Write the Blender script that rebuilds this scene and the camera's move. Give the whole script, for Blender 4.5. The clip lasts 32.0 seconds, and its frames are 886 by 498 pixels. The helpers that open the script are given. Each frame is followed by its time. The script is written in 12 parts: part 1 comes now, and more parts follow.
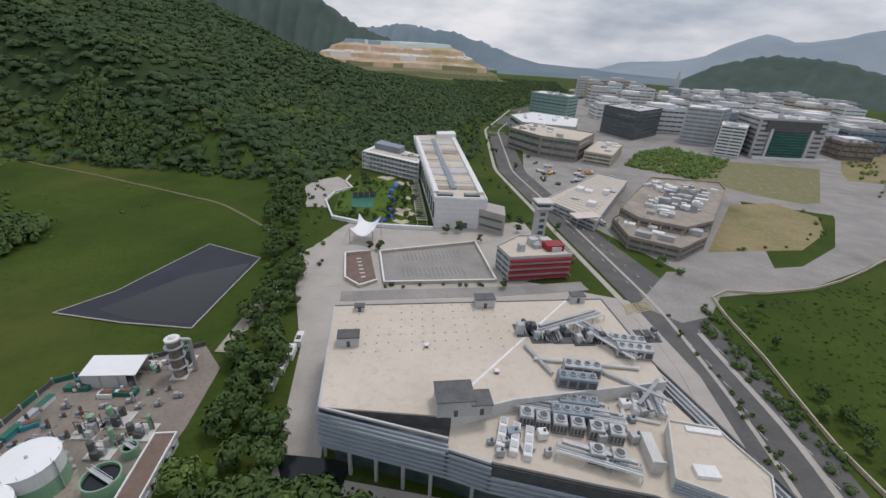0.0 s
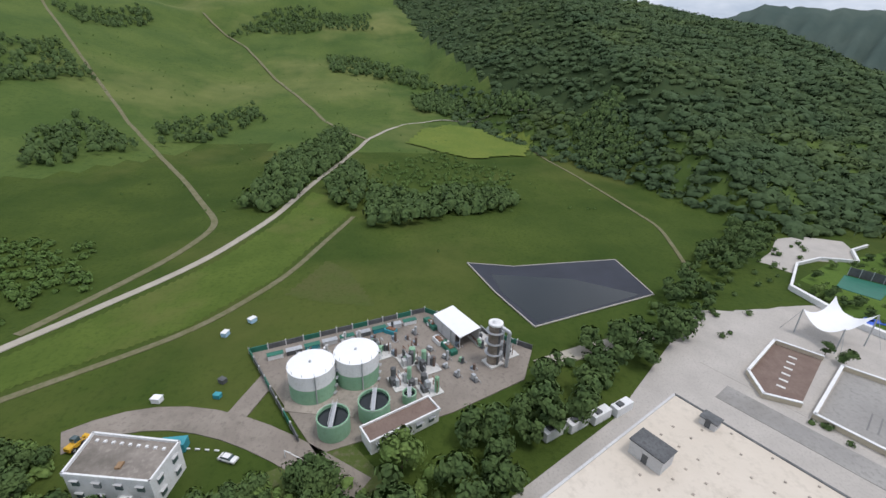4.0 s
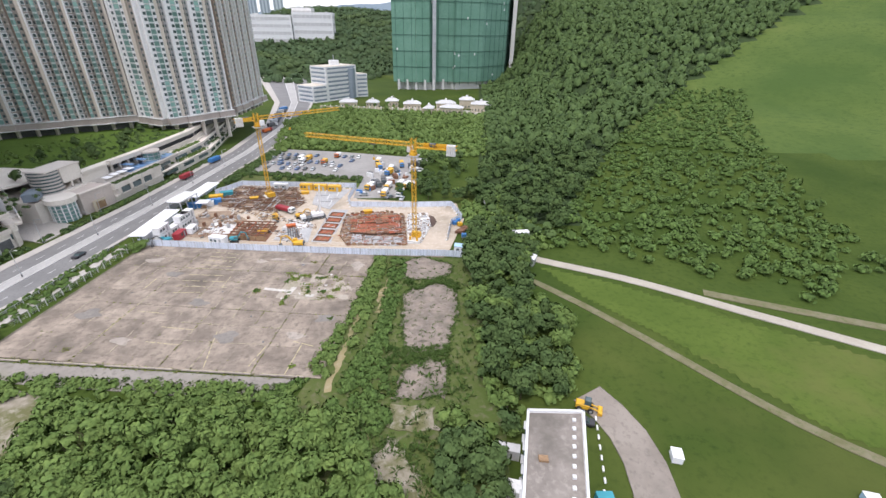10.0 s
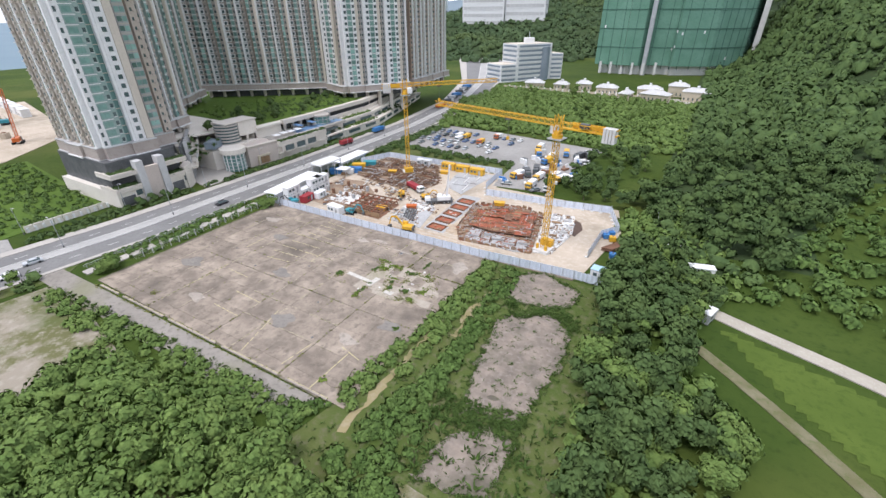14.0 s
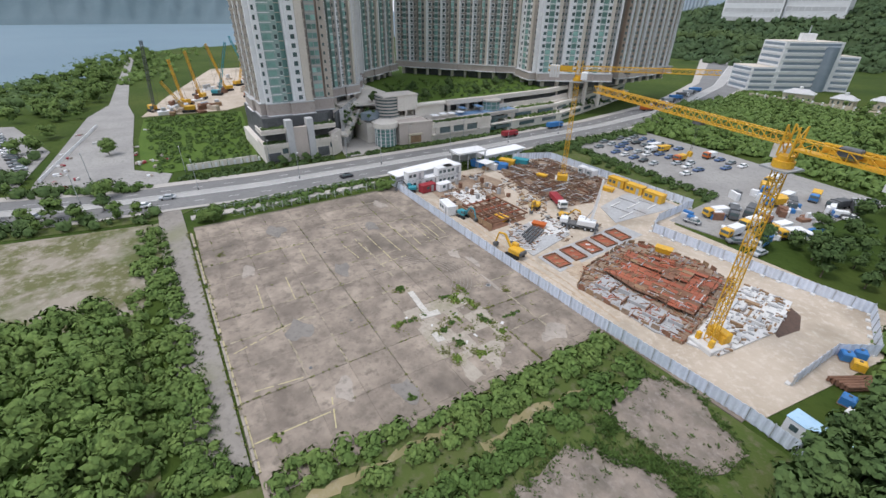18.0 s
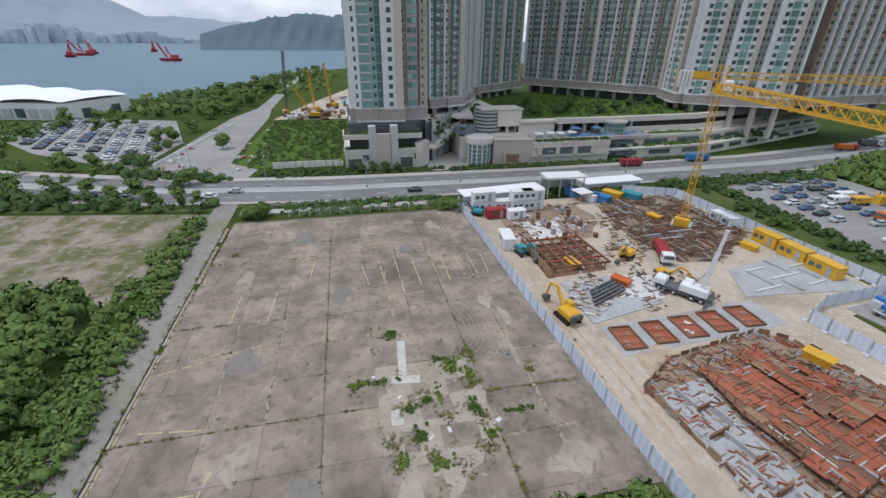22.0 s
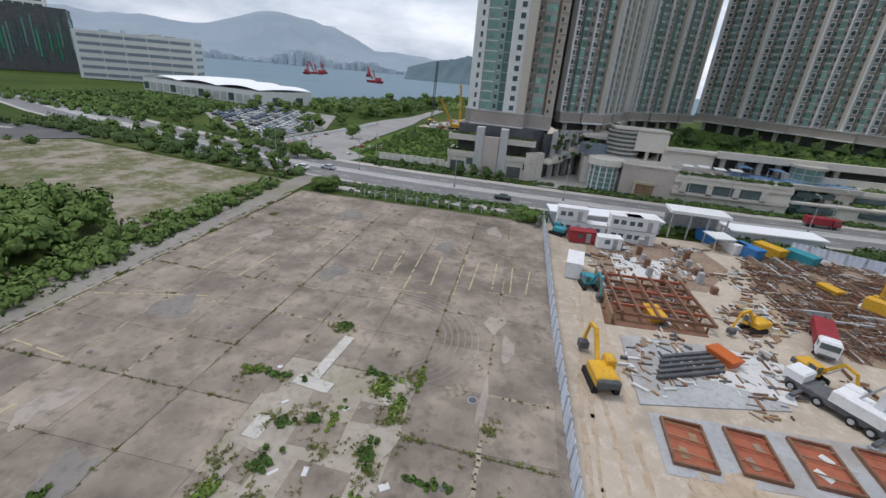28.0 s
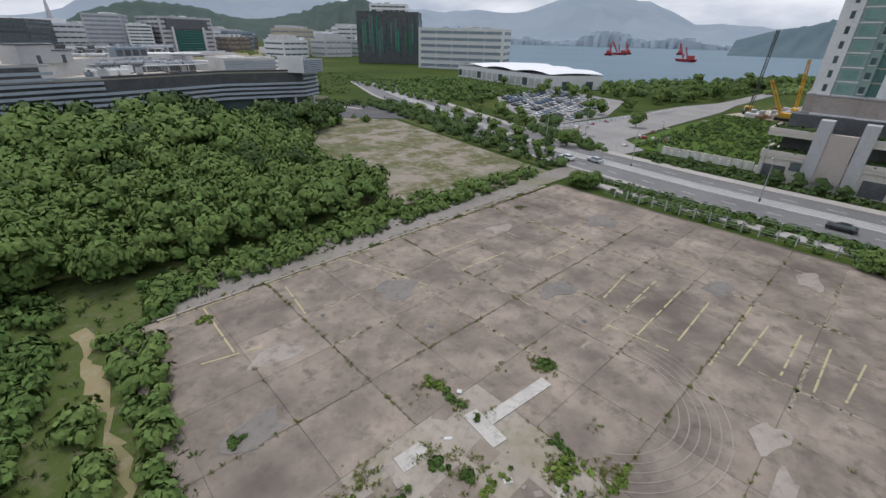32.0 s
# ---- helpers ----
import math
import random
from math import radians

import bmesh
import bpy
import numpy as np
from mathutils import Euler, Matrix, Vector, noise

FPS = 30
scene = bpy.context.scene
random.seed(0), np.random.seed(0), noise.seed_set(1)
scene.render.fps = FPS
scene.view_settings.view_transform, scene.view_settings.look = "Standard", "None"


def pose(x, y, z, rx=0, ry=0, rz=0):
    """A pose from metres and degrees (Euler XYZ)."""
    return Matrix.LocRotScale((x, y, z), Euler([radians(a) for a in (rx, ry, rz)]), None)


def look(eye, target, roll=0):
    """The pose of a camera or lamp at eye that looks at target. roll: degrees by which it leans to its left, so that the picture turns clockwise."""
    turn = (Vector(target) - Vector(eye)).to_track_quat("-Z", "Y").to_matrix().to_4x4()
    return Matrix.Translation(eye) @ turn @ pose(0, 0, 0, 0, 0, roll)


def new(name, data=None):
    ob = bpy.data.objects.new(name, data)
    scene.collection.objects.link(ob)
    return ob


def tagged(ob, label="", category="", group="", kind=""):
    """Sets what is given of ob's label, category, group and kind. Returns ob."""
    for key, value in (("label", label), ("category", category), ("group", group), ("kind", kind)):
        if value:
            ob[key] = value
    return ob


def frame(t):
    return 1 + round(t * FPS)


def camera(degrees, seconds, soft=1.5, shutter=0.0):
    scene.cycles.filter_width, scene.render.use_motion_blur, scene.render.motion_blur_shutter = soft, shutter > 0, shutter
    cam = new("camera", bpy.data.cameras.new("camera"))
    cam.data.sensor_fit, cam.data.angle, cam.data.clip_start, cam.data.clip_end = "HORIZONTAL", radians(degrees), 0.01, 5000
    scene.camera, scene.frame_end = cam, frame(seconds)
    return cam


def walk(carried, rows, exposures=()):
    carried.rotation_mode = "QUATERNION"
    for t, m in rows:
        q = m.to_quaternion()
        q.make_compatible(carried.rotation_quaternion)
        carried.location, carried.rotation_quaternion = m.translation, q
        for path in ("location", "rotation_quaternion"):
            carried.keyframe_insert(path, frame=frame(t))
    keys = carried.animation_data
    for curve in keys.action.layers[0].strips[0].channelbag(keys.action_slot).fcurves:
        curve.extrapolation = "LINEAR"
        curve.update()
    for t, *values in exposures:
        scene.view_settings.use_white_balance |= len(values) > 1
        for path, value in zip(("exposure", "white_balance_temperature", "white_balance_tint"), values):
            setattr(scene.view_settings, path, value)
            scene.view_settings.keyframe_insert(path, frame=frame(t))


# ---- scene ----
cam = camera(91.87, 32.0)
PATH = [
    (0.0, 10.51, 74.07, 100.04, 64.88, -3.08, 24.24),
    (0.5, 14.36, 81.57, 97.04, 65.45, -0.60, 38.10),
    (1.0, 16.08, 88.02, 94.42, 65.62, 0.38, 43.57),
    (1.5, 15.18, 94.07, 91.27, 65.60, 0.17, 50.19),
    (2.0, 13.15, 99.97, 88.17, 65.98, 1.06, 60.23),
    (2.5, 10.82, 105.33, 86.49, 65.14, 0.74, 65.29),
    (4.5, -3.63, 116.37, 83.95, 67.26, -3.19, 99.88),
    (5.0, -7.61, 117.47, 85.04, 66.51, -4.54, 117.38),
    (5.5, -13.07, 119.19, 85.58, 65.01, -3.71, 130.85),
    (6.0, -18.43, 119.91, 85.03, 64.11, -3.43, 136.82),
    (6.5, -23.40, 119.63, 83.75, 63.78, -3.57, 142.05),
    (7.0, -28.78, 119.14, 82.24, 63.44, -2.68, 150.53),
    (7.5, -33.92, 117.82, 80.59, 63.05, -2.52, 158.14),
    (8.0, -37.71, 115.42, 78.80, 62.35, -3.36, 159.28),
    (8.5, -41.77, 113.27, 76.73, 62.74, -3.08, 166.34),
    (9.0, -46.12, 111.06, 74.58, 62.97, -1.94, 177.80),
    (9.5, -49.69, 107.90, 72.81, 62.87, -1.37, 182.48),
    (10.0, -52.31, 104.46, 71.35, 62.54, -0.90, 184.24),
    (10.5, -53.27, 101.20, 69.68, 62.22, -2.00, 184.71),
    (11.0, -54.37, 97.93, 68.07, 63.03, -1.96, 185.73),
    (11.5, -55.48, 94.29, 66.53, 62.71, -2.65, 186.04),
    (12.0, -57.21, 90.34, 65.32, 62.70, -2.16, 190.67),
    (12.5, -59.30, 85.85, 64.64, 61.98, -0.92, 199.83),
    (13.0, -60.49, 80.86, 63.51, 61.48, -0.52, 203.22),
    (13.5, -61.67, 75.79, 61.64, 61.31, 0.25, 207.71),
    (15.5, -60.23, 54.09, 58.74, 59.17, -1.50, 216.62),
    (16.0, -60.39, 50.62, 57.23, 60.33, -1.05, 228.66),
    (16.5, -60.07, 46.06, 55.43, 60.75, -0.55, 231.68),
    (17.0, -58.79, 41.06, 53.74, 59.79, -0.82, 235.19),
    (17.5, -57.42, 36.59, 52.23, 60.15, -0.78, 236.53),
    (18.0, -55.93, 32.37, 51.10, 60.52, -0.80, 238.04),
    (18.5, -54.17, 28.42, 50.10, 60.86, -0.81, 239.11),
    (19.0, -52.53, 24.76, 49.34, 60.97, -0.96, 239.03),
    (19.5, -50.87, 21.39, 48.60, 61.17, -1.55, 238.44),
    (20.0, -49.47, 18.03, 47.46, 61.91, -1.95, 239.10),
    (20.5, -48.58, 14.75, 46.15, 62.61, -1.75, 244.40),
    (21.0, -47.53, 11.24, 44.98, 63.04, -1.60, 248.75),
    (21.5, -46.20, 7.84, 43.88, 63.22, -0.92, 254.03),
    (22.0, -44.73, 4.56, 42.51, 63.60, -0.60, 257.74),
    (22.5, -43.04, 1.58, 41.24, 63.68, -0.75, 260.46),
    (23.0, -41.44, -1.40, 40.11, 63.42, -0.19, 265.74),
    (23.5, -39.75, -3.71, 38.87, 63.33, -0.09, 267.10),
    (24.0, -38.24, -5.66, 37.65, 63.85, -0.73, 266.69),
    (24.5, -36.62, -7.52, 35.85, 64.86, -0.64, 270.15),
    (26.5, -33.68, -12.79, 32.02, 66.65, -2.60, 277.32),
    (27.0, -33.33, -14.08, 30.96, 67.52, -3.33, 277.30),
    (27.5, -32.55, -15.47, 29.98, 68.04, -4.00, 276.87),
    (28.0, -31.37, -17.07, 29.47, 67.61, -4.82, 281.03),
    (28.5, -29.65, -20.36, 29.86, 66.30, -1.87, 304.28),
    (29.0, -27.79, -20.63, 29.75, 64.10, -0.42, 315.53),
    (30.0, -25.73, -20.01, 29.45, 65.04, -0.65, 317.39),
    (31.0, -23.28, -18.68, 29.58, 64.40, -0.93, 318.72),
    (32.0, -20.42, -16.30, 29.49, 63.63, -1.19, 316.96),
]
walk(cam, [(t, pose(x, y, z, rx, ry, rz)) for t, x, y, z, rx, ry, rz in PATH],
     exposures=[(0.0, -0.22, 6500, 15), (1.0, -0.2, 6480, 15), (2.0, -0.32, 6400, 15), (5.0, 0.52, 6330, 14), (7.0, 0.64, 6350, 14), (10.0, 0.82, 6400, 18), (13.0, 0.82, 6350, 17), (16.0, 0.64, 6250, 15),
                (19.0, 0.32, 6250, 14), (21.0, 0.17, 6150, 14), (23.0, 0.13, 6050, 13), (27.0, 0.08, 6050, 13), (29.0, 0.05, 6300, 14), (32.0, 0.03, 6300, 15)])

# ---------------------------------------------------------------- light
world = bpy.data.worlds.new("overcast_sky")
scene.world = world
world.use_nodes = True
_n, _l = world.node_tree.nodes, world.node_tree.links
_sky = _n.new("ShaderNodeTexSky")
_sky.sky_type = "NISHITA"
_sky.sun_disc = False
_sky.sun_elevation, _sky.sun_rotation = radians(67), radians(19)
_sky.dust_density, _sky.air_density, _sky.ozone_density = 3.0, 1.2, 1.5
# cloud cover: soft grey-white layers over the blue
_tc, _cl, _cl2 = _n.new("ShaderNodeTexCoord"), _n.new("ShaderNodeTexNoise"), _n.new("ShaderNodeTexNoise")
_map = _n.new("ShaderNodeMapping")
_map.inputs["Scale"].default_value = (1.0, 1.0, 3.2)
_cl.inputs["Scale"].default_value, _cl.inputs["Detail"].default_value, _cl.inputs["Roughness"].default_value = 2.6, 8, 0.58
_cl2.inputs["Scale"].default_value, _cl2.inputs["Detail"].default_value = 7.0, 6
_r = _n.new("ShaderNodeValToRGB")
_r.color_ramp.elements[0].position, _r.color_ramp.elements[0].color = 0.34, (4.2, 5.0, 6.0, 1)
_r.color_ramp.elements[1].position, _r.color_ramp.elements[1].color = 0.66, (10.0, 10.3, 10.6, 1)
_add = _n.new("ShaderNodeMath")
_add.operation = "MULTIPLY_ADD"
_add.inputs[1].default_value, _add.inputs[2].default_value = 0.25, -0.12
_sum = _n.new("ShaderNodeMath")
_mixw = _n.new("ShaderNodeMix")
_mixw.data_type = "RGBA"
_mixw.inputs["Factor"].default_value = 0.86
_bg = _n["Background"]
_bg.inputs["Strength"].default_value = 0.10
_l.new(_tc.outputs["Generated"], _map.inputs["Vector"])
_l.new(_map.outputs["Vector"], _cl.inputs["Vector"])
_l.new(_map.outputs["Vector"], _cl2.inputs["Vector"])
_l.new(_cl2.outputs["Fac"], _add.inputs[0])
_l.new(_cl.outputs["Fac"], _sum.inputs[0])
_l.new(_add.outputs[0], _sum.inputs[1])
_l.new(_sum.outputs[0], _r.inputs["Fac"])
_l.new(_sky.outputs["Color"], _mixw.inputs["A"])
_l.new(_r.outputs["Color"], _mixw.inputs["B"])
_l.new(_mixw.outputs["Result"], _bg.inputs["Color"])

_sun = bpy.data.lights.new("sun", "SUN")
_sun.energy, _sun.angle, _sun.color = 1.3, radians(14), (1.0, 0.96, 0.9)
sun = new("sun", _sun)
sun.matrix_world = look((0, 0, 300), (-40, -118, 0))
scene.view_settings.exposure = 0.0

# ---------------------------------------------------------------- builders
RNG = np.random.default_rng(7)


class MB:
    """Collects boxes, prisms, tubes and quads for one mesh."""

    def __init__(self):
        self.v, self.f, self.uvf = [], [], None

    def add(self, verts, faces):
        o = len(self.v)
        self.v.extend(verts)
        self.f.extend([[i + o for i in q] for q in faces])
        return self

    def box(self, x0, y0, z0, x1, y1, z1):
        return self.add([(x0, y0, z0), (x1, y0, z0), (x1, y1, z0), (x0, y1, z0), (x0, y0, z1), (x1, y0, z1), (x1, y1, z1), (x0, y1, z1)],
                        [(3, 2, 1, 0), (4, 5, 6, 7), (0, 1, 5, 4), (1, 2, 6, 5), (2, 3, 7, 6), (3, 0, 4, 7)])

    def rbox(self, cx, cy, z0, sx, sy, sz, deg=0.0, tilt=0.0):
        a = radians(deg)
        c, s = math.cos(a), math.sin(a)
        pts = []
        for dz in (0, sz):
            for dx, dy in ((-1, -1), (1, -1), (1, 1), (-1, 1)):
                x, y = dx * sx / 2, dy * sy / 2
                pts.append((cx + c * x - s * y, cy + s * x + c * y, z0 + dz + tilt * dx * sx / 2))
        return self.add(pts, [(3, 2, 1, 0), (4, 5, 6, 7), (0, 1, 5, 4), (1, 2, 6, 5), (2, 3, 7, 6), (3, 0, 4, 7)])

    def cbox(self, cx, cy, z0, sx, sy, sz, b=0.1):
        """A box with chamfered upper edges."""
        x, y = sx / 2, sy / 2
        v = [(cx + i * x, cy + j * y, z0) for i, j in ((-1, -1), (1, -1), (1, 1), (-1, 1))]
        v += [(cx + i * x, cy + j * y, z0 + sz - b) for i, j in ((-1, -1), (1, -1), (1, 1), (-1, 1))]
        v += [(cx + i * (x - b), cy + j * (y - b), z0 + sz) for i, j in ((-1, -1), (1, -1), (1, 1), (-1, 1))]
        f = [(3, 2, 1, 0), (8, 9, 10, 11)]
        for k in range(4):
            m = (k + 1) % 4
            f += [(k, m, 4 + m, 4 + k), (4 + k, 4 + m, 8 + m, 8 + k)]
        return self.add(v, f)

    def prism(self, poly, z0, z1):
        n = len(poly)
        if sum(poly[i][0] * poly[(i + 1) % n][1] - poly[(i + 1) % n][0] * poly[i][1] for i in range(n)) < 0:
            poly = poly[::-1]
        v = [(x, y, z0) for x, y in poly] + [(x, y, z1) for x, y in poly]
        f = [list(range(n))[::-1], list(range(n, 2 * n))] + [(i, (i + 1) % n, n + (i + 1) % n, n + i) for i in range(n)]
        return self.add(v, f)

    def cyl(self, cx, cy, z0, r, h, n=20, r2=None, cap=True):
        r2 = r if r2 is None else r2
        a = [2 * math.pi * i / n for i in range(n)]
        v = [(cx + r * math.cos(t), cy + r * math.sin(t), z0) for t in a] + [(cx + r2 * math.cos(t), cy + r2 * math.sin(t), z0 + h) for t in a]
        f = [(i, (i + 1) % n, n + (i + 1) % n, n + i) for i in range(n)]
        if cap:
            f += [list(range(n))[::-1], list(range(n, 2 * n))]
        return self.add(v, f)

    def bar(self, a, b, w, n=4):
        """A straight member from a to b."""
        a, b = Vector(a), Vector(b)
        q = (b - a).to_track_quat("Z", "Y").to_matrix()
        v = []
        for p in (a, b):
            for i in range(n):
                t = 2 * math.pi * (i + 0.5) / n
                v.append(tuple(p + q @ Vector((w * math.cos(t), w * math.sin(t), 0))))
        return self.add(v, [(i, (i + 1) % n, n + (i + 1) % n, n + i) for i in range(n)] + [list(range(n))[::-1], list(range(n, 2 * n))])

    def mesh(self, name, mat, smooth=False):
        me = bpy.data.meshes.new(name)
        me.from_pydata(self.v, [], self.f)
        me.materials.append(mat)
        if smooth:
            me.polygons.foreach_set("use_smooth", [True] * len(me.polygons))
        me.update()
        return me


def part(name, mb, mat, parent=None, label="", smooth=False, kind=""):
    ob = new(name, mb.mesh(name, mat, smooth) if isinstance(mb, MB) else mb)
    ob.parent = parent
    return tagged(ob, label, kind=kind)


def thing(name, label, category, x=0, y=0, z=0, deg=0, group="", kind=""):
    ob = new(name)
    ob.empty_display_size = 0.5
    ob.matrix_world = pose(x, y, z, 0, 0, deg)
    return tagged(ob, label, category, group, kind)


def solo(name, mb, mat, label, category, group="", kind="", smooth=False):
    return tagged(part(name, mb, mat, None, smooth=smooth), label, category, group, kind)


def shared(name, me, parent, x, y, z, deg=0):
    ob = new(name, me)
    ob.parent = parent
    ob.matrix_basis = pose(x, y, z, 0, 0, deg)
    return ob


def smooth01(t):
    t = np.clip(t, 0, 1)
    return t * t * (3 - 2 * t)


def ramp(v, xs, ys):
    return np.interp(v, xs, ys)


# ---------------------------------------------------------------- shape of the land
COAST_Y = (-900, -200, 0, 48, 80, 120, 165, 300, 400, 1000, 1800, 2600)
COAST_X = (1000, 720, 660, 590, 410, 345, 335, 440, 500, 620, 700, 400)
FOOT_Y = (-200, 60, 150, 227, 286, 330, 600, 785, 1000, 1300, 1700, 2300)
FOOT_X = (-1700, -900, -560, -416, -306, -212, -212, -238, -330, -470, -700, -1000)


def rough(x, y, s):
    """Uneven ground: sines of several lengths, about -1 to 1."""
    return (np.sin(x / s + 1.3 * np.sin(y / s * 0.7)) + np.sin(y / s * 1.21 + 1.1 * np.sin(x / s * 0.83)) + 0.6 * np.sin((x + y) / s * 2.3 + 2) + 0.5 * np.sin((x - 1.4 * y) / s * 3.1)) / 3.1


def land(x, y):
    x, y = np.asarray(x, float), np.asarray(y, float)
    # grassed landfill rising away from the lawn
    west = ramp(-x, (250, 380, 520, 700, 850, 1050, 1400), (0, 6, 20, 56, 100, 170, 290)) * smooth01((900 - y) / 500)
    d = 0.45 * (-x - 100) + 0.9 * (-y - 110)
    south = ramp(d, (0, 100, 200, 300, 400, 600, 900), (0, 8, 24, 56, 90, 160, 230)) * smooth01((-x - 70) / 90)
    # wooded hill beyond the office block
    f = np.interp(y, FOOT_Y, FOOT_X) - x
    north = ramp(f, (0, 60, 200, 420, 800, 1500), (0, 24, 84, 150, 250, 330)) * np.interp(y, (400, 600, 800, 1000, 1400, 2300), (1, 0.9, 0.45, 0.2, 0.1, 0.1))
    # hills closing the valley behind the towers
    far = ramp(-y, (560, 700, 900, 1200, 1800), (0, 26, 62, 110, 150)) * smooth01((900 - x) / 500) * (0.75 + 0.25 * rough(x, y, 260))
    h = np.maximum(np.maximum(west, south), np.maximum(north, far))
    h = h * (1 + 0.10 * rough(x, y, 120)) + np.where(h > 6, 2.2 * rough(x, y, 34), 0)
    h = np.where((x < -135) & (h < 6), h + 0.5 * rough(x, y, 40), h)
    shore = np.interp(y, COAST_Y, COAST_X) - x
    edge = np.where(y > 2650, -1.0, shore)
    return np.where(edge < 0, -7.0, np.where(edge < 12, -2.6 + h * 0 + 2.6 * edge / 12, h))


def unit(v):
    return v / (np.linalg.norm(v, axis=-1, keepdims=True) + 1e-9)


def soften(me, normals):
    """Rounds the shading of foliage, so that leaves follow the crown that they sit on."""
    me.polygons.foreach_set("use_smooth", [True] * len(me.polygons))
    me.normals_split_custom_set_from_vertices(normals.tolist())


def tree_mesh(seed, r, h, leaves, lumps=7, size=0.55, tall=1.0):
    """Crown of uneven leafy clumps: a few lumpy cores and many small leaf sprays on them, with gaps."""
    g = np.random.default_rng(seed)
    V, F, N = [], [], []
    ico_v, ico_f = ICO
    centres = []
    for k in range(lumps):
        a, q = g.uniform(0, 6.28), math.sqrt(g.uniform(0, 1)) * r * 0.62
        cz = h * (0.45 + 0.42 * g.uniform(-1, 1) * (1 - 0.5 * q / r))
        cr = r * g.uniform(0.34, 0.52)
        centres.append((q * math.cos(a), q * math.sin(a), cz, cr))
    o = 0
    for cx, cy, cz, cr in centres:
        s = 1 + 0.22 * g.standard_normal(len(ico_v))
        p = ico_v * (cr * 0.66 * s)[:, None] * (1, 1, 0.8 * tall) + (cx, cy, cz)
        V.append(p)
        N.append(unit(ico_v * 0.45 + unit(p - (0, 0, h * 0.3)) * 0.45 + (0, 0, 0.5)))
        F.append(ico_f + o)
        o += len(p)
    c = np.array(centres)
    i = g.integers(0, lumps, leaves)
    n = g.standard_normal((leaves, 3))
    n[:, 2] = np.abs(n[:, 2]) * 0.9 - 0.25
    n /= np.linalg.norm(n, axis=1)[:, None]
    p = c[i, :3] + n * c[i, 3:4] * g.uniform(0.6, 1.22, (leaves, 1)) * (1, 1, 0.82 * tall)
    t = np.cross(n, g.standard_normal((leaves, 3)))
    t /= np.linalg.norm(t, axis=1)[:, None] + 1e-9
    b = np.cross(n, t) + 0.5 * n * g.uniform(-1, 1, (leaves, 1))
    sz = size * g.uniform(0.5, 1.45, (leaves, 1))
    quad = np.stack([p - b * sz * 0.6, p + t * sz * 1.1, p + b * sz * 0.6, p - t * sz], 1).reshape(-1, 3)
    N.append(np.repeat(unit(n * 0.45 + unit(p - (0, 0, h * 0.3)) * 0.45 + (0, 0, 0.5) + 0.2 * g.standard_normal((leaves, 3))), 4, 0))
    V.append(quad)
    fq = np.arange(leaves * 4).reshape(-1, 4) + o
    faces = [list(q) for q in np.concatenate(F)] + [list(q) for q in fq]
    me = bpy.data.meshes.new("crown")
    me.from_pydata(np.concatenate(V).tolist(), [], faces)
    soften(me, np.concatenate(N))
    return me, np.concatenate(N)


def _ico():
    bm = bmesh.new()
    bmesh.ops.create_icosphere(bm, subdivisions=1, radius=1)
    v = np.array([x.co for x in bm.verts])
    f = np.array([[x.index for x in q.verts] for q in bm.faces])
    bm.free()
    return v, f


ICO = _ico()


def clumps(name, pts, rad, mat, label, category, flat=0.75, leaf=0, leaf_size=0.6, seed=3, jag=0.24):
    """Bushes or a far wood as one mesh: a lumpy blob at each place, with leaf sprays on it."""
    g = np.random.default_rng(seed)
    iv, jf = ICO
    n = len(pts)
    rad = np.asarray(rad, float)
    s = 1 + jag * g.standard_normal((n, len(iv)))
    rot = g.uniform(0, 6.28, n)
    c, sn = np.cos(rot)[:, None], np.sin(rot)[:, None]
    bx = c * iv[:, 0] - sn * iv[:, 1]
    by = sn * iv[:, 0] + c * iv[:, 1]
    p = np.stack([bx * s, by * s, iv[:, 2] * s * flat], 2) * (rad * (0.68 if leaf else 1.0))[:, None, None] + np.asarray(pts)[:, None, :]
    verts = [p.reshape(-1, 3)]
    norm = [unit(np.stack([bx, by, np.broadcast_to(iv[:, 2], bx.shape)], 2) * 0.65 + (0, 0, 0.6)).reshape(-1, 3)]
    faces = (jf[None] + (np.arange(n) * len(iv))[:, None, None]).reshape(-1, 3).tolist()
    if leaf:
        i = np.repeat(np.arange(n), leaf)
        d = g.standard_normal((n * leaf, 3))
        d[:, 2] = np.abs(d[:, 2]) - 0.15
        d /= np.linalg.norm(d, axis=1)[:, None]
        q = np.asarray(pts)[i] + d * rad[i, None] * g.uniform(0.55, 1.22, (n * leaf, 1)) * (1, 1, flat)
        t = np.cross(d, g.standard_normal((n * leaf, 3)))
        t /= np.linalg.norm(t, axis=1)[:, None] + 1e-9
        b = np.cross(d, t) + 0.5 * d * g.uniform(-1, 1, (n * leaf, 1))
        z = leaf_size * g.uniform(0.5, 1.6, (n * leaf, 1))
        quad = np.stack([q - b * z * 0.6, q + t * z, q + b * z * 0.6, q - t * z], 1).reshape(-1, 3)
        norm.append(np.repeat(unit(d * 0.65 + (0, 0, 0.6) + 0.22 * g.standard_normal((n * leaf, 3))), 4, 0))
        o = n * len(iv)
        verts.append(quad)
        faces += (np.arange(n * leaf * 4).reshape(-1, 4) + o).tolist()
    me = bpy.data.meshes.new(name)
    me.from_pydata(np.concatenate(verts).tolist(), [], faces)
    me.materials.append(mat)
    soften(me, np.concatenate(norm))
    ob = new(name, me)
    return tagged(ob, label, category, kind="stuff")


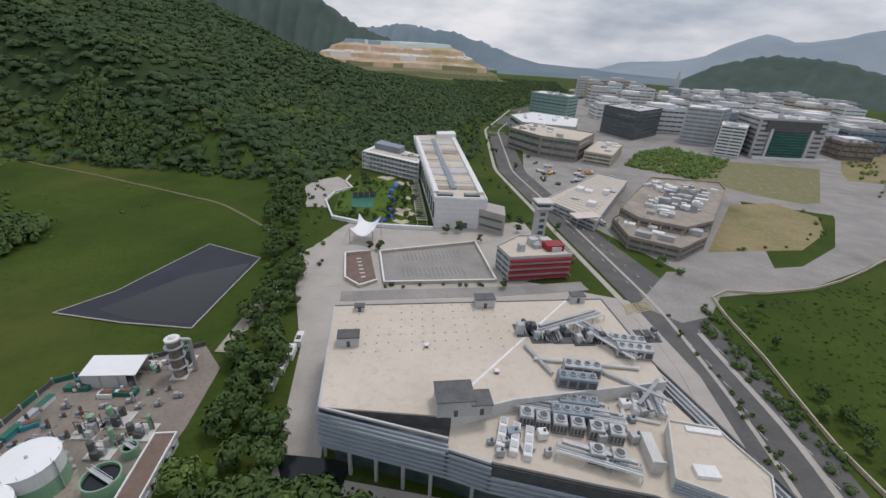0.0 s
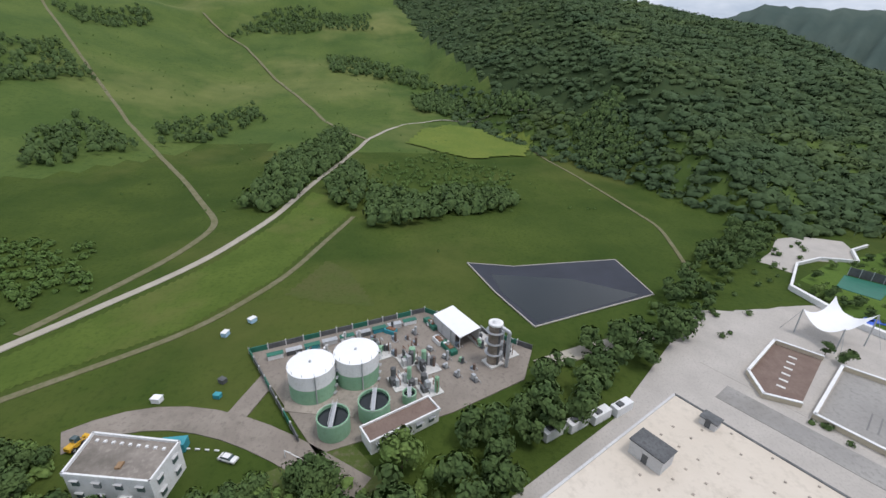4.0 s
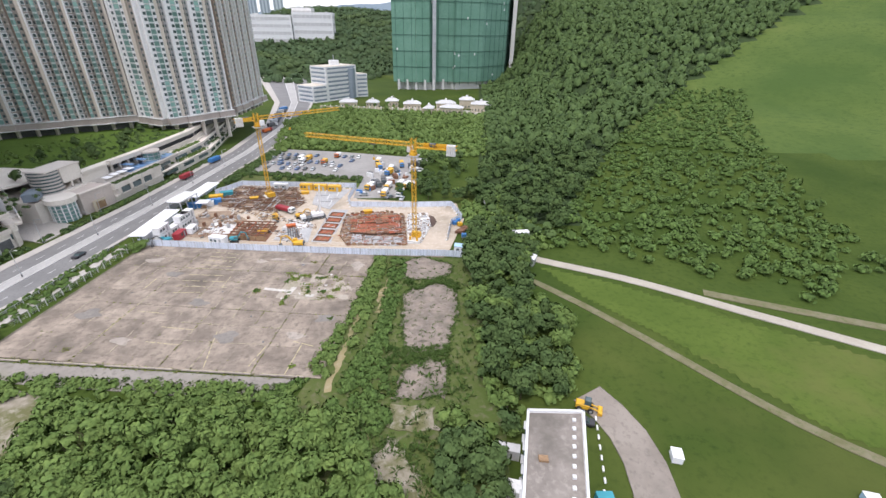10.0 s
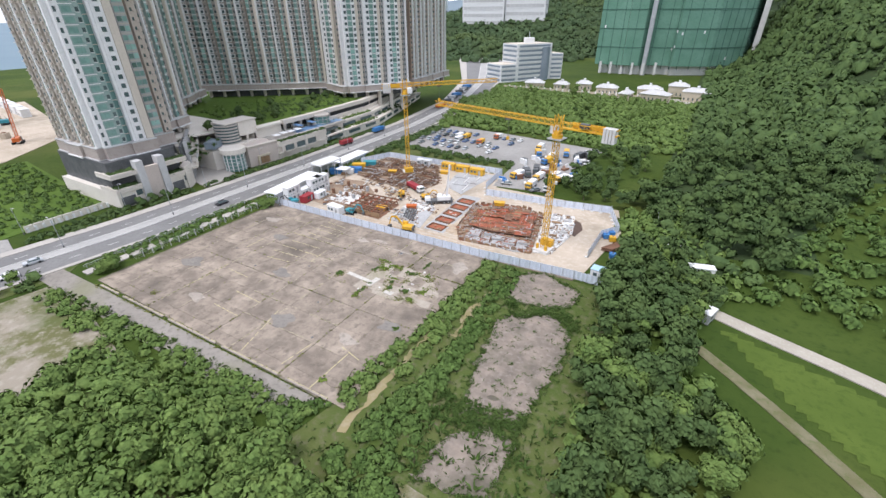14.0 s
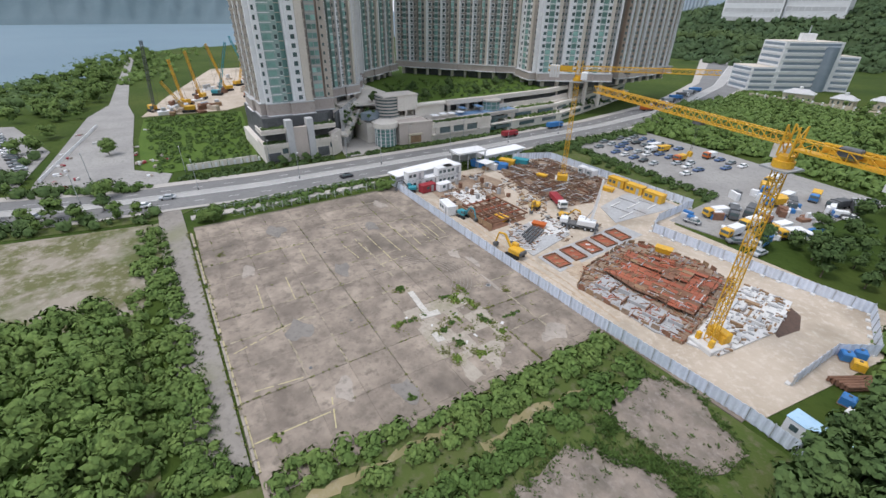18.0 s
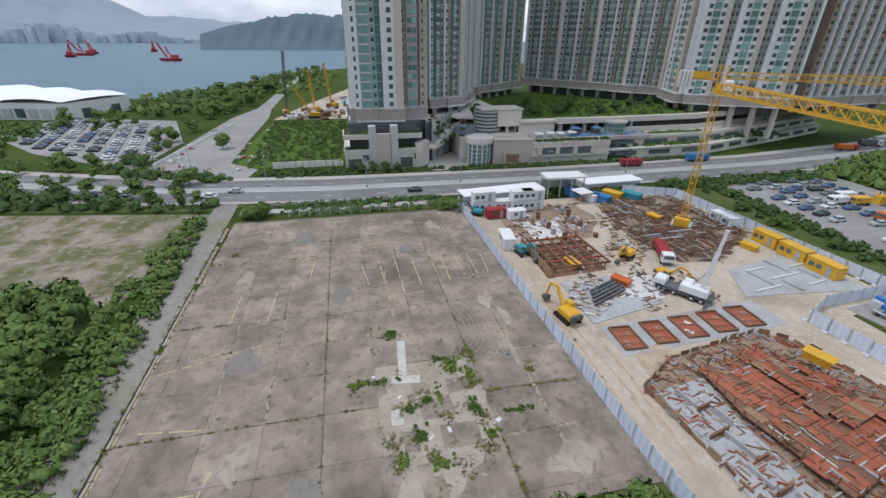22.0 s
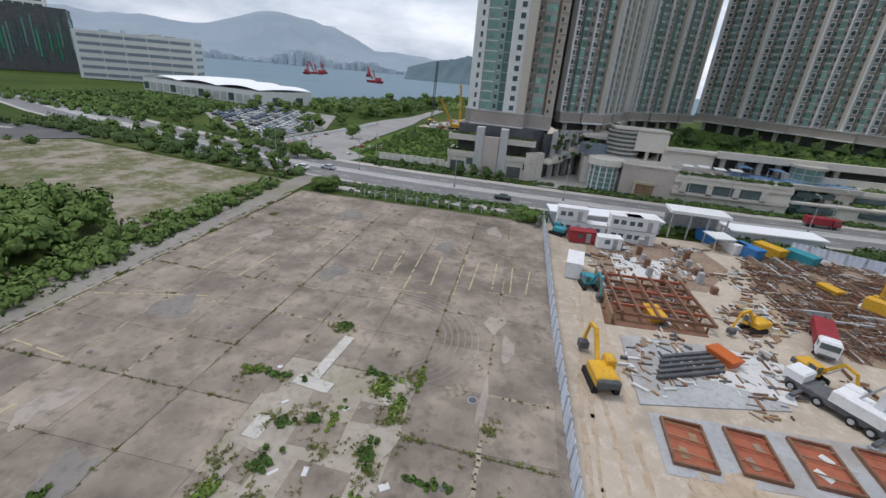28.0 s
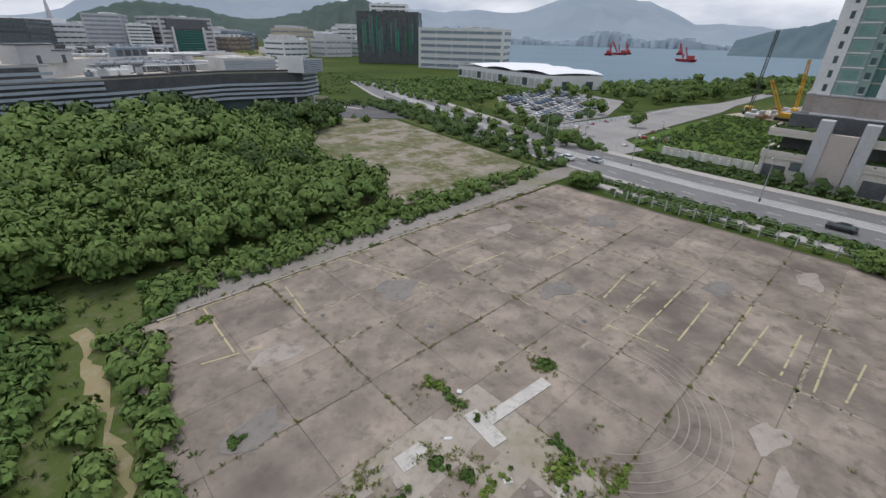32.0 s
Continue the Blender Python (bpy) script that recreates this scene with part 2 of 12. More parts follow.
def tufts(name, pts, tall, mat, label, category, seed=3, blades=11, spread=0.6):
    """Grass and small weeds: a spray of thin bent blades at each place."""
    g = np.random.default_rng(seed)
    n = len(pts)
    h = np.repeat(np.asarray(tall, float), blades)
    p = np.repeat(np.asarray(pts, float), blades, 0)
    m = n * blades
    a, lean = g.uniform(0, 6.28, m), g.uniform(0.1, 1.3, m)
    out = np.stack([np.cos(a), np.sin(a), np.zeros(m)], 1)
    side = np.stack([-np.sin(a), np.cos(a), np.zeros(m)], 1)
    base = p + out * (h * g.uniform(0, spread, m))[:, None]
    w = (h * g.uniform(0.09, 0.2, m))[:, None]
    up = np.stack([np.zeros(m), np.zeros(m), h * g.uniform(0.4, 1.0, m)], 1)
    mid = base + up * 0.6 + out * (h * lean * 0.3)[:, None]
    tip = base + up * 0.9 + out * (h * lean)[:, None]
    v = np.stack([base - side * w * 0.5, base + side * w * 0.5, mid + side * w, tip, mid - side * w], 1).reshape(-1, 3)
    me = bpy.data.meshes.new(name)
    me.from_pydata(v.tolist(), [], np.arange(m * 5).reshape(-1, 5).tolist())
    me.materials.append(mat)
    return tagged(new(name, me), label, category, kind="stuff")


def inside(poly, x, y):
    """Which of the points x, y lie in the polygon."""
    r = np.zeros(len(x), bool)
    n = len(poly)
    for i in range(n):
        (x1, y1), (x2, y2) = poly[i], poly[(i + 1) % n]
        hit = ((y1 > y) != (y2 > y)) & (x < (x2 - x1) * (y - y1) / ((y2 - y1) or 1e-9) + x1)
        r ^= hit
    return r


def scatter(poly, n, seed=1):
    g = np.random.default_rng(seed)
    xs, ys = [q[0] for q in poly], [q[1] for q in poly]
    x, y = g.uniform(min(xs), max(xs), n), g.uniform(min(ys), max(ys), n)
    k = inside(poly, x, y)
    return x[k], y[k]


def strip(path, width, lift=0.12, step=6.0, thick=0.25):
    """A road or drain laid along a path on the land."""
    pts = []
    for (x0, y0), (x1, y1) in zip(path[:-1], path[1:]):
        n = max(1, int(math.hypot(x1 - x0, y1 - y0) / step))
        pts += [(x0 + (x1 - x0) * i / n, y0 + (y1 - y0) * i / n) for i in range(n)]
    pts.append(path[-1])
    p = np.array(pts, float)
    for _ in range(6):
        p[1:-1] = (p[:-2] + 2 * p[1:-1] + p[2:]) / 4
    d = np.gradient(p, axis=0)
    d /= np.linalg.norm(d, axis=1)[:, None]
    nrm = np.stack([-d[:, 1], d[:, 0]], 1)
    w = np.broadcast_to(np.asarray(width, float), (len(p),))[:, None] / 2
    l, r = p + nrm * w, p - nrm * w
    z = np.maximum(np.maximum(land(l[:, 0], l[:, 1]), land(r[:, 0], r[:, 1])), land(p[:, 0], p[:, 1])) + lift
    mb = MB()
    n = len(p)
    mb.v = [(*l[i], z[i]) for i in range(n)] + [(*r[i], z[i]) for i in range(n)] + [(*l[i], z[i] - thick - lift) for i in range(n)] + [(*r[i], z[i] - thick - lift) for i in range(n)]
    for i in range(n - 1):
        mb.f += [(n + i, n + i + 1, i + 1, i), (i, i + 1, 2 * n + i + 1, 2 * n + i), (3 * n + i, 3 * n + i + 1, n + i + 1, n + i)]
    return mb

# ---------------------------------------------------------------- materials
def material(name, c1, c2, scale=0.2, c3=None, fine=4.0, rough=0.85, bump=0.3, metal=0.0, detail=6, rand=0.0, spec=0.35, island=0.0, contrast=(0.35, 0.65), c4=None):
    """Two tones at a large scale, a third in small flecks, fine relief; metres."""
    m = bpy.data.materials.new(name)
    m.use_nodes = True
    n, l = m.node_tree.nodes, m.node_tree.links
    p = n["Principled BSDF"]
    p.inputs["Roughness"].default_value, p.inputs["Metallic"].default_value = rough, metal
    p.inputs["Specular IOR Level"].default_value = spec
    geo = n.new("ShaderNodeNewGeometry")

    def noise_at(s, d, r=0.6):
        t = n.new("ShaderNodeTexNoise")
        t.inputs["Scale"].default_value, t.inputs["Detail"].default_value, t.inputs["Roughness"].default_value = s, d, r
        l.new(geo.outputs["Position"], t.inputs["Vector"])
        return t.outputs["Fac"]

    def band(f, a, b):
        r = n.new("ShaderNodeMapRange")
        r.inputs["From Min"].default_value, r.inputs["From Max"].default_value = a, b
        l.new(f, r.inputs["Value"])
        return r.outputs["Result"]

    def mix(f, a, b):
        x = n.new("ShaderNodeMix")
        x.data_type = "RGBA"
        for k, v in (("Factor", f), ("A", a), ("B", b)):
            if isinstance(v, tuple):
                x.inputs[k].default_value = (*v, 1)
            elif isinstance(v, float):
                x.inputs[k].default_value = v
            else:
                l.new(v, x.inputs[k])
        return x.outputs["Result"]

    col = mix(band(noise_at(scale, detail), *contrast), c1, c2)
    f2 = noise_at(fine, 4, 0.7)
    if c3:
        col = mix(band(f2, 0.5, 0.75), col, c3)
    if c4:
        col = mix(band(noise_at(scale * 0.31, 5, 0.65), 0.52, 0.72), col, c4)
    if rand or island:
        oi = n.new("ShaderNodeObjectInfo")
        hsv = n.new("ShaderNodeHueSaturation")
        r = n.new("ShaderNodeMapRange")
        k = island or rand
        r.inputs["To Min"].default_value, r.inputs["To Max"].default_value = 1 - k, 1 + k
        l.new(geo.outputs["Random Per Island"] if island else oi.outputs["Random"], r.inputs["Value"])
        l.new(r.outputs["Result"], hsv.inputs["Value"])
        l.new(col, hsv.inputs["Color"])
        col = hsv.outputs["Color"]
    l.new(col, p.inputs["Base Color"])
    if bump:
        b = n.new("ShaderNodeBump")
        b.inputs["Strength"].default_value, b.inputs["Distance"].default_value = bump, 0.05 if fine > 1 else 0.4
        l.new(f2, b.inputs["Height"])
        l.new(b.outputs["Normal"], p.inputs["Normal"])
    return m


GRASS = material("meadow_grass", (0.036, 0.064, 0.012), (0.066, 0.096, 0.019), 0.02, (0.028, 0.052, 0.010), 0.5, 0.95, 0.5, spec=0.1, c4=(0.098, 0.112, 0.03))
# upland grass, paler by nature and with some distance haze mixed in
MEADOW = material("hazed_upland_meadow_grass", (0.0551, 0.0954, 0.0233), (0.0954, 0.1357, 0.0339), 0.012, (0.0488, 0.0848, 0.0212), 0.25, 0.95, 0.5, spec=0.1, c4=(0.1749, 0.1887, 0.0657))
LAWN = material("pale_lawn", (0.1, 0.16, 0.032), (0.075, 0.13, 0.025), 0.05, (0.055, 0.1, 0.02), 0.7, 0.95, 0.4, spec=0.1)
SCRUB = material("scrub_ground", (0.0615, 0.0984, 0.0213), (0.1025, 0.123, 0.041), 0.06, (0.1558, 0.1394, 0.0943), 0.6, 0.95, 0.5, spec=0.1)
CONC = material("old_concrete", (0.196, 0.164, 0.135), (0.362, 0.304, 0.246), 0.16, (0.138, 0.117, 0.096), 0.55, 0.9, 0.25, rand=0.12, c4=(0.132, 0.113, 0.094), spec=0.25, contrast=(0.38, 0.66))
SLAB = material("worn_slab", (0.30, 0.265, 0.23), (0.40, 0.35, 0.30), 0.15, (0.2, 0.18, 0.15), 0.9, 0.92, 0.3, c4=(0.22, 0.2, 0.165))
JOINT = material("dusty_joint", (0.085, 0.076, 0.06), (0.27, 0.235, 0.185), 0.12, (0.1, 0.105, 0.055), 2.0, 0.95, 0.2)
SAND = material("bare_earth", (0.52, 0.445, 0.36), (0.41, 0.345, 0.27), 0.09, (0.6, 0.54, 0.46), 0.7, 0.95, 0.4, c4=(0.22, 0.19, 0.14), spec=0.15)
ASPH = material("asphalt", (0.175, 0.174, 0.172), (0.22, 0.218, 0.214), 0.08, (0.14, 0.139, 0.137), 1.2, 0.88, 0.15, spec=0.3)
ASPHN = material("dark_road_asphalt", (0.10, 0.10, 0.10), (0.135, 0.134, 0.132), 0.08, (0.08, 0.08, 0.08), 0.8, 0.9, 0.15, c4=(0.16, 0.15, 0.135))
ASPH2 = material("pale_carriageway", (0.36, 0.355, 0.345), (0.43, 0.42, 0.405), 0.05, (0.3, 0.3, 0.29), 0.9, 0.88, 0.12, spec=0.3)
PAVE = material("paving", (0.40, 0.375, 0.345), (0.47, 0.44, 0.405), 0.1, (0.33, 0.31, 0.28), 1.5, 0.85, 0.15)
GRAVEL = material("gravel_track", (0.40, 0.37, 0.31), (0.33, 0.3, 0.25), 0.15, (0.46, 0.43, 0.37), 2.0, 0.95, 0.3)
DRAIN = material("weedy_drain", (0.13, 0.125, 0.06), (0.19, 0.175, 0.11), 0.25, (0.09, 0.12, 0.035), 0.8, 0.95, 0.4)
PAINT_W = material("road_paint_white", (0.62, 0.62, 0.6), (0.7, 0.7, 0.68), 1.0, (0.4, 0.4, 0.38), 3.0, 0.7, 0.1)
PAINT_Y = material("faded_yellow_paint", (0.52, 0.45, 0.25), (0.42, 0.37, 0.23), 0.8, (0.33, 0.3, 0.24), 1.4, 0.85, 0.1)
ROOFC = material("factory_roof_concrete", (0.56, 0.50, 0.42), (0.63, 0.57, 0.49), 0.04, (0.5, 0.45, 0.38), 0.5, 0.9, 0.12, c4=(0.49, 0.44, 0.37))
WHITE = material("white_paint", (0.72, 0.73, 0.74), (0.8, 0.8, 0.8), 0.3, (0.62, 0.62, 0.6), 1.5, 0.6, 0.05)
GREYW = material("grey_render", (0.48, 0.48, 0.485), (0.56, 0.56, 0.56), 0.1, (0.42, 0.42, 0.42), 1.5, 0.8, 0.08)
BEIGE = material("beige_cladding", (0.61, 0.56, 0.505), (0.67, 0.615, 0.555), 0.1, (0.54, 0.495, 0.445), 1.5, 0.8, 0.08)
PINKB = material("pinkish_tile_wall", (0.51, 0.445, 0.4), (0.57, 0.5, 0.45), 0.1, (0.45, 0.39, 0.355), 1.5, 0.8, 0.06)
STONEG = material("podium_stone", (0.6785, 0.6325, 0.5692), (0.759, 0.713, 0.644), 0.12, (0.5865, 0.5462, 0.4887), 1.5, 0.85, 0.1)
# dark metal; also painted as shade in the podium's voids
DARKG = material("dark_grey_metal_and_shade", (0.085, 0.09, 0.095), (0.13, 0.135, 0.14), 0.4, (0.06, 0.06, 0.06), 2.0, 0.6, 0.08, rand=0.1)
GALV = material("galvanised_plant", (0.40, 0.42, 0.44), (0.50, 0.52, 0.54), 0.3, (0.3, 0.3, 0.31), 2.0, 0.45, 0.06, metal=0.3, rand=0.12)
BLUEG = material("blue_grey_louvre", (0.22, 0.27, 0.32), (0.27, 0.32, 0.37), 0.2, (0.18, 0.22, 0.26), 2.0, 0.5, 0.05, metal=0.2)
# window glass; also the dark fill painted into shaded openings
GLASS = material("window_glass", (0.06, 0.09, 0.095), (0.10, 0.14, 0.145), 0.3, None, 3.0, 0.12, 0.0, spec=0.8, rand=0.3, island=0.35)
TEAL = material("teal_window_glass", (0.10, 0.20, 0.19), (0.15, 0.27, 0.255), 0.3, None, 3.0, 0.15, 0.0, spec=0.8, island=0.4)
NET = material("green_scaffold_net", (0.12, 0.26, 0.19), (0.165, 0.32, 0.245), 0.05, (0.1, 0.22, 0.165), 0.6, 0.85, 0.2)
YELLOW = material("crane_yellow_paint", (0.72, 0.42, 0.03), (0.65, 0.36, 0.03), 0.4, (0.45, 0.26, 0.05), 2.0, 0.5, 0.05)
RUST = material("rusty_steel_bars", (0.17, 0.085, 0.05), (0.24, 0.13, 0.085), 0.3, (0.11, 0.07, 0.05), 1.6, 0.85, 0.4, island=0.3)
FORM = material("red_form_panels", (0.39, 0.12, 0.065), (0.30, 0.095, 0.055), 0.2, (0.2, 0.08, 0.05), 1.0, 0.8, 0.2, island=0.25)
TIMBER = material("site_timber", (0.25, 0.16, 0.09), (0.33, 0.22, 0.13), 0.5, (0.16, 0.1, 0.06), 2.0, 0.85, 0.2, island=0.3)
NEWC = material("fresh_concrete", (0.58, 0.575, 0.56), (0.66, 0.655, 0.635), 0.2, (0.48, 0.47, 0.455), 1.5, 0.88, 0.15)
HOARD = material("pale_blue_hoarding", (0.60, 0.66, 0.76), (0.66, 0.71, 0.80), 0.2, (0.5, 0.55, 0.63), 1.5, 0.55, 0.05, rand=0.06)
TANKG = material("pale_green_paint", (0.22, 0.40, 0.26), (0.27, 0.46, 0.31), 0.2, (0.2, 0.34, 0.22), 1.0, 0.6, 0.05)
LINER = material("black_pond_liner", (0.034, 0.038, 0.05), (0.045, 0.05, 0.066), 0.06, None, 0.5, 0.6, 0.15, spec=0.2)
POOL = material("still_dark_water", (0.012, 0.017, 0.02), (0.016, 0.022, 0.025), 0.05, None, 0.6, 0.14, 0.03, spec=0.4)
SEA = material("grey_blue_sea", (0.10, 0.17, 0.215), (0.12, 0.195, 0.24), 0.004, None, 0.25, 0.45, 0.25, spec=0.15)
LEAF_A = material("mid_green_leaves", (0.0935, 0.1562, 0.0396), (0.143, 0.209, 0.055), 0.35, (0.0605, 0.1045, 0.0286), 1.6, 0.8, 0.4, island=0.15, spec=0.2)
LEAF_B = material("dark_green_leaves", (0.056, 0.096, 0.033), (0.088, 0.136, 0.044), 0.2, (0.043, 0.074, 0.026), 1.0, 0.85, 0.4, island=0.16, spec=0.15)
# canopy green lifted and blued a little to paint haze over the hills
LEAF_C = material("hazed_wood_canopy", (0.05, 0.083, 0.04), (0.07, 0.107, 0.047), 0.03, (0.042, 0.07, 0.034), 0.5, 0.9, 0.5, island=0.14, spec=0.1, c4=(0.082, 0.116, 0.04))
LEAF_D = material("bright_shrub_leaves", (0.07, 0.125, 0.03), (0.1, 0.16, 0.042), 0.3, (0.05, 0.092, 0.024), 1.4, 0.85, 0.4, island=0.3, spec=0.2)
BARK = material("bark", (0.11, 0.085, 0.06), (0.16, 0.13, 0.095), 1.0, (0.07, 0.055, 0.04), 6.0, 0.95, 0.4)
RED = material("red_paint", (0.33, 0.035, 0.045), (0.27, 0.03, 0.04), 0.4, None, 2.0, 0.5, 0.05)
BLUE = material("blue_paint", (0.04, 0.17, 0.42), (0.05, 0.2, 0.47), 0.4, None, 2.0, 0.5, 0.05)
DRYG = material("dry_plot_grass", (0.12, 0.125, 0.042), (0.16, 0.15, 0.06), 0.05, (0.085, 0.1, 0.03), 0.6, 0.95, 0.4, spec=0.1)
TEALN = material("green_scaffold_net", (0.03, 0.11, 0.095), (0.04, 0.135, 0.115), 0.1, (0.024, 0.09, 0.08), 0.8, 0.9, 0.1, spec=0.1)
TEALP = material("teal_machine_paint", (0.04, 0.26, 0.32), (0.05, 0.3, 0.36), 0.4, None, 2.0, 0.5, 0.05)
GREENP = material("dark_green_paint", (0.02, 0.13, 0.09), (0.03, 0.16, 0.11), 0.4, None, 2.0, 0.5, 0.05)
BLACKR = material("tyre_rubber", (0.02, 0.02, 0.02), (0.03, 0.03, 0.03), 2.0, None, 3.0, 0.9, 0.1)
CANVAS = material("white_membrane", (0.85, 0.86, 0.88), (0.82, 0.83, 0.85), 0.5, None, 2.0, 0.6, 0.0)
CARS = [material("car_paint_" + k, c, tuple(v * 1.1 for v in c), 0.5, None, 3.0, 0.3, 0.0, spec=0.6) for k, c in
        (("white", (0.72, 0.72, 0.72)), ("silver", (0.42, 0.44, 0.46)), ("black", (0.03, 0.03, 0.035)), ("blue", (0.07, 0.12, 0.25)), ("grey", (0.18, 0.19, 0.2)))]
SOIL = material("orange_fill_soil", (0.50, 0.33, 0.2), (0.58, 0.45, 0.33), 0.012, (0.66, 0.58, 0.5), 0.05, 0.95, 0.2, c4=(0.3, 0.3, 0.13))


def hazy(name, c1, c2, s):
    """Far hills: the haze of that distance is mixed into their colours."""
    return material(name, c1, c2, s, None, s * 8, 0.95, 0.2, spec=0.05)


HILL1 = hazy("hazed_hill_near", (0.065, 0.095, 0.085), (0.085, 0.115, 0.10), 0.006)
HILL2 = hazy("hazed_hill_mid", (0.16, 0.21, 0.25), (0.19, 0.24, 0.275), 0.003)
HILLH = hazy("hazed_headland_wood", (0.10, 0.145, 0.165), (0.125, 0.17, 0.19), 0.004)
HILL3 = hazy("hazed_hill_pale", (0.258, 0.3096, 0.3612), (0.2924, 0.344, 0.387), 0.002)
SHEETW = material("white_ground_sheet", (0.6, 0.58, 0.54), (0.68, 0.66, 0.62), 0.02, (0.5, 0.44, 0.36), 0.1, 0.8, 0.05)
SHEETG = material("pale_green_sheet", (0.5, 0.6, 0.57), (0.56, 0.65, 0.62), 0.01, (0.42, 0.52, 0.5), 0.05, 0.8, 0.05)
SHEETB = material("blue_grey_sheet", (0.2, 0.29, 0.36), (0.25, 0.34, 0.41), 0.01, (0.3, 0.4, 0.45), 0.05, 0.7, 0.05)
# housing lightened towards the sky's tone, which paints the haze over it
FARB = material("hazed_far_housing", (0.47, 0.53, 0.59), (0.54, 0.59, 0.64), 0.02, None, 0.5, 0.9, 0.0, island=0.12)

MAUVE = material("mauve_grey_stone", (0.39, 0.34, 0.31), (0.45, 0.395, 0.36), 0.1, (0.31, 0.26, 0.235), 1.5, 0.8, 0.08)
POOLB = material("bright_pool_blue", (0.13, 0.24, 0.42), (0.16, 0.29, 0.48), 0.3, None, 2.0, 0.3, 0.05)
CONE = material("orange_paint", (0.55, 0.14, 0.03), (0.5, 0.12, 0.03), 0.4, None, 2.0, 0.5, 0.05)
SKYB = material("pale_blue_tin", (0.36, 0.55, 0.72), (0.42, 0.6, 0.76), 0.4, (0.3, 0.46, 0.6), 2.0, 0.5, 0.05)
BROWNR = material("brown_roof_felt", (0.17, 0.12, 0.10), (0.21, 0.155, 0.13), 0.3, (0.13, 0.095, 0.08), 2.0, 0.9, 0.15)
STAINED = material("stained_roof_felt", (0.26, 0.232, 0.205), (0.19, 0.168, 0.148), 0.25, (0.34, 0.31, 0.275), 0.9, 0.9, 0.15, c4=(0.13, 0.118, 0.1))
POOLC = material("bright_blue_paint", (0.05, 0.13, 0.62), (0.06, 0.16, 0.7), 0.3, None, 2.0, 0.5, 0.05)
GREENF = material("green_glass_fin", (0.03, 0.24, 0.13), (0.05, 0.3, 0.17), 0.3, None, 2.0, 0.2, 0.0, spec=0.7, rand=0.3)
REDP = material("red_crane_paint", (0.42, 0.07, 0.07), (0.36, 0.06, 0.06), 0.2, None, 1.0, 0.5, 0.05)
CREAM = material("cream_stone", (0.50, 0.44, 0.33), (0.56, 0.5, 0.39), 0.2, (0.44, 0.38, 0.29), 1.5, 0.8, 0.08)
GREENB = material("dark_green_net_band", (0.05, 0.12, 0.095), (0.065, 0.145, 0.115), 0.2, None, 1.0, 0.85, 0.1)
PATCH = material("dark_worn_concrete", (0.19, 0.175, 0.16), (0.25, 0.23, 0.205), 0.2, (0.15, 0.14, 0.125), 1.2, 0.9, 0.25)
LITTER = material("wood_floor", (0.034, 0.058, 0.024), (0.046, 0.072, 0.028), 0.1, (0.05, 0.058, 0.027), 0.6, 0.95, 0.4, spec=0.1)
WEED = material("dry_weeds", (0.2, 0.235, 0.065), (0.29, 0.29, 0.105), 0.6, (0.12, 0.16, 0.05), 2.0, 0.9, 0.3, island=0.3, spec=0.15)
BARE = material("crumbled_concrete", (0.33, 0.29, 0.24), (0.41, 0.365, 0.305), 0.3, (0.25, 0.22, 0.18), 1.5, 0.95, 0.4, c4=(0.25, 0.235, 0.15))
LANE = material("lane_concrete", (0.235, 0.215, 0.19), (0.30, 0.275, 0.245), 0.12, (0.17, 0.155, 0.135), 0.8, 0.92, 0.3, c4=(0.2, 0.2, 0.12))
PALEG = material("pale_mown_meadow", (0.15, 0.19, 0.04), (0.11, 0.16, 0.032), 0.03, (0.08, 0.12, 0.025), 0.5, 0.95, 0.4, spec=0.1)
CLEARM = material("grassy_clearing", (0.297, 0.261, 0.2115), (0.135, 0.135, 0.063), 0.11, (0.378, 0.3465, 0.288), 0.5, 0.95, 0.4, spec=0.12, c4=(0.09, 0.117, 0.036), contrast=(0.43, 0.55))
GRIME = material("trampled_site_mud", (0.24, 0.17, 0.12), (0.33, 0.25, 0.18), 0.25, (0.17, 0.12, 0.09), 1.2, 0.95, 0.4)
FOOTC = material("weathered_footing", (0.48, 0.455, 0.415), (0.56, 0.535, 0.49), 0.4, (0.3, 0.28, 0.245), 2.0, 0.92, 0.3)
LOUV = material("pale_blue_louvre", (0.40, 0.455, 0.52), (0.46, 0.51, 0.575), 0.3, (0.34, 0.39, 0.45), 2.0, 0.5, 0.05, metal=0.1)
PARKC = material("worn_grey_surface", (0.27, 0.262, 0.25), (0.34, 0.33, 0.312), 0.06, (0.21, 0.202, 0.19), 0.8, 0.9, 0.15, c4=(0.2, 0.19, 0.175))
DRYG = material("thin_dry_grass", (0.17, 0.175, 0.075), (0.26, 0.235, 0.15), 0.5, (0.12, 0.14, 0.05), 2.5, 0.95, 0.4, spec=0.1, c4=(0.31, 0.275, 0.21))
TANP = material("dry_vacant_plot", (0.30, 0.25, 0.14), (0.22, 0.2, 0.10), 0.04, (0.36, 0.31, 0.22), 0.4, 0.95, 0.3, spec=0.1, c4=(0.12, 0.14, 0.05))
BANDG = material("lighter_mown_grass", (0.068, 0.106, 0.02), (0.09, 0.13, 0.026), 0.05, (0.05, 0.084, 0.016), 0.6, 0.95, 0.4, spec=0.1, c4=(0.12, 0.13, 0.04))
STRIPC = material("stained_old_slab", (0.27, 0.225, 0.185), (0.155, 0.132, 0.11), 0.3, (0.30, 0.26, 0.225), 0.9, 0.92, 0.25, c4=(0.105, 0.1, 0.07))
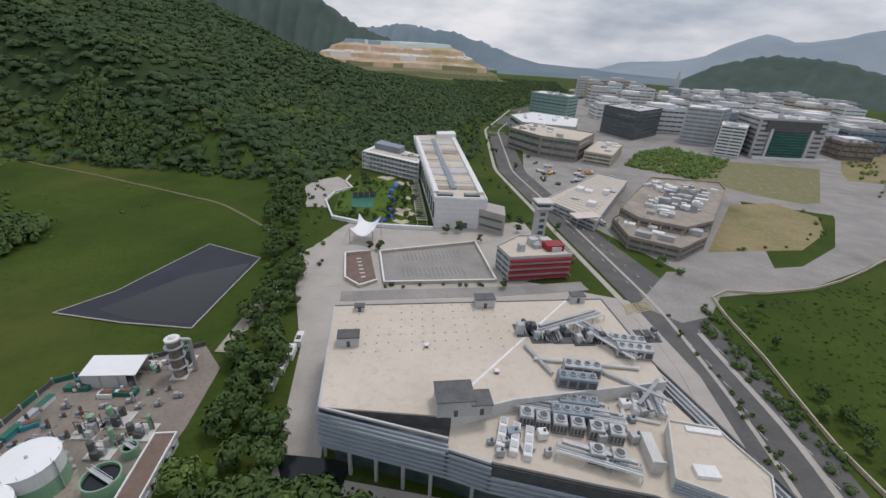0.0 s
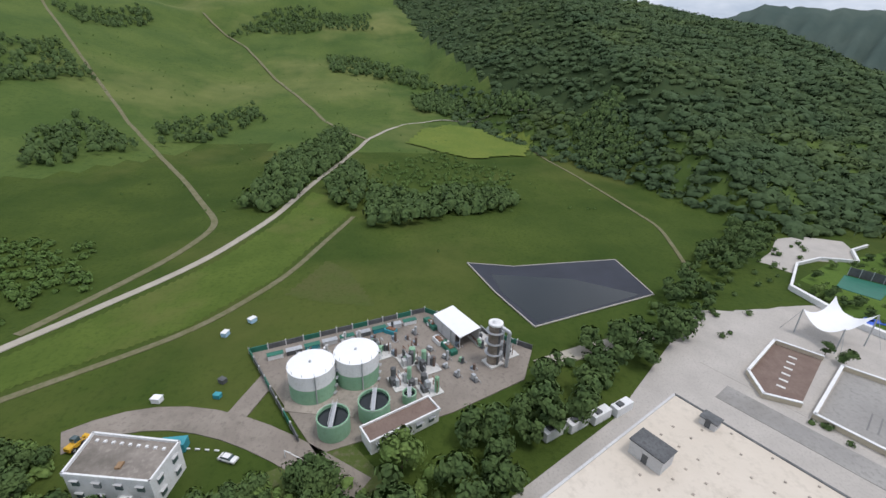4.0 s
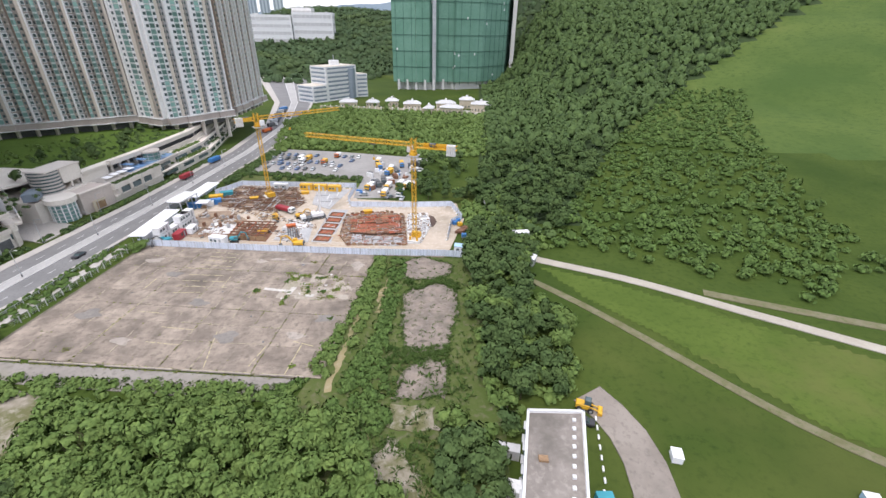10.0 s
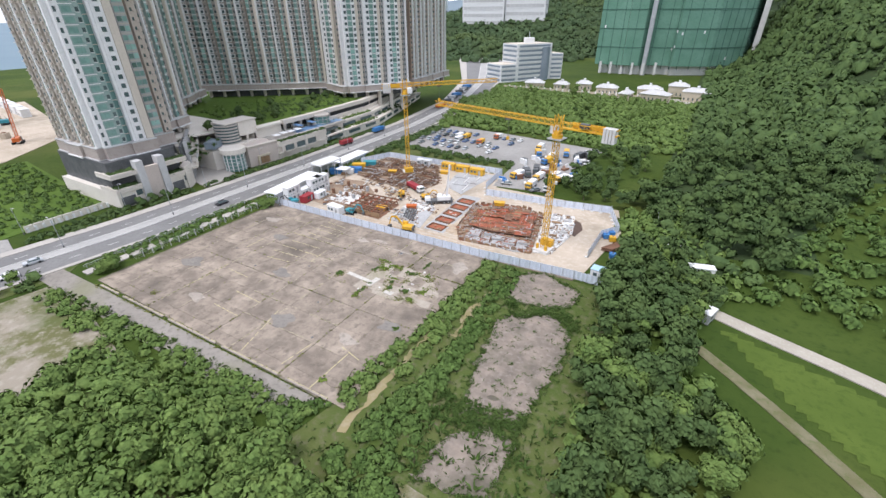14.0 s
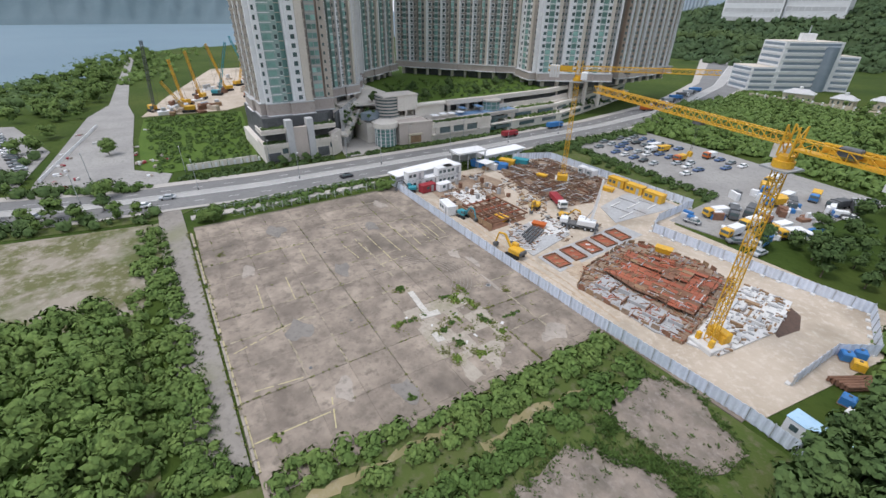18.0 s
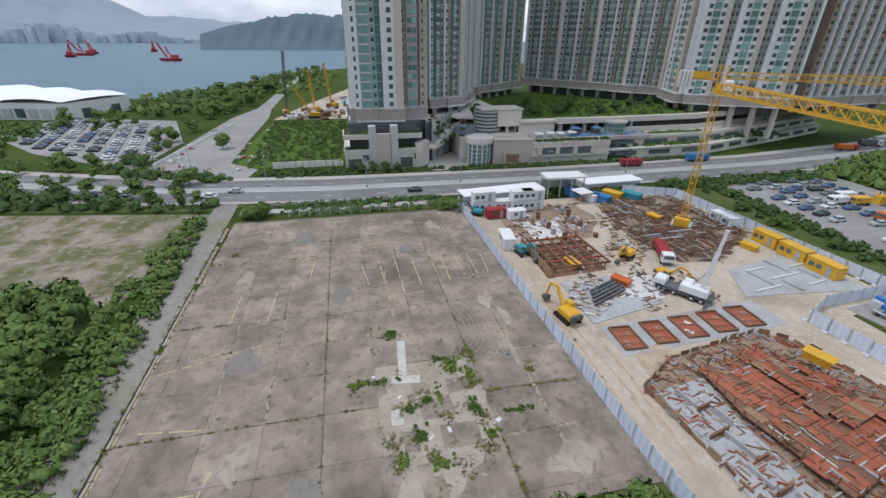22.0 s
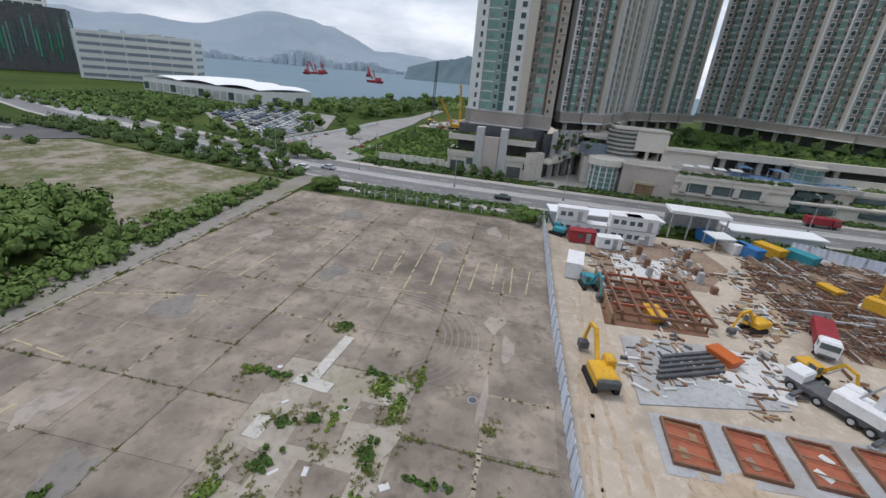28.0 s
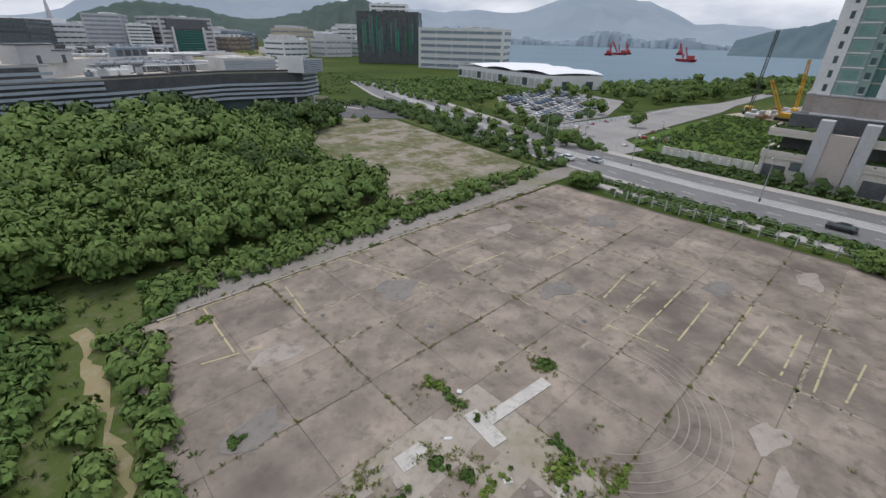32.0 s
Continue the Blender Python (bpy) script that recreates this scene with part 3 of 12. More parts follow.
YARDC = material("brown_stained_concrete", (0.23, 0.2, 0.172), (0.29, 0.256, 0.22), 0.1, (0.17, 0.148, 0.126), 0.8, 0.9, 0.2, c4=(0.15, 0.132, 0.11))
DUST = material("tan_joint_dust", (0.40, 0.345, 0.27), (0.30, 0.262, 0.2), 0.5, (0.22, 0.215, 0.11), 1.6, 0.95, 0.3, spec=0.15)
WEEDG = material("fresh_weed_leaves", (0.13, 0.2, 0.04), (0.19, 0.25, 0.06), 0.6, (0.08, 0.13, 0.03), 2.0, 0.9, 0.3, island=0.3, spec=0.15)
WORNG = material("worn_brownish_grass", (0.085, 0.095, 0.032), (0.07, 0.098, 0.024), 0.06, (0.06, 0.075, 0.02), 0.6, 0.95, 0.4, spec=0.1)
# ---------------------------------------------------------------- ground, sea, far hills
HILLW = [(-1300, 60), (-200, 300), (-200, 800), (-420, 1300), (-900, 1500), (-1300, 1300)]
SOUTHW = [(-66, -42), (-85, -46), (-112, -114), (-156, -205), (-219, -285), (-288, -345), (-359, -403), (-450, -470), (-480, -640), (-60, -600), (-62, -300), (-62, -160), (-52, -90)]
VALLEYW = [(-60, -600), (-480, -640), (-560, -900), (200, -1400), (700, -1100), (520, -560), (160, -480), (60, -620)]


def lines(*runs):
    out = []
    for a, b, s in runs:
        out += list(np.arange(a, b, s))
    return np.array(out)


_gx = lines((-2600, -1200, 100), (-1200, -400, 25), (-400, -100, 9), (-100, 760, 22), (760, 1500, 80))
_gy = lines((-2200, -900, 100), (-900, -400, 28), (-400, 450, 11), (450, 1100, 22), (1100, 2900, 80))
_X, _Y = np.meshgrid(_gx, _gy, indexing="ij")
_Z = land(_X, _Y)
_nx, _ny = _X.shape
_i = np.arange(_nx * _ny).reshape(_nx, _ny)
_me = bpy.data.meshes.new("ground")
_me.from_pydata(np.stack([_X, _Y, _Z - 0.12], 2).reshape(-1, 3).tolist(), [], np.stack([_i[:-1, :-1], _i[1:, :-1], _i[1:, 1:], _i[:-1, 1:]], 2).reshape(-1, 4).tolist())
_me.materials.append(GRASS)
_me.materials.append(LITTER)
_cx, _cy = (_X[:-1, :-1] + _X[1:, 1:]).ravel() / 2, (_Y[:-1, :-1] + _Y[1:, 1:]).ravel() / 2
_wood = (inside(HILLW, _cx, _cy) & (np.interp(_cy, FOOT_Y, FOOT_X) - _cx > 110)) | inside(SOUTHW, _cx, _cy) | inside(VALLEYW, _cx, _cy)
_me.materials.append(MEADOW)
_up = (land(_cx, _cy) > 9) & ~_wood
_me.polygons.foreach_set("material_index", (_wood + 2 * _up).astype(np.int32))
_me.polygons.foreach_set("use_smooth", [True] * len(_me.polygons))
tagged(new("ground", _me), "rolling green grass and scrub land", "ground", kind="structure")

_mb = MB()
_n = 48
for a in range(-3600, 4800, 600):
    for b in range(-4200, 4800, 600):
        _mb.add([(a, b, -2.5), (a + 600, b, -2.5), (a + 600, b + 600, -2.5), (a, b + 600, -2.5)], [(0, 1, 2, 3)])
solo("water", _mb, SEA, "calm grey-blue sea channel", "sea", kind="structure")


def ridge(name, label, mat, eye, heights, near, far, seed):
    """A mountain range: heights are (bearing, rise in degrees) of its crest, seen from eye; it falls to the shore at near metres."""
    heights = sorted(heights)
    az = np.array([h[0] for h in heights], float)
    el = np.array([h[1] for h in heights], float)
    a = np.linspace(az[0], az[-1], 90)
    e = np.interp(a, az, el)
    g = np.random.default_rng(seed)
    for k, s in ((5, 0.12), (1, 0.05)):
        e = e + np.convolve(g.standard_normal(len(a)), np.ones(k) / k, "same") * s * np.clip(e, 0, 1.5)
    rows = np.linspace(0, 1, 12)
    d = near + (far - near) * rows
    crest = eye[2] + far * np.tan(np.radians(e))
    ang = np.radians(a)
    P = []
    for r, q in zip(rows, d):
        w = 0.28 * np.sin(a * 3.1 + r * 5) * r * (1 - r) + 0.1 * g.standard_normal(len(a)) * r * (1 - r)
        z = np.where(r == 0, -6, crest * np.clip(r ** 1.15 + w, 0, 1))
        P.append(np.stack([eye[0] - np.sin(ang) * q, eye[1] + np.cos(ang) * q, z], 1))
    P.append(np.stack([eye[0] - np.sin(ang) * (far * 1.12), eye[1] + np.cos(ang) * (far * 1.12), crest * 0 - 6], 1))
    P = np.concatenate(P)
    m = len(a)
    idx = np.arange(len(P)).reshape(-1, m)
    me = bpy.data.meshes.new(name)
    me.from_pydata(P.tolist(), [], np.stack([idx[:-1, 1:], idx[:-1, :-1], idx[1:, :-1], idx[1:, 1:]], 2).reshape(-1, 4).tolist())
    me.materials.append(mat)
    me.polygons.foreach_set("use_smooth", [True] * len(me.polygons))
    return tagged(new(name, me), label, "mountains", kind="structure")


_e = (0, 40, 60)
ridge("backdrop_island", "mountain range tinted blue for haze across the water", HILL3, _e,
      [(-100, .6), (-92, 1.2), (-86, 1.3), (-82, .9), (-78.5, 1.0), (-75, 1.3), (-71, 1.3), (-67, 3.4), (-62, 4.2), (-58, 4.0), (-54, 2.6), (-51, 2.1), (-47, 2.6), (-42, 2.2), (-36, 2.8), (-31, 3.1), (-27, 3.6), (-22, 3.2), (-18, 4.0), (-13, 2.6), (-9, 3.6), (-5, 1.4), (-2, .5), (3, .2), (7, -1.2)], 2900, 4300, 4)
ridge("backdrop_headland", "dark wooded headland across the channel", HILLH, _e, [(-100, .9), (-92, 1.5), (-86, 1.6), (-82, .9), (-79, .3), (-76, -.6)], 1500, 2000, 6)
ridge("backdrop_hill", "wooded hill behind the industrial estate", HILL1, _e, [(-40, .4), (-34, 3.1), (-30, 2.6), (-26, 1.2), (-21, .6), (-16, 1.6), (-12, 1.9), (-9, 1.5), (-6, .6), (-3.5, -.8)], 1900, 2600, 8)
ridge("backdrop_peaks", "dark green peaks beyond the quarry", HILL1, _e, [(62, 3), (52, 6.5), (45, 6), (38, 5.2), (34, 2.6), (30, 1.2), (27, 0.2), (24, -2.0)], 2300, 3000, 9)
ridge("backdrop_peaks_far", "peaks coloured blue-grey for haze", HILL2, _e, [(36, 2.2), (32, 2.5), (28, 3.1), (25, 2.6), (22.5, 2.4), (19, 1.4), (15, .1), (12, -.5), (8, -2.2)], 3100, 3800, 10)
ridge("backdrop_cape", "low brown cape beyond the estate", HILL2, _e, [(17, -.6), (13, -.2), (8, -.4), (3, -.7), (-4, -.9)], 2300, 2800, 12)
ridge("backdrop_valley", "wooded hills tinted with haze behind the towers", HILL2, _e, [(-120, .6), (-140, 1.6), (-152, 1.2), (-160, 1.8), (-170, 2.6), (-180, 3.2), (-190, 4.4), (-202, 5.2), (-215, 4.4)][::-1], 1700, 2600, 14)
# quarry mound of bare fill: terraced soil, dry grass at its foot, sheeting over its top
_xs, _ys = np.meshgrid(np.linspace(-1, 1, 70), np.linspace(-1, 1, 50), indexing="ij")
_t = np.clip(1.25 * (1 - np.maximum(np.abs(_xs) ** 1.3, np.abs(_ys))) / 0.75, 0, 1)
_t = np.floor(_t * 5) / 5 * 0.45 + _t * 0.55
_hz = 116 * _t + 4 * rough(_xs * 700, _ys * 500, 90)
_P = np.stack([-900 + _xs * 400 * 0.87 - _ys * 260 * 0.48, 1680 + _xs * 400 * 0.48 + _ys * 260 * 0.87, _hz - 4], 2)
_i = np.arange(70 * 50).reshape(70, 50)
_me = bpy.data.meshes.new("fill_mound")
_me.from_pydata(_P.reshape(-1, 3).tolist(), [], np.stack([_i[:-1, :-1], _i[1:, :-1], _i[1:, 1:], _i[:-1, 1:]], 2).reshape(-1, 4).tolist())
for _m in (DRYG, SOIL, SHEETW, SHEETG, SHEETB):
    _me.materials.append(_m)
_zc = (_hz[:-1, :-1] + _hz[1:, 1:]) / 2
_uc = _xs[:-1, :-1] + 0.25 * rough(_xs[:-1, :-1] * 900, _ys[:-1, :-1] * 900, 60)
_k = np.where(_zc < 38 + 10 * rough(_xs[:-1, :-1] * 800, _ys[:-1, :-1] * 500, 120), 0, 1)
_k = np.where((_zc > 62) & (_zc < 96) & (rough(_xs[:-1, :-1] * 900, _zc * 14, 90) > 0.22), 2, _k)
_k = np.where(_zc > 104, np.where(_uc < -0.3, 4, 3), _k)
_me.polygons.foreach_set("material_index", _k.ravel().astype(np.int32))
tagged(new("fill_mound", _me), "terraced mound of bare orange fill with pale sheeting", "earth mound", kind="structure")

# ---------------------------------------------------------------- flat ground surfaces
def flat(name, poly, z, mat, label, category, thick=0.3):
    return solo(name, MB().prism(poly, z - thick, z), mat, label, category, kind="structure")


flat("clearing", [(28, 46), (30, 78), (36, 112), (52, 150), (70, 140), (84, 122), (70, 40), (60, 40)], 0.03, CLEARM, "dry sandy clearing with grass patches", "clearing")
flat("verge_north", [(86, 124), (72, 38), (78, 30), (100, 120), (112, 160), (96, 166)], 0.02, SCRUB, "scrubby roadside verge", "verge")
flat("scrub_floor", [(-60, -26), (-20, -26), (-18, 34), (-16, 44), (28, 46), (52, 150), (-45, 128), (-78, 100), (-62, 66)], 0.0, SCRUB, "overgrown ground under the trees", "ground")
flat("service_lane", [(-17, 34.6), (66, 35.6), (82, 36), (82, 41.5), (64, 41.5), (-12, 41.5)], 0.06, LANE, "cracked concrete service lane", "lane")
flat("site_ground", [(-45, -27.2), (-18, -25.4), (20, -24.5), (64, -24.2), (66, -92), (2, -92), (0, -78), (-46, -78), (-50, -60)], 0.05, SAND, "muddy sandy building site floor", "site floor")
flat("strip_behind_site", [(66, -92), (2, -92), (2, -104), (66, -106)], 0.065, SCRUB, "scrubby strip beside the site", "verge")
flat("car_park", [(14, -108), (66, -110), (78, -160), (30, -158), (-26, -150), (-18, -82), (2, -79), (4, -104)], 0.09, PARKC, "grey surfaced parking yard", "car park")

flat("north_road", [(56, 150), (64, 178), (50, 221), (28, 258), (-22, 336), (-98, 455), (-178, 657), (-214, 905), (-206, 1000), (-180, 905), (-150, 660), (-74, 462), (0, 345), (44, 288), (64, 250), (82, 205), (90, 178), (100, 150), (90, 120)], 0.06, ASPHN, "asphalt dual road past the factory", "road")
flat("estate_road", [(28, 262), (41, 306), (64, 318), (112, 354), (140, 400), (160, 470), (172, 540), (206, 680), (286, 950), (304, 950), (226, 680), (200, 540), (198, 480), (174, 410), (142, 366), (108, 324), (64, 290), (58, 268), (46, 256)], 0.09, PARKC, "curving estate road", "road")
flat("side_road", [(102, 38), (112, 74), (124, 74), (166, 71), (224, 67), (256, 59), (400, 56), (575, 52), (575, 46), (400, 50), (253, 50), (219, 47), (165, 47.5), (122, 47), (112, 36)], 0.1, PARKC, "unfinished pale side road", "road")
flat("grass_plot", [(113, 42), (116, 7), (205, -2), (208, 43), (165, 45.5), (124, 45)], 0.06, LAWN, "bright green grass plot behind a low wall", "grass plot")
flat("parking_field", [(118, 78), (162, 74.5), (218, 94), (236, 150), (196, 168), (150, 124)], 0.075, PARKC, "parking field full of cars", "car park")
flat("factory_apron", [(-44, 131), (-70, 172), (-100, 212), (-145, 266), (-180, 308), (-176, 332), (-188, 346), (-204, 354), (-212, 336), (-208, 318), (-190, 300), (-152, 246), (-118, 206), (-82, 168), (-54, 125), (58, 140), (62, 160)], 0.05, PAVE, "pale concrete road beside the factory", "road")
flat("factory_yard", [(-54, 138), (-100, 196), (-108, 207), (-30, 257), (24, 264), (54, 221), (68, 178), (62, 160), (68, 150)], 0.04, PAVE, "concrete apron round the factory", "apron")
flat("office_court", [(-104, 206), (-30, 252), (-4, 276), (-44, 336), (-92, 298), (-122, 280), (-150, 276), (-160, 268)], 0.085, PAVE, "paved forecourt of the offices", "forecourt")
solo("front_road", strip([(-91, 204), (-60, 224), (-28, 244), (4, 268)], 8.0, 0.14), PARKC, "grey service road before the car park", "road", kind="structure")
solo("yard_pool", MB().prism([(-58, 131), (-39, 138), (-36, 129), (-48, 123)], -0.2, 0.3), POOL, "small dark pool beside the factory", "pool", kind="structure")
flat("estate_plot", [(64, 347), (90, 462), (124, 490), (149, 468), (142, 427), (119, 383)], 0.05, TANP, "bare brown vacant plot", "plot")
flat("estate_green", [(6, 553), (16, 625), (50, 690), (116, 655), (206, 679), (163, 515), (148, 503), (117, 508), (72, 533)], 0.04, DRYG, "overgrown vacant plot of dry grass", "plot")
flat("estate_plot_coast", [(250, 640), (213, 631), (273, 853), (331, 868)], 0.045, TANP, "bare plot beside the coast road", "plot")
flat("estate_paving", [(-60, 400), (60, 300), (96, 330), (100, 480), (220, 480), (330, 720), (420, 900), (360, 1640), (-220, 1640), (-140, 700)], 0.02, PARKC, "paved ground between the works", "paving")

# landfill tracks, drains and pond
solo("gravel_road", strip([(-66, -33), (-71, -29), (-103, -19), (-142, 3), (-182, 23), (-240, 36), (-291, 42), (-340, 50), (-380, 59), (-437, 72), (-445, 72), (-512, 103), (-531, 150), (-525, 206), (-481, 247)], 3.8), GRAVEL, "pale gravel track along the landfill slope", "track", kind="structure")
solo("drain_channel", strip([(-68, -18), (-85, -4), (-100, 13), (-126, 43), (-163, 62), (-243, 81)], 2.6, 0.06), DRAIN, "weedy stone drain across the lawn", "drain", kind="structure")
solo("drain_steps", strip([(-125, -12), (-151, -3), (-190, 8), (-228, 11), (-262, -12), (-311, -45), (-350, -76), (-396, -113), (-470, -175), (-550, -242), (-670, -345), (-796, -452)], 3.4, 0.1), DRAIN, "stepped stone drain down the slope", "drain", kind="structure")
solo("drain_upper", strip([(-440, 72), (-486, 35), (-565, -7), (-660, -60), (-770, -122), (-877, -182), (-1014, -302)], 4.2, 0.2), DRAIN, "stone drain across the upper meadow", "drain", kind="structure")
solo("terrace_track", strip([(-160, 240), (-230, 262), (-330, 250), (-420, 232)], 2.0, 0.16), DRAIN, "double rutted track over the meadow", "track", kind="structure")
solo("pump_road", strip([(-80, 33), (-86, 34), (-89, 42), (-88, 56), (-86, 70), (-80, 80), (-72, 92), (-64, 104)], 8.0, 0.12), YARDC, "concrete drive beside the pump house", "drive", kind="structure")
solo("pump_spur", strip([(-86, 70), (-96, 73), (-104, 75)], 5.5, 0.14), YARDC, "concrete spur to the tank yard", "drive", kind="structure")
solo("tank_track", strip([(-104, 154), (-108, 162), (-112, 172), (-120, 200)], 5.5, 0.2), GRAVEL, "gravel track through the trees", "track", kind="structure")
flat("tank_yard", [(-113, 65), (-136, 120), (-112, 154), (-98, 148), (-86, 126), (-74, 93)], 0.12, YARDC, "concrete yard of the tank works", "yard")
_pond = [(-178, 141), (-174, 162), (-178, 190), (-181, 213), (-147, 214), (-136, 186), (-125, 158.5), (-150, 149)]
solo("pond_lining", MB().prism(_pond, -0.4, 0.25), LINER, "black plastic lining of a storage pond", "pond lining", kind="structure")
solo("pond_water", MB().prism([(-166, 150), (-161, 185), (-147, 208), (-137.5, 186), (-127.5, 160), (-150, 151.5)], 0.0, 0.28), POOL, "still dark water in the lined pond", "pond", kind="structure")
_k = MB()
for (x0, y0), (x1, y1) in zip(_pond, _pond[1:] + _pond[:1]):
    _k.rbox((x0 + x1) / 2, (y0 + y1) / 2, 0, math.hypot(x1 - x0, y1 - y0) + 0.4, 0.45, 0.4, math.degrees(math.atan2(y1 - y0, x1 - x0)))
solo("pond_kerb", _k, PAVE, "pale concrete kerb round the pond", "kerb", kind="structure")
# ---------------------------------------------------------------- concrete lot of slabs
lot = thing("concrete_lot", "large weathered concrete lot of square slabs", "concrete lot", kind="structure")
part("joint_bed", MB().prism([(-20.5, -24), (63, -24), (63, 34), (-15, 34.4), (-19, 28)], -0.25, 0.05), JOINT, lot)
_cols = np.array([-20.4] + [-4 + 7.333 * k for k in range(-2, 10)])
_rows = np.array([10.5 + 6.9 * k for k in range(-5, 4)] + [34.0])
_slabs = {}
for i in range(len(_cols) - 1):
    for j in range(len(_rows) - 1):
        _a, _b = (_cols[i] + _cols[i + 1]) / 2, (_rows[j] + _rows[j + 1]) / 2
        if -12 < _a < 2 and -11 < _b < 3:
            continue
        _w, _h = round(_cols[i + 1] - _cols[i] - 0.035, 3), round(_rows[j + 1] - _rows[j] - 0.035, 3)
        if (_w, _h) not in _slabs:
            _slabs[_w, _h] = MB().box(-_w / 2, -_h / 2, 0, _w / 2, _h / 2, 0.14).mesh("slab", CONC)
        shared("slab", _slabs[_w, _h], lot, _a, _b, 0.006 * RNG.uniform(-1, 1))
part("broken_ground", MB().prism([(-11.4, -10.3), (3.4, -10.3), (3.4, 3.7), (-11.4, 3.7)], -0.2, 0.1), BARE, lot)
CRUST = [(-18, 2.4), (-6.2, 2.2), (-2.9, 1.6), (1.0, 1.4), (1.2, -3.2), (0.2, -7.6), (-3.6, -10.6), (-8.2, -9.4), (-12, -9.0), (-17.6, -3.4)]
_g = np.random.default_rng(88)
_o = []
for (_ax, _ay), (_bx, _by) in zip(CRUST, CRUST[1:] + CRUST[:1]):
    _n = max(2, int(math.hypot(_bx - _ax, _by - _ay) / 0.8))
    _o += [(_ax + (_bx - _ax) * _k / _n + _g.normal(0, 0.3), _ay + (_by - _ay) * _k / _n + _g.normal(0, 0.3)) for _k in range(_n)]
part("crumbled_crust", MB().prism(_o, 0.09, 0.163), BARE, lot, "dusty crumbled concrete with ragged edges")
for _x0, _y0, _w, _h, _a in ((-15.5, -1.2, 4.6, 2.6, 3), (-10.2, -5.6, 3.4, 4.6, -2), (-5.6, -3.6, 3.2, 4.2, 4), (-2.2, -7.4, 2.6, 3.4, 1), (-10.0, 0.4, 3.0, 2.2, -3), (-2.0, -2.0, 2.2, 2.0, 6)):
    part("left_slab", MB().rbox(_x0, _y0, 0.1, _w, _h, 0.072, _a), CONC, lot, "worn slab left standing in the crumbled ground")

flat("lot_edge", [(-20.5, -24), (64, -24), (64, -24.6), (20, -24.9), (-18, -25.9), (-44, -27.6), (-44, -26.2), (-20.5, -25.2)], 0.12, CONC, "weathered concrete edge under the hoarding", "lot edge")


def drape(name, poly, mat, label, category, cell=4.0, lift=0.16):
    """A sheet of other growth laid on the land."""
    xs, ys = [p[0] for p in poly], [p[1] for p in poly]
    ax, ay = np.arange(min(xs), max(xs) + cell, cell), np.arange(min(ys), max(ys) + cell, cell)
    X, Y = np.meshgrid(ax, ay, indexing="ij")
    X, Y = X + cell * 0.3 * rough(X, Y, 3.0), Y + cell * 0.3 * rough(Y, X, 3.0)
    i = np.arange(X.size).reshape(X.shape)
    q = np.stack([i[:-1, :-1], i[1:, :-1], i[1:, 1:], i[:-1, 1:]], 2).reshape(-1, 4)
    k = inside(poly, X.ravel()[q].mean(1), Y.ravel()[q].mean(1))
    me = bpy.data.meshes.new(name)
    me.from_pydata(np.stack([X, Y, land(X, Y) + lift], 2).reshape(-1, 3).tolist(), [], q[k].tolist())
    me.materials.append(mat)
    me.polygons.foreach_set("use_smooth", [True] * len(me.polygons))
    return tagged(new(name, me), label, category, kind="structure")


drape("mown_band", [(-76, -24), (-100, -14), (-140, 8), (-180, 28), (-240, 42), (-290, 48), (-262, 80), (-240, 76), (-163, 58), (-128, 39), (-104, 10), (-88, -6)], BANDG, "band of lighter mown grass beside the track", "grass", 1.4, -0.03)
drape("meadow_plateau", [(-433, 110), (-488, 128), (-512, 159), (-464, 233), (-437, 238), (-392, 219), (-383, 172), (-403, 142)], PALEG, "pale yellow-green mown meadow on the slope", "meadow", 4.0, 0.9)
drape("worn_patch", [(-150, 66), (-182, 77), (-170, 88), (-141, 102), (-144, 82)], WORNG, "worn brownish rectangle in the lawn", "grass", 1.4, -0.03)
# ---------------------------------------------------------------- trees and bushes
CROWN = []
for _s, (_r, _h, _n, _m) in enumerate(((3.3, 5.0, 1000, LEAF_A), (2.7, 4.2, 800, LEAF_A), (3.8, 5.4, 1150, LEAF_A), (3.0, 6.6, 900, LEAF_B), (2.4, 4.6, 700, LEAF_B), (2.2, 3.0, 600, LEAF_D))):
    _me, _nn = tree_mesh(11 + _s, _r, _h, _n, 11, 0.34, 1.0)
    _me.materials.append(_m)
    CROWN.append(_me)


def trunk_mesh(h):
    mb = MB()
    mb.cyl(0, 0, 0, 0.2, h, 7, 0.1)
    for k in range(4):
        a = k * 1.6
        mb.bar((0, 0, h * 0.6), (1.3 * math.cos(a), 1.3 * math.sin(a), h * 1.15), 0.06)
    return mb.mesh("trunk", BARK)


TRUNK = trunk_mesh(3.2)


SHARE = {"thicket trees": 0.13, "lawn-edge trees": 0.22, "pump house trees": 0.25, "belt trees": 0.04, "roadside trees": 0.2, "garden trees": 0.25, "median trees": 0.12, "yard trees": 0.3, "yard bushes": 0.3, "valley trees": 0.04}
MASS = {}
CROWN_LOW = []
for _s, (_r, _h, _n) in enumerate(((3.3, 5.0, 400), (2.7, 4.2, 330), (3.8, 5.4, 460), (3.0, 6.6, 370), (2.4, 4.6, 280), (2.2, 3.0, 250))):
    _me, _nn = tree_mesh(31 + _s, _r, _h, _n, 9, 0.43, 1.0)
    CROWN_LOW.append((np.array([v.co for v in _me.vertices]), [list(f.vertices) for f in _me.polygons], _nn))
TREE_RNG = np.random.default_rng(19)


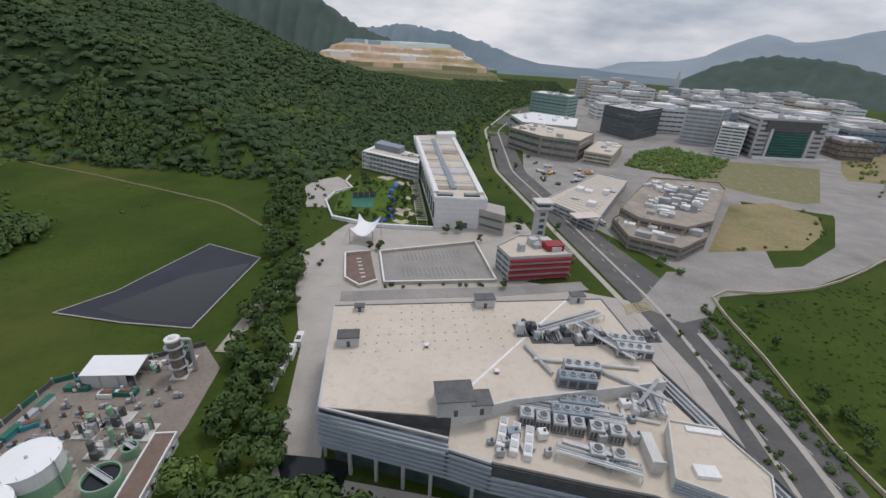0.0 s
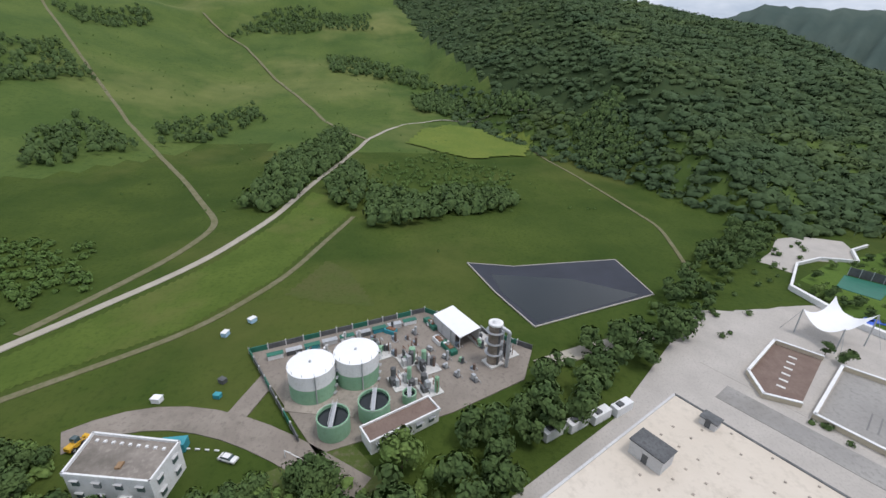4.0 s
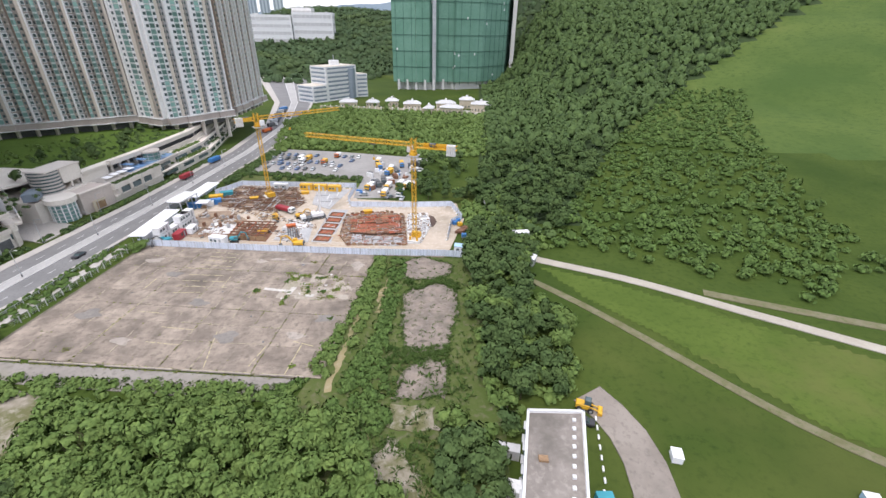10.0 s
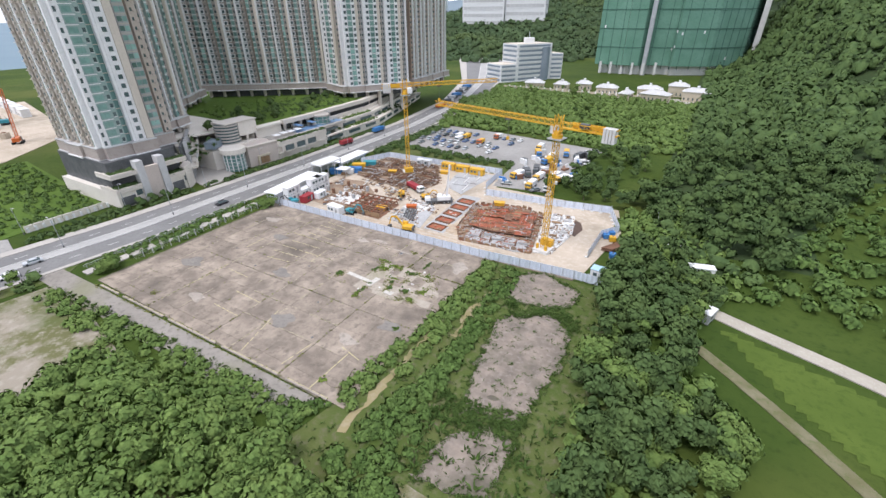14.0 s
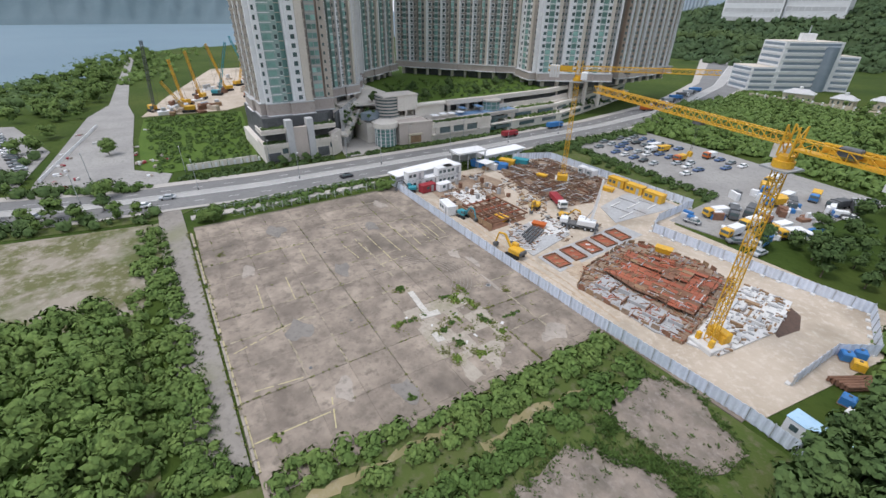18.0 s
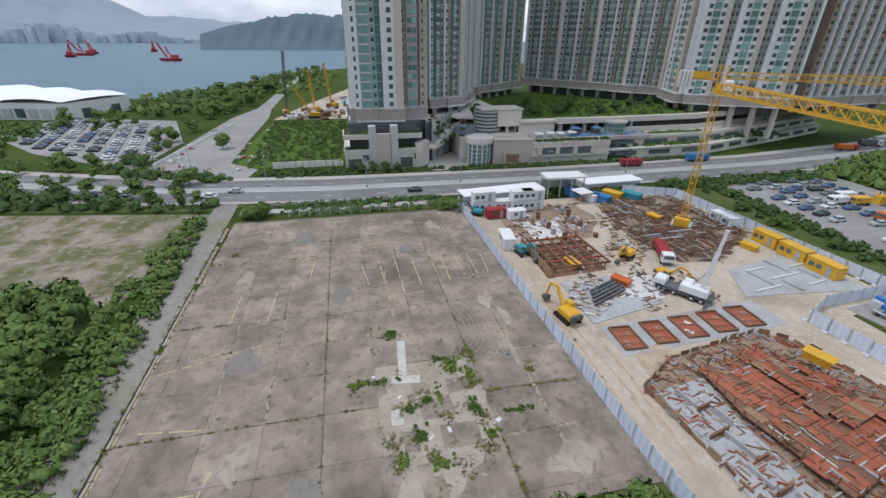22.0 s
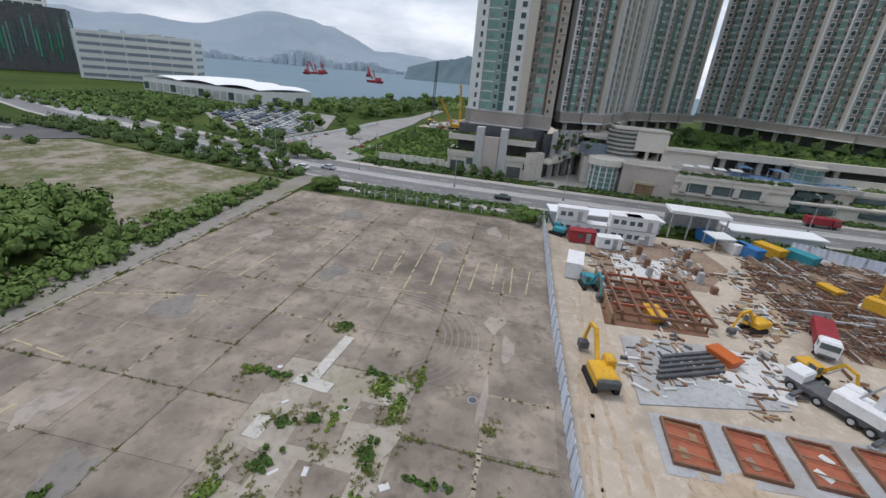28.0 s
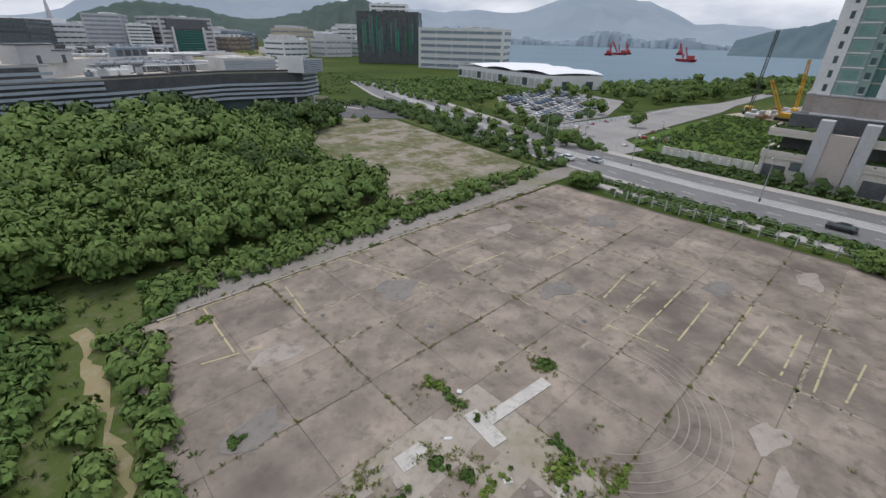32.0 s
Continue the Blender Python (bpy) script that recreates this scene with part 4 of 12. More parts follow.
def tree(x, y, kind, s=1.0, label="leafy broad-crowned tree", group="trees", name="tree", lift=1.6):
    """A tree of its own, or one of the many that stand too close to be told apart."""
    if TREE_RNG.uniform() > SHARE.get(group, 1.0):
        MASS.setdefault((group, label), []).append((x, y, kind, s, lift))
        return None
    z = float(land(x, y))
    t = thing(name, label, "tree", x, y, z - 0.1, RNG.uniform(0, 360), group)
    t.scale = (s * RNG.uniform(0.9, 1.1), s * RNG.uniform(0.9, 1.1), s)
    shared("trunk", TRUNK, t, 0, 0, 0)
    shared("crown", CROWN[kind], t, 0, 0, lift)
    return t


def tree_mass(group, label, rows):
    V, F, N, o = [], [], [], 0
    for x, y, kind, s, lift in rows:
        v, f, nn = CROWN_LOW[kind]
        a = TREE_RNG.uniform(0, 6.28)
        c, n = math.cos(a) * s, math.sin(a) * s
        V.append(np.stack([x + c * v[:, 0] - n * v[:, 1], y + n * v[:, 0] + c * v[:, 1], float(land(x, y)) + s * (lift + v[:, 2])], 1))
        N.append(np.stack([(c * nn[:, 0] - n * nn[:, 1]) / s, (n * nn[:, 0] + c * nn[:, 1]) / s, nn[:, 2]], 1))
        F += [[i + o for i in q] for q in f]
        o += len(v)
    me = bpy.data.meshes.new("tree_mass")
    me.from_pydata(np.concatenate(V).tolist(), [], F)
    soften(me, np.concatenate(N))
    me.materials.append(LEAF_A if group in ("thicket trees", "roadside trees", "valley trees") else LEAF_B)
    tagged(new("tree_mass", me), "close-grown crowns: " + label, "trees", kind="stuff")


# thicket north of the lane
_n = 0
for _x, _y in zip(*scatter([(-30, 46), (26, 47), (29, 78), (33, 108), (20, 122), (-40, 122), (-48, 96), (-42, 60)], 560, 21)):
    tree(_x, _y, int(RNG.integers(0, 4)) if RNG.uniform() < 0.85 else 5, RNG.uniform(0.75, 1.1) * float(np.interp(_y, (76, 90, 118), (1.0, 1.35, 1.75))), "leafy green tree in a dense thicket", "thicket trees")
# trees west of the pump house and along the foot of the wood
for _x, _y in zip(*scatter([(-54, -22), (-66, -40), (-76, -34), (-70, -14), (-78, 4), (-80, 24), (-74, 36), (-60, 42), (-55, 20)], 150, 22)):
    tree(_x, _y, int(RNG.integers(1, 5)), RNG.uniform(0.75, 1.1), "dark green tree beside the lawn", "lawn-edge trees")
for _x, _y in zip(*scatter([(-50, 46), (-63, 44), (-59, 68), (-66, 84), (-70, 96), (-58, 112), (-46, 100)], 110, 23)):
    tree(_x, _y, int(RNG.integers(0, 5)), RNG.uniform(0.75, 1.1), "green tree round the pump house", "pump house trees")
# belt between the tank works and the factory
for _x, _y in zip(*scatter([(-72, 118), (-52, 122), (-52, 130), (-72, 146), (-82, 160), (-98, 182), (-128, 222), (-170, 268), (-208, 318), (-222, 300), (-176, 244), (-150, 224), (-128, 196), (-104, 160), (-92, 142)], 700, 24)):
    if abs((_x + 88) * 0.78 + (_y - 140) * 0.62) < 0:
        continue
    tree(_x, _y, int(RNG.integers(1, 5)), RNG.uniform(1.0, 1.5), "dark green tree in a belt", "belt trees")
for _x, _y in zip(*scatter([(-70, 112), (-54, 121), (-20, 126), (16, 131), (18, 122), (-40, 118), (-58, 106)], 110, 34)):
    tree(_x, _y, int(RNG.integers(0, 4)), RNG.uniform(1.5, 2.0), "dark green tree in a belt", "belt trees")
for _x, _y in zip(*scatter([(14, 124), (34, 112), (60, 124), (68, 138), (58, 137)], 70, 36)):
    tree(_x, _y, int(RNG.integers(0, 4)), RNG.uniform(1.0, 1.45), "dark green tree in a belt", "belt trees")
# roadside trees by the side road and verge
for _x, _y in [(98, 54), (112, 78), (116, 84), (122, 90), (108, 84), (104, 90), (147, 55)] + list(zip(*scatter([(74, 46), (84, 44), (108, 118), (92, 124)], 46, 25))) + list(zip(*scatter([(132, 142), (205, 134), (232, 92), (240, 110), (210, 150), (150, 160)], 46, 26))) + list(zip(*scatter([(250, 72), (420, 76), (560, 60), (560, 48), (420, 56), (330, 50), (330, 140), (250, 130)], 90, 27))):
    tree(_x, _y, int(RNG.integers(1, 5)), RNG.uniform(0.6, 0.95), "roadside tree with a rounded crown", "roadside trees")
for _x, _y in [(66, 31), (67.5, 28), (64.5, 29), (62, -22), (63, -19)]:
    tree(_x, _y, 2, 0.62, "bushy tree at the corner of the lot", "corner bushes", lift=0.4)
for _x, _y, _s in [(102.2, 0.7, 0.8), (102.2, -3.6, 0.85), (102.2, -8, 0.8), (102.2, -11.6, 0.7), (104.4, 15.6, 0.5), (104.4, 10.6, 0.55), (105.6, 20.4, 0.5)]:
    tree(_x, _y, 4, _s, "dark clipped tree before the podium", "podium street trees", lift=0.6)
# estate and office greenery
for _x, _y in list(zip(*scatter([(-101, 300), (-124, 284), (-152, 281), (-173, 318), (-187, 362), (-142, 372), (-120, 334)], 90, 28))) + [(-52, 330), (-44, 326), (-42, 316), (-80, 292), (-74, 297), (-30, 246), (-18, 290), (-38, 292), (-101, 252), (-58, 290), (-106, 250)]:
    if -166 < _x < -138 and 298 < _y < 326:
        continue
    tree(_x, _y, int(RNG.integers(1, 4)), RNG.uniform(0.6, 0.95), "green garden tree beside the office block", "garden trees")
for _x, _y in list(zip(*scatter([(-8, 300), (-70, 400), (-140, 530), (-190, 700), (-176, 700), (-124, 540), (-56, 410), (6, 315)], 110, 29))) + list(zip(*scatter([(66, 286), (76, 240), (90, 200), (98, 190), (92, 240), (80, 285)], 30, 30))):
    tree(_x, _y, int(RNG.integers(1, 5)), RNG.uniform(0.55, 0.9), "tree on the road's planted strip", "median trees")
for _x, _y in zip(*scatter([(2, -106), (66, -108), (68, -100), (4, -98)], 26, 31)):
    tree(_x, _y, 5, RNG.uniform(0.5, 0.8), "low green bush beside the parking yard", "yard bushes", lift=0.3)
for _x, _y in zip(*scatter([(-18, -80), (-28, -150), (-48, -150), (-50, -78)], 60, 32)):
    tree(_x, _y, int(RNG.integers(1, 5)), RNG.uniform(0.7, 1.0), "tree between the yard and the wood", "yard trees")
for _x, _y in zip(*scatter([(100, -150), (74, -170), (74, -300), (40, -330), (-60, -300), (-40, -170), (20, -165)], 150, 33)):
    tree(_x, _y, int(RNG.integers(1, 6)), RNG.uniform(0.5, 0.95), "green tree on the overgrown valley floor", "valley trees")

for _poly, _n, _sd, _s0, _s1 in (([(122, 79), (255, 71), (390, 61), (390, 70), (255, 82), (124, 88)], 80, 201, 0.75, 1.15), ([(100, 72), (104, 90), (154, 167), (189, 195), (182, 161), (155, 142), (120, 98), (115, 74)], 80, 202, 0.75, 1.1),
                               ([(182, 112), (222, 104), (238, 128), (300, 270), (276, 272)], 90, 203, 0.75, 1.1), ([(222, 70), (258, 58), (468, 30), (610, 34), (550, 92), (343, 96), (225, 96)], 190, 204, 0.9, 1.5), ([(114, 20), (117, 7), (160, 4), (160, 7), (119, 10), (117, 30)], 12, 205, 0.4, 0.6)):
    for _x, _y in zip(*scatter(_poly, _n, _sd)):
        if 46 < _y < np.interp(_x, (112, 224, 256, 575), (75, 68, 60, 54)):
            continue
        MASS.setdefault(("roadside trees", "tree bank beside the side road"), []).append((_x, _y, int(RNG.integers(0, 5)), RNG.uniform(_s0, _s1), 1.0))
for _x, _y in zip(*scatter([(-54, -6), (-50, -24), (-56, -50), (-70, -32), (-66, -14)], 46, 206)):
    MASS.setdefault(("lawn-edge trees", "dark trees behind the site corner"), []).append((_x, _y, int(RNG.integers(2, 5)), RNG.uniform(0.8, 1.2), 1.4))
for (_g1, _lb), _rows1 in MASS.items():
    tree_mass(_g1, _lb, _rows1)
# woods on the hills, too many to count
_fx, _fy = scatter(HILLW, 24000, 5)
_k = (np.interp(_fy, FOOT_Y, FOOT_X) - _fx > 1) & ((_fx > -760) | (RNG.uniform(size=len(_fx)) < 0.45))
_fx, _fy = _fx[_k], _fy[_k]
_r = RNG.uniform(5.6, 9.6, len(_fx))
clumps("hill_wood", np.stack([_fx, _fy, land(_fx, _fy) + _r * 0.1], 1), _r, LEAF_C, "dense dark green wood over the hill", "wood", 0.44, 7, 1.7, 41)
_fx, _fy = scatter([(-212, 425), (-116, 440), (-190, 657), (-226, 905), (-208, 1010), (-160, 1300), (-320, 1900), (-700, 1700), (-470, 1300), (-330, 1000), (-240, 785), (-212, 600)], 3600, 7)
_r = RNG.uniform(4.0, 7.0, len(_fx))
clumps("foot_wood", np.stack([_fx, _fy, land(_fx, _fy) + _r * 0.5], 1), _r, LEAF_C, "dark wood between the hill and the road", "wood", 0.7, 12, 1.5, 46)
_fx, _fy = scatter(SOUTHW, 7200, 6)
_near = (_fy > -170) & (_fx > -180)
for _x, _y in zip(_fx[_near], _fy[_near]):
    if RNG.uniform() < 0.62:
        MASS.setdefault(("slope wood", "tall wood climbing the lower slope"), []).append((_x, _y, int(RNG.integers(0, 5)), RNG.uniform(0.9, 1.55), 1.6))
_fx, _fy = _fx[~_near], _fy[~_near]
_r = RNG.uniform(2.8, 5.4, len(_fx))
clumps("slope_wood", np.stack([_fx, _fy, land(_fx, _fy) + _r * 1.0], 1), _r, LEAF_B, "dense wood climbing the slope", "wood", 1.2, 13, 1.2, 42)
tree_mass("slope wood", "tall wood climbing the lower slope", MASS[("slope wood", "tall wood climbing the lower slope")])
_fx, _fy = scatter(VALLEYW, 5600, 16)
_r = RNG.uniform(5, 9, len(_fx))
clumps("valley_wood", np.stack([_fx, _fy, land(_fx, _fy) + _r * 0.4], 1), _r, LEAF_C, "dark wooded hills closing the valley", "wood", 0.8, 8, 1.8, 43)
# thick scrub between the wood and the meadow, and copses on the meadow
_fx, _fy = scatter([(-76, -42), (-103, -30), (-134, -21), (-155, -8), (-196, -33), (-211, -92), (-231, -182), (-264, -273), (-219, -285), (-156, -205), (-112, -114), (-85, -46)], 2600, 17)
_r = RNG.uniform(0.9, 2.6, len(_fx))
clumps("slope_scrub", np.stack([_fx, _fy, land(_fx, _fy) + _r * 0.6], 1), _r, LEAF_D, "bushy scrub on the grass slope", "scrub", 0.85, 44, 0.55, 44)


EARTH = [(-21.8, 40), (-21.7, 25), (-21.3, 17), (-21.9, 8), (-24.2, 8), (-24.0, 20), (-24.3, 31), (-24.2, 40)]


def hedge(name, poly, n, seed, r0, r1, mat, label, leaf=46, size=0.34):
    x, y = scatter(poly, n, seed)
    k = ~inside(EARTH, x, y)
    x, y = x[k], y[k]
    r = RNG.uniform(r0, r1, len(x))
    clumps(name, np.stack([x, y, land(x, y) + r * 0.55], 1), r, mat, label, "bushes", 0.85, leaf, size, seed)


def copse(poly, n, seed, r0=2.2, r1=4.6, mat=LEAF_B):
    x, y = scatter(poly, int(n * 1.9), seed)
    r = RNG.uniform(r0, r1, len(x))
    clumps("copse", np.stack([x, y, land(x, y) + r * 0.5 + RNG.uniform(0.3, 4.5, len(x))], 1), r, mat, "copse of dark trees on the meadow", "copse", 1.2, 24, 1.0, seed)


copse([(-474, 36), (-430, 62), (-356, 54), (-300, 44), (-247, 34), (-256, 12), (-302, 12), (-362, 4), (-410, 26)], 330, 51, 2.6, 5.2)
copse([(-356, 66), (-300, 56), (-262, 66), (-252, 82), (-300, 84), (-340, 78)], 90, 58, 2.4, 4.6)
copse([(-300, 84), (-262, 88), (-226, 92), (-224, 108), (-246, 149), (-258, 186), (-282, 184), (-290, 150), (-276, 112)], 200, 52, 2.4, 4.8)
hedge("slope_bushes", [(-352, 82), (-404, 136), (-340, 200), (-290, 182), (-300, 120), (-305, 92)], 420, 113, 0.9, 2.2, LEAF_D, "low bushy scrub behind the copse")
copse([(-300, -142), (-372, -186), (-436, -190), (-376, -104)], 120, 53)
copse([(-386, -98), (-455, -136), (-560, -74), (-513, -42)], 130, 54)
copse([(-396, -330), (-500, -410), (-610, -312), (-537, -232), (-455, -266)], 300, 55)
copse([(-835, -36), (-765, 61), (-718, 137), (-657, 151), (-662, 123), (-699, 78), (-732, -7)], 260, 48, 3, 6)
copse([(-912, -228), (-954, -160), (-980, 40), (-1090, 25), (-1118, -112), (-1076, -188)], 420, 49)
copse([(-761, -420), (-925, -371), (-876, -326), (-736, -354)], 160, 50)
copse([(-600, 114), (-638, 156), (-580, 183), (-536, 175), (-561, 121)], 150, 56, 3, 5.5)
copse([(-574, 191), (-533, 224), (-487, 259), (-473, 249), (-506, 215), (-553, 190)], 140, 57, 3, 5.5)
copse([(-420, 270), (-340, 262), (-330, 296), (-420, 310)], 130, 59)
_fx, _fy = scatter([(-150, -6), (-900, -500), (-900, 200), (-420, 250), (-150, 240)], 900, 60)
_k = RNG.uniform(size=len(_fx)) < np.where((_fx > -190) & (_fy > 136) & (_fy < 222), 0, np.where(_fx < -250, 0.8, 0.12))
_fx, _fy = _fx[_k], _fy[_k]
_r = RNG.uniform(0.5, 1.5, len(_fx))
clumps("meadow_shrubs", np.stack([_fx, _fy, land(_fx, _fy) + _r * 0.4], 1), _r, LEAF_D, "scattered low shrubs on the meadow", "shrubs", 0.8, 10, 0.5, 61)


def grass_over(name, poly, n, seed, r0, r1, mat, label):
    x, y = scatter(poly, n, seed)
    k = ~inside(EARTH, x, y)
    x, y = x[k], y[k]
    tufts(name, np.stack([x, y, land(x, y) + 0.02], 1), RNG.uniform(r0, r1, len(x)), mat, label, "weeds", seed)


hedge("hedge_row", [(-21, -23.5), (-25, -24), (-26, 20), (-22, 36), (-17, 30), (-20.4, 12)], 330, 71, 0.6, 1.5, LEAF_A, "row of green bushes along the lot's edge")
hedge("hedge_row", [(-27, -24), (-32, -22), (-33, 24), (-38, 44), (-31, 58), (-24, 44), (-29, 18)], 780, 72, 0.5, 1.3, LEAF_D, "rampant creeping bushes beside the slab strip")
hedge("lane_hedge", [(-16, 37.6), (20, 38.6), (66, 41.2), (66, 46), (28, 48), (-14, 46)], 260, 73, 0.6, 1.5, LEAF_A, "low bushes along the service lane")
hedge("verge_bushes", [(70, 42), (76, 40), (104, 122), (112, 160), (98, 164), (88, 122)], 520, 74, 1.1, 2.6, LEAF_B, "dense roadside bushes")
hedge("fence_bushes", [(64, -22), (72, -22), (72, 22), (66, 26)], 110, 75, 0.4, 1.0, LEAF_D, "weedy strip by the wire fence")
grass_over("slab_weeds", [(-34, 26), (-52, 24), (-56, 0), (-54, 50), (-52, 62), (-30, 64)], 330, 76, 0.44, 1.32, LEAF_D, "weeds round the broken slabs")
hedge("clearing_scrub", [(28, 46), (36, 112), (52, 152), (84, 124), (78, 118), (54, 138), (42, 108), (34, 78)], 180, 77, 0.4, 1.3, LEAF_D, "grassy scrub round the clearing")
hedge("road_hedge", [(103, 4), (106, 4), (106, 34), (103, 36)], 60, 79, 0.5, 0.9, LEAF_B, "clipped roadside hedge")
hedge("podium_hedge", [(98, -30), (101, -30), (101, -130), (98, -130)], 170, 80, 0.5, 1.1, LEAF_B, "planted hedge before the podium")
hedge("shore_scrub", [(236, 150), (236, 74), (330, 76), (400, 80), (560, 62), (580, 20), (640, -40), (330, 30), (330, 150)], 700, 81, 1.5, 3.4, LEAF_A, "shoreline scrub", 18, 0.55)
hedge("west_scrub", [(122, 140), (210, 138), (232, 240), (150, 250)], 560, 82, 1.2, 2.6, LEAF_D, "overgrown field by the warehouse", 18, 0.55)
hedge("field_edge", [(54, 251), (67, 221), (76, 203), (80, 187), (91, 150), (100, 152), (89, 190), (81, 210), (71.5, 243), (62.5, 268), (58, 285), (54, 270)], 420, 83, 0.9, 2.0, LEAF_B, "bushes along the field wall")

_fx, _fy = scatter([(-28, 47), (26, 48), (29, 78), (33, 108), (20, 124), (-40, 124), (-46, 96), (-40, 62)], 1200, 84)
_r = RNG.uniform(1.1, 2.3, len(_fx))
clumps("thicket_fill", np.stack([_fx, _fy, RNG.uniform(1.2, 4.4, len(_fx)) * np.where(_fy > 84, 1.35, 1.0)], 1), _r, LEAF_A, "leafy growth filling the thicket canopy", "bushes", 0.8, 34, 0.4, 84)
hedge("lawn_undergrowth", [(-54, -22), (-66, -40), (-76, -34), (-70, -14), (-78, 4), (-80, 24), (-74, 36), (-60, 42), (-55, 20)], 330, 85, 0.8, 1.9, LEAF_A, "undergrowth below the lawn-edge trees", 18, 0.55)
hedge("belt_undergrowth", [(-50, 46), (-61, 44), (-59, 68), (-66, 84), (-70, 96), (-58, 112), (-46, 100)], 300, 86, 0.7, 1.8, LEAF_A, "undergrowth round the pump house", 18, 0.55)

hedge("belt_bushes", [(-72, 118), (-52, 122), (-50, 131), (-72, 146), (-82, 160), (-98, 182), (-128, 222), (-170, 268), (-208, 318), (-222, 300), (-176, 244), (-150, 224), (-128, 196), (-104, 160), (-88, 140)], 700, 87, 1.0, 2.4, LEAF_B, "dark undergrowth in the tree belt", 18, 0.55)

hedge("factory_scrub", [(-60, 133), (-66, 126), (-58, 118), (-30, 122), (18, 130), (56, 139), (54, 136), (18, 122), (-30, 114), (-66, 110), (-72, 128), (-62, 136)], 330, 114, 1.2, 2.8, LEAF_A, "tall bushes round the dark pool")
hedge("factory_scrub", [(18, 122), (58, 137), (68, 142), (62, 126), (36, 112)], 260, 88, 1.6, 3.2, LEAF_A, "tall bushes along the factory wall")

hedge("valley_scrub", [(98, -236), (74, -160), (30, -160), (-26, -152), (-62, -160), (-62, -300), (40, -306), (92, -300)], 2600, 89, 1.0, 2.8, LEAF_A, "overgrown scrub over the valley floor", 16, 0.6)
hedge("corner_scrub", [(-47, -62), (-56, -44), (-58, -28), (-70, -30), (-84, -38), (-66, -90), (-50, -84)], 420, 90, 0.8, 2.2, LEAF_A, "dense bushes behind the site corner", 18, 0.55)
hedge("plot_weeds", [(114, 41), (118, 9), (203, 0), (206, 42)], 600, 92, 0.4, 1.1, LEAF_D, "rank grass over the plot")
grass_over("path_weeds", [(-58, -24), (-20, -25), (-17, 33), (-16, 44), (-34, 62), (-52, 66), (-56, 20)], 1540, 93, 0.17, 0.55, LEAF_D, "low weeds over the waste ground")
grass_over("lane_weeds", [(-16, 36.6), (20, 37.8), (64, 40.6), (66, 42.4), (-14, 40)], 704, 94, 0.22, 0.66, LEAF_D, "weeds along the lane's edge")
grass_over("kerb_weeds", [(-18, 34.2), (62, 35.1), (62, 35.9), (-18, 35)], 330, 95, 0.13, 0.39, WEED, "dry weeds along the kerb")
hedge("corner_edge", [(-18, 33), (-16, 44), (-10, 42), (-13, 36)], 70, 96, 0.3, 0.9, LEAF_D, "bushes over the end of the lane")
grass_over("clearing_grass", [(60, 44), (66, 84), (56, 140), (82, 122), (70, 42)], 1100, 97, 0.07, 0.22, WEED, "dry grass tufts over the clearing")

# planted strips along the road and the estate
hedge("road_planting", [(48, 294), (4, 350), (-70, 466), (-146, 662), (-176, 905), (-166, 905), (-134, 666), (-60, 472), (14, 356), (58, 302)], 620, 98, 1.2, 3.0, LEAF_B, "dark planted strip along the road", 18, 0.55)
hedge("road_planting", [(20, 262), (-30, 334), (-106, 453), (-186, 655), (-194, 652), (-114, 449), (-38, 330), (12, 262)], 420, 99, 1.2, 2.8, LEAF_B, "dark planted strip before the offices", 18, 0.55)
grass_over("field_grass", [(64, 280), (100, 312), (142, 352), (200, 330), (180, 260), (110, 200), (88, 216)], 1400, 101, 0.30, 0.90, LEAF_D, "rank growth over the green field")
hedge("plot_edge", [(66, 350), (119, 383), (142, 427), (150, 468), (124, 492), (122, 487), (145, 465), (138, 430), (114, 387)], 130, 102, 0.8, 2.0, LEAF_B, "bushes along the vacant plot")
hedge("estate_scrub", [(6, 553), (16, 625), (50, 690), (114, 655), (98, 590), (90, 556), (70, 534)], 900, 103, 1.8, 3.6, LEAF_A, "thick green scrub on the vacant plot", 18, 0.55)
hedge("estate_scrub", [(206, 470), (230, 460), (270, 700), (330, 950), (310, 950), (236, 690)], 300, 104, 1.6, 3.4, LEAF_A, "green strip along the estate road", 18, 0.55)
hedge("garden_bushes", [(-101, 300), (-124, 284), (-152, 281), (-165, 296), (-138, 300), (-136, 318), (-160, 330), (-172, 318), (-187, 362), (-142, 372), (-120, 334)], 150, 105, 0.7, 1.7, LEAF_A, "dark garden shrubs beside the office block")
hedge("drive_planting", [(-108, 214), (-120, 214), (-196, 302), (-204, 322), (-196, 326), (-178, 306), (-140, 256)], 160, 106, 0.8, 1.8, LEAF_B, "planted strip along the drive")
hedge("junction_trees", [(98, 58), (106, 46), (112, 74), (126, 77), (160, 76), (150, 84), (118, 84), (104, 72)], 150, 107, 1.2, 3.0, LEAF_B, "dark trees round the junction")
hedge("verge_growth", [(102, 40), (108, 58), (113, 74), (109, 76), (103, 60), (98, 46)], 120, 108, 0.6, 1.6, LEAF_D, "green verge at the junction")
hedge("shore_wood", [(240, 72), (330, 74), (480, 90), (560, 64), (690, 58), (680, 70), (560, 100), (330, 130), (250, 110)], 520, 109, 2.6, 5.0, LEAF_B, "dark wood along the side road", 18, 0.55)
hedge("site_corner_growth", [(66, -84), (72, -84), (72, -30), (68, -28), (67, -60)], 110, 110, 0.6, 1.5, LEAF_A, "green bushes between the site and the road")
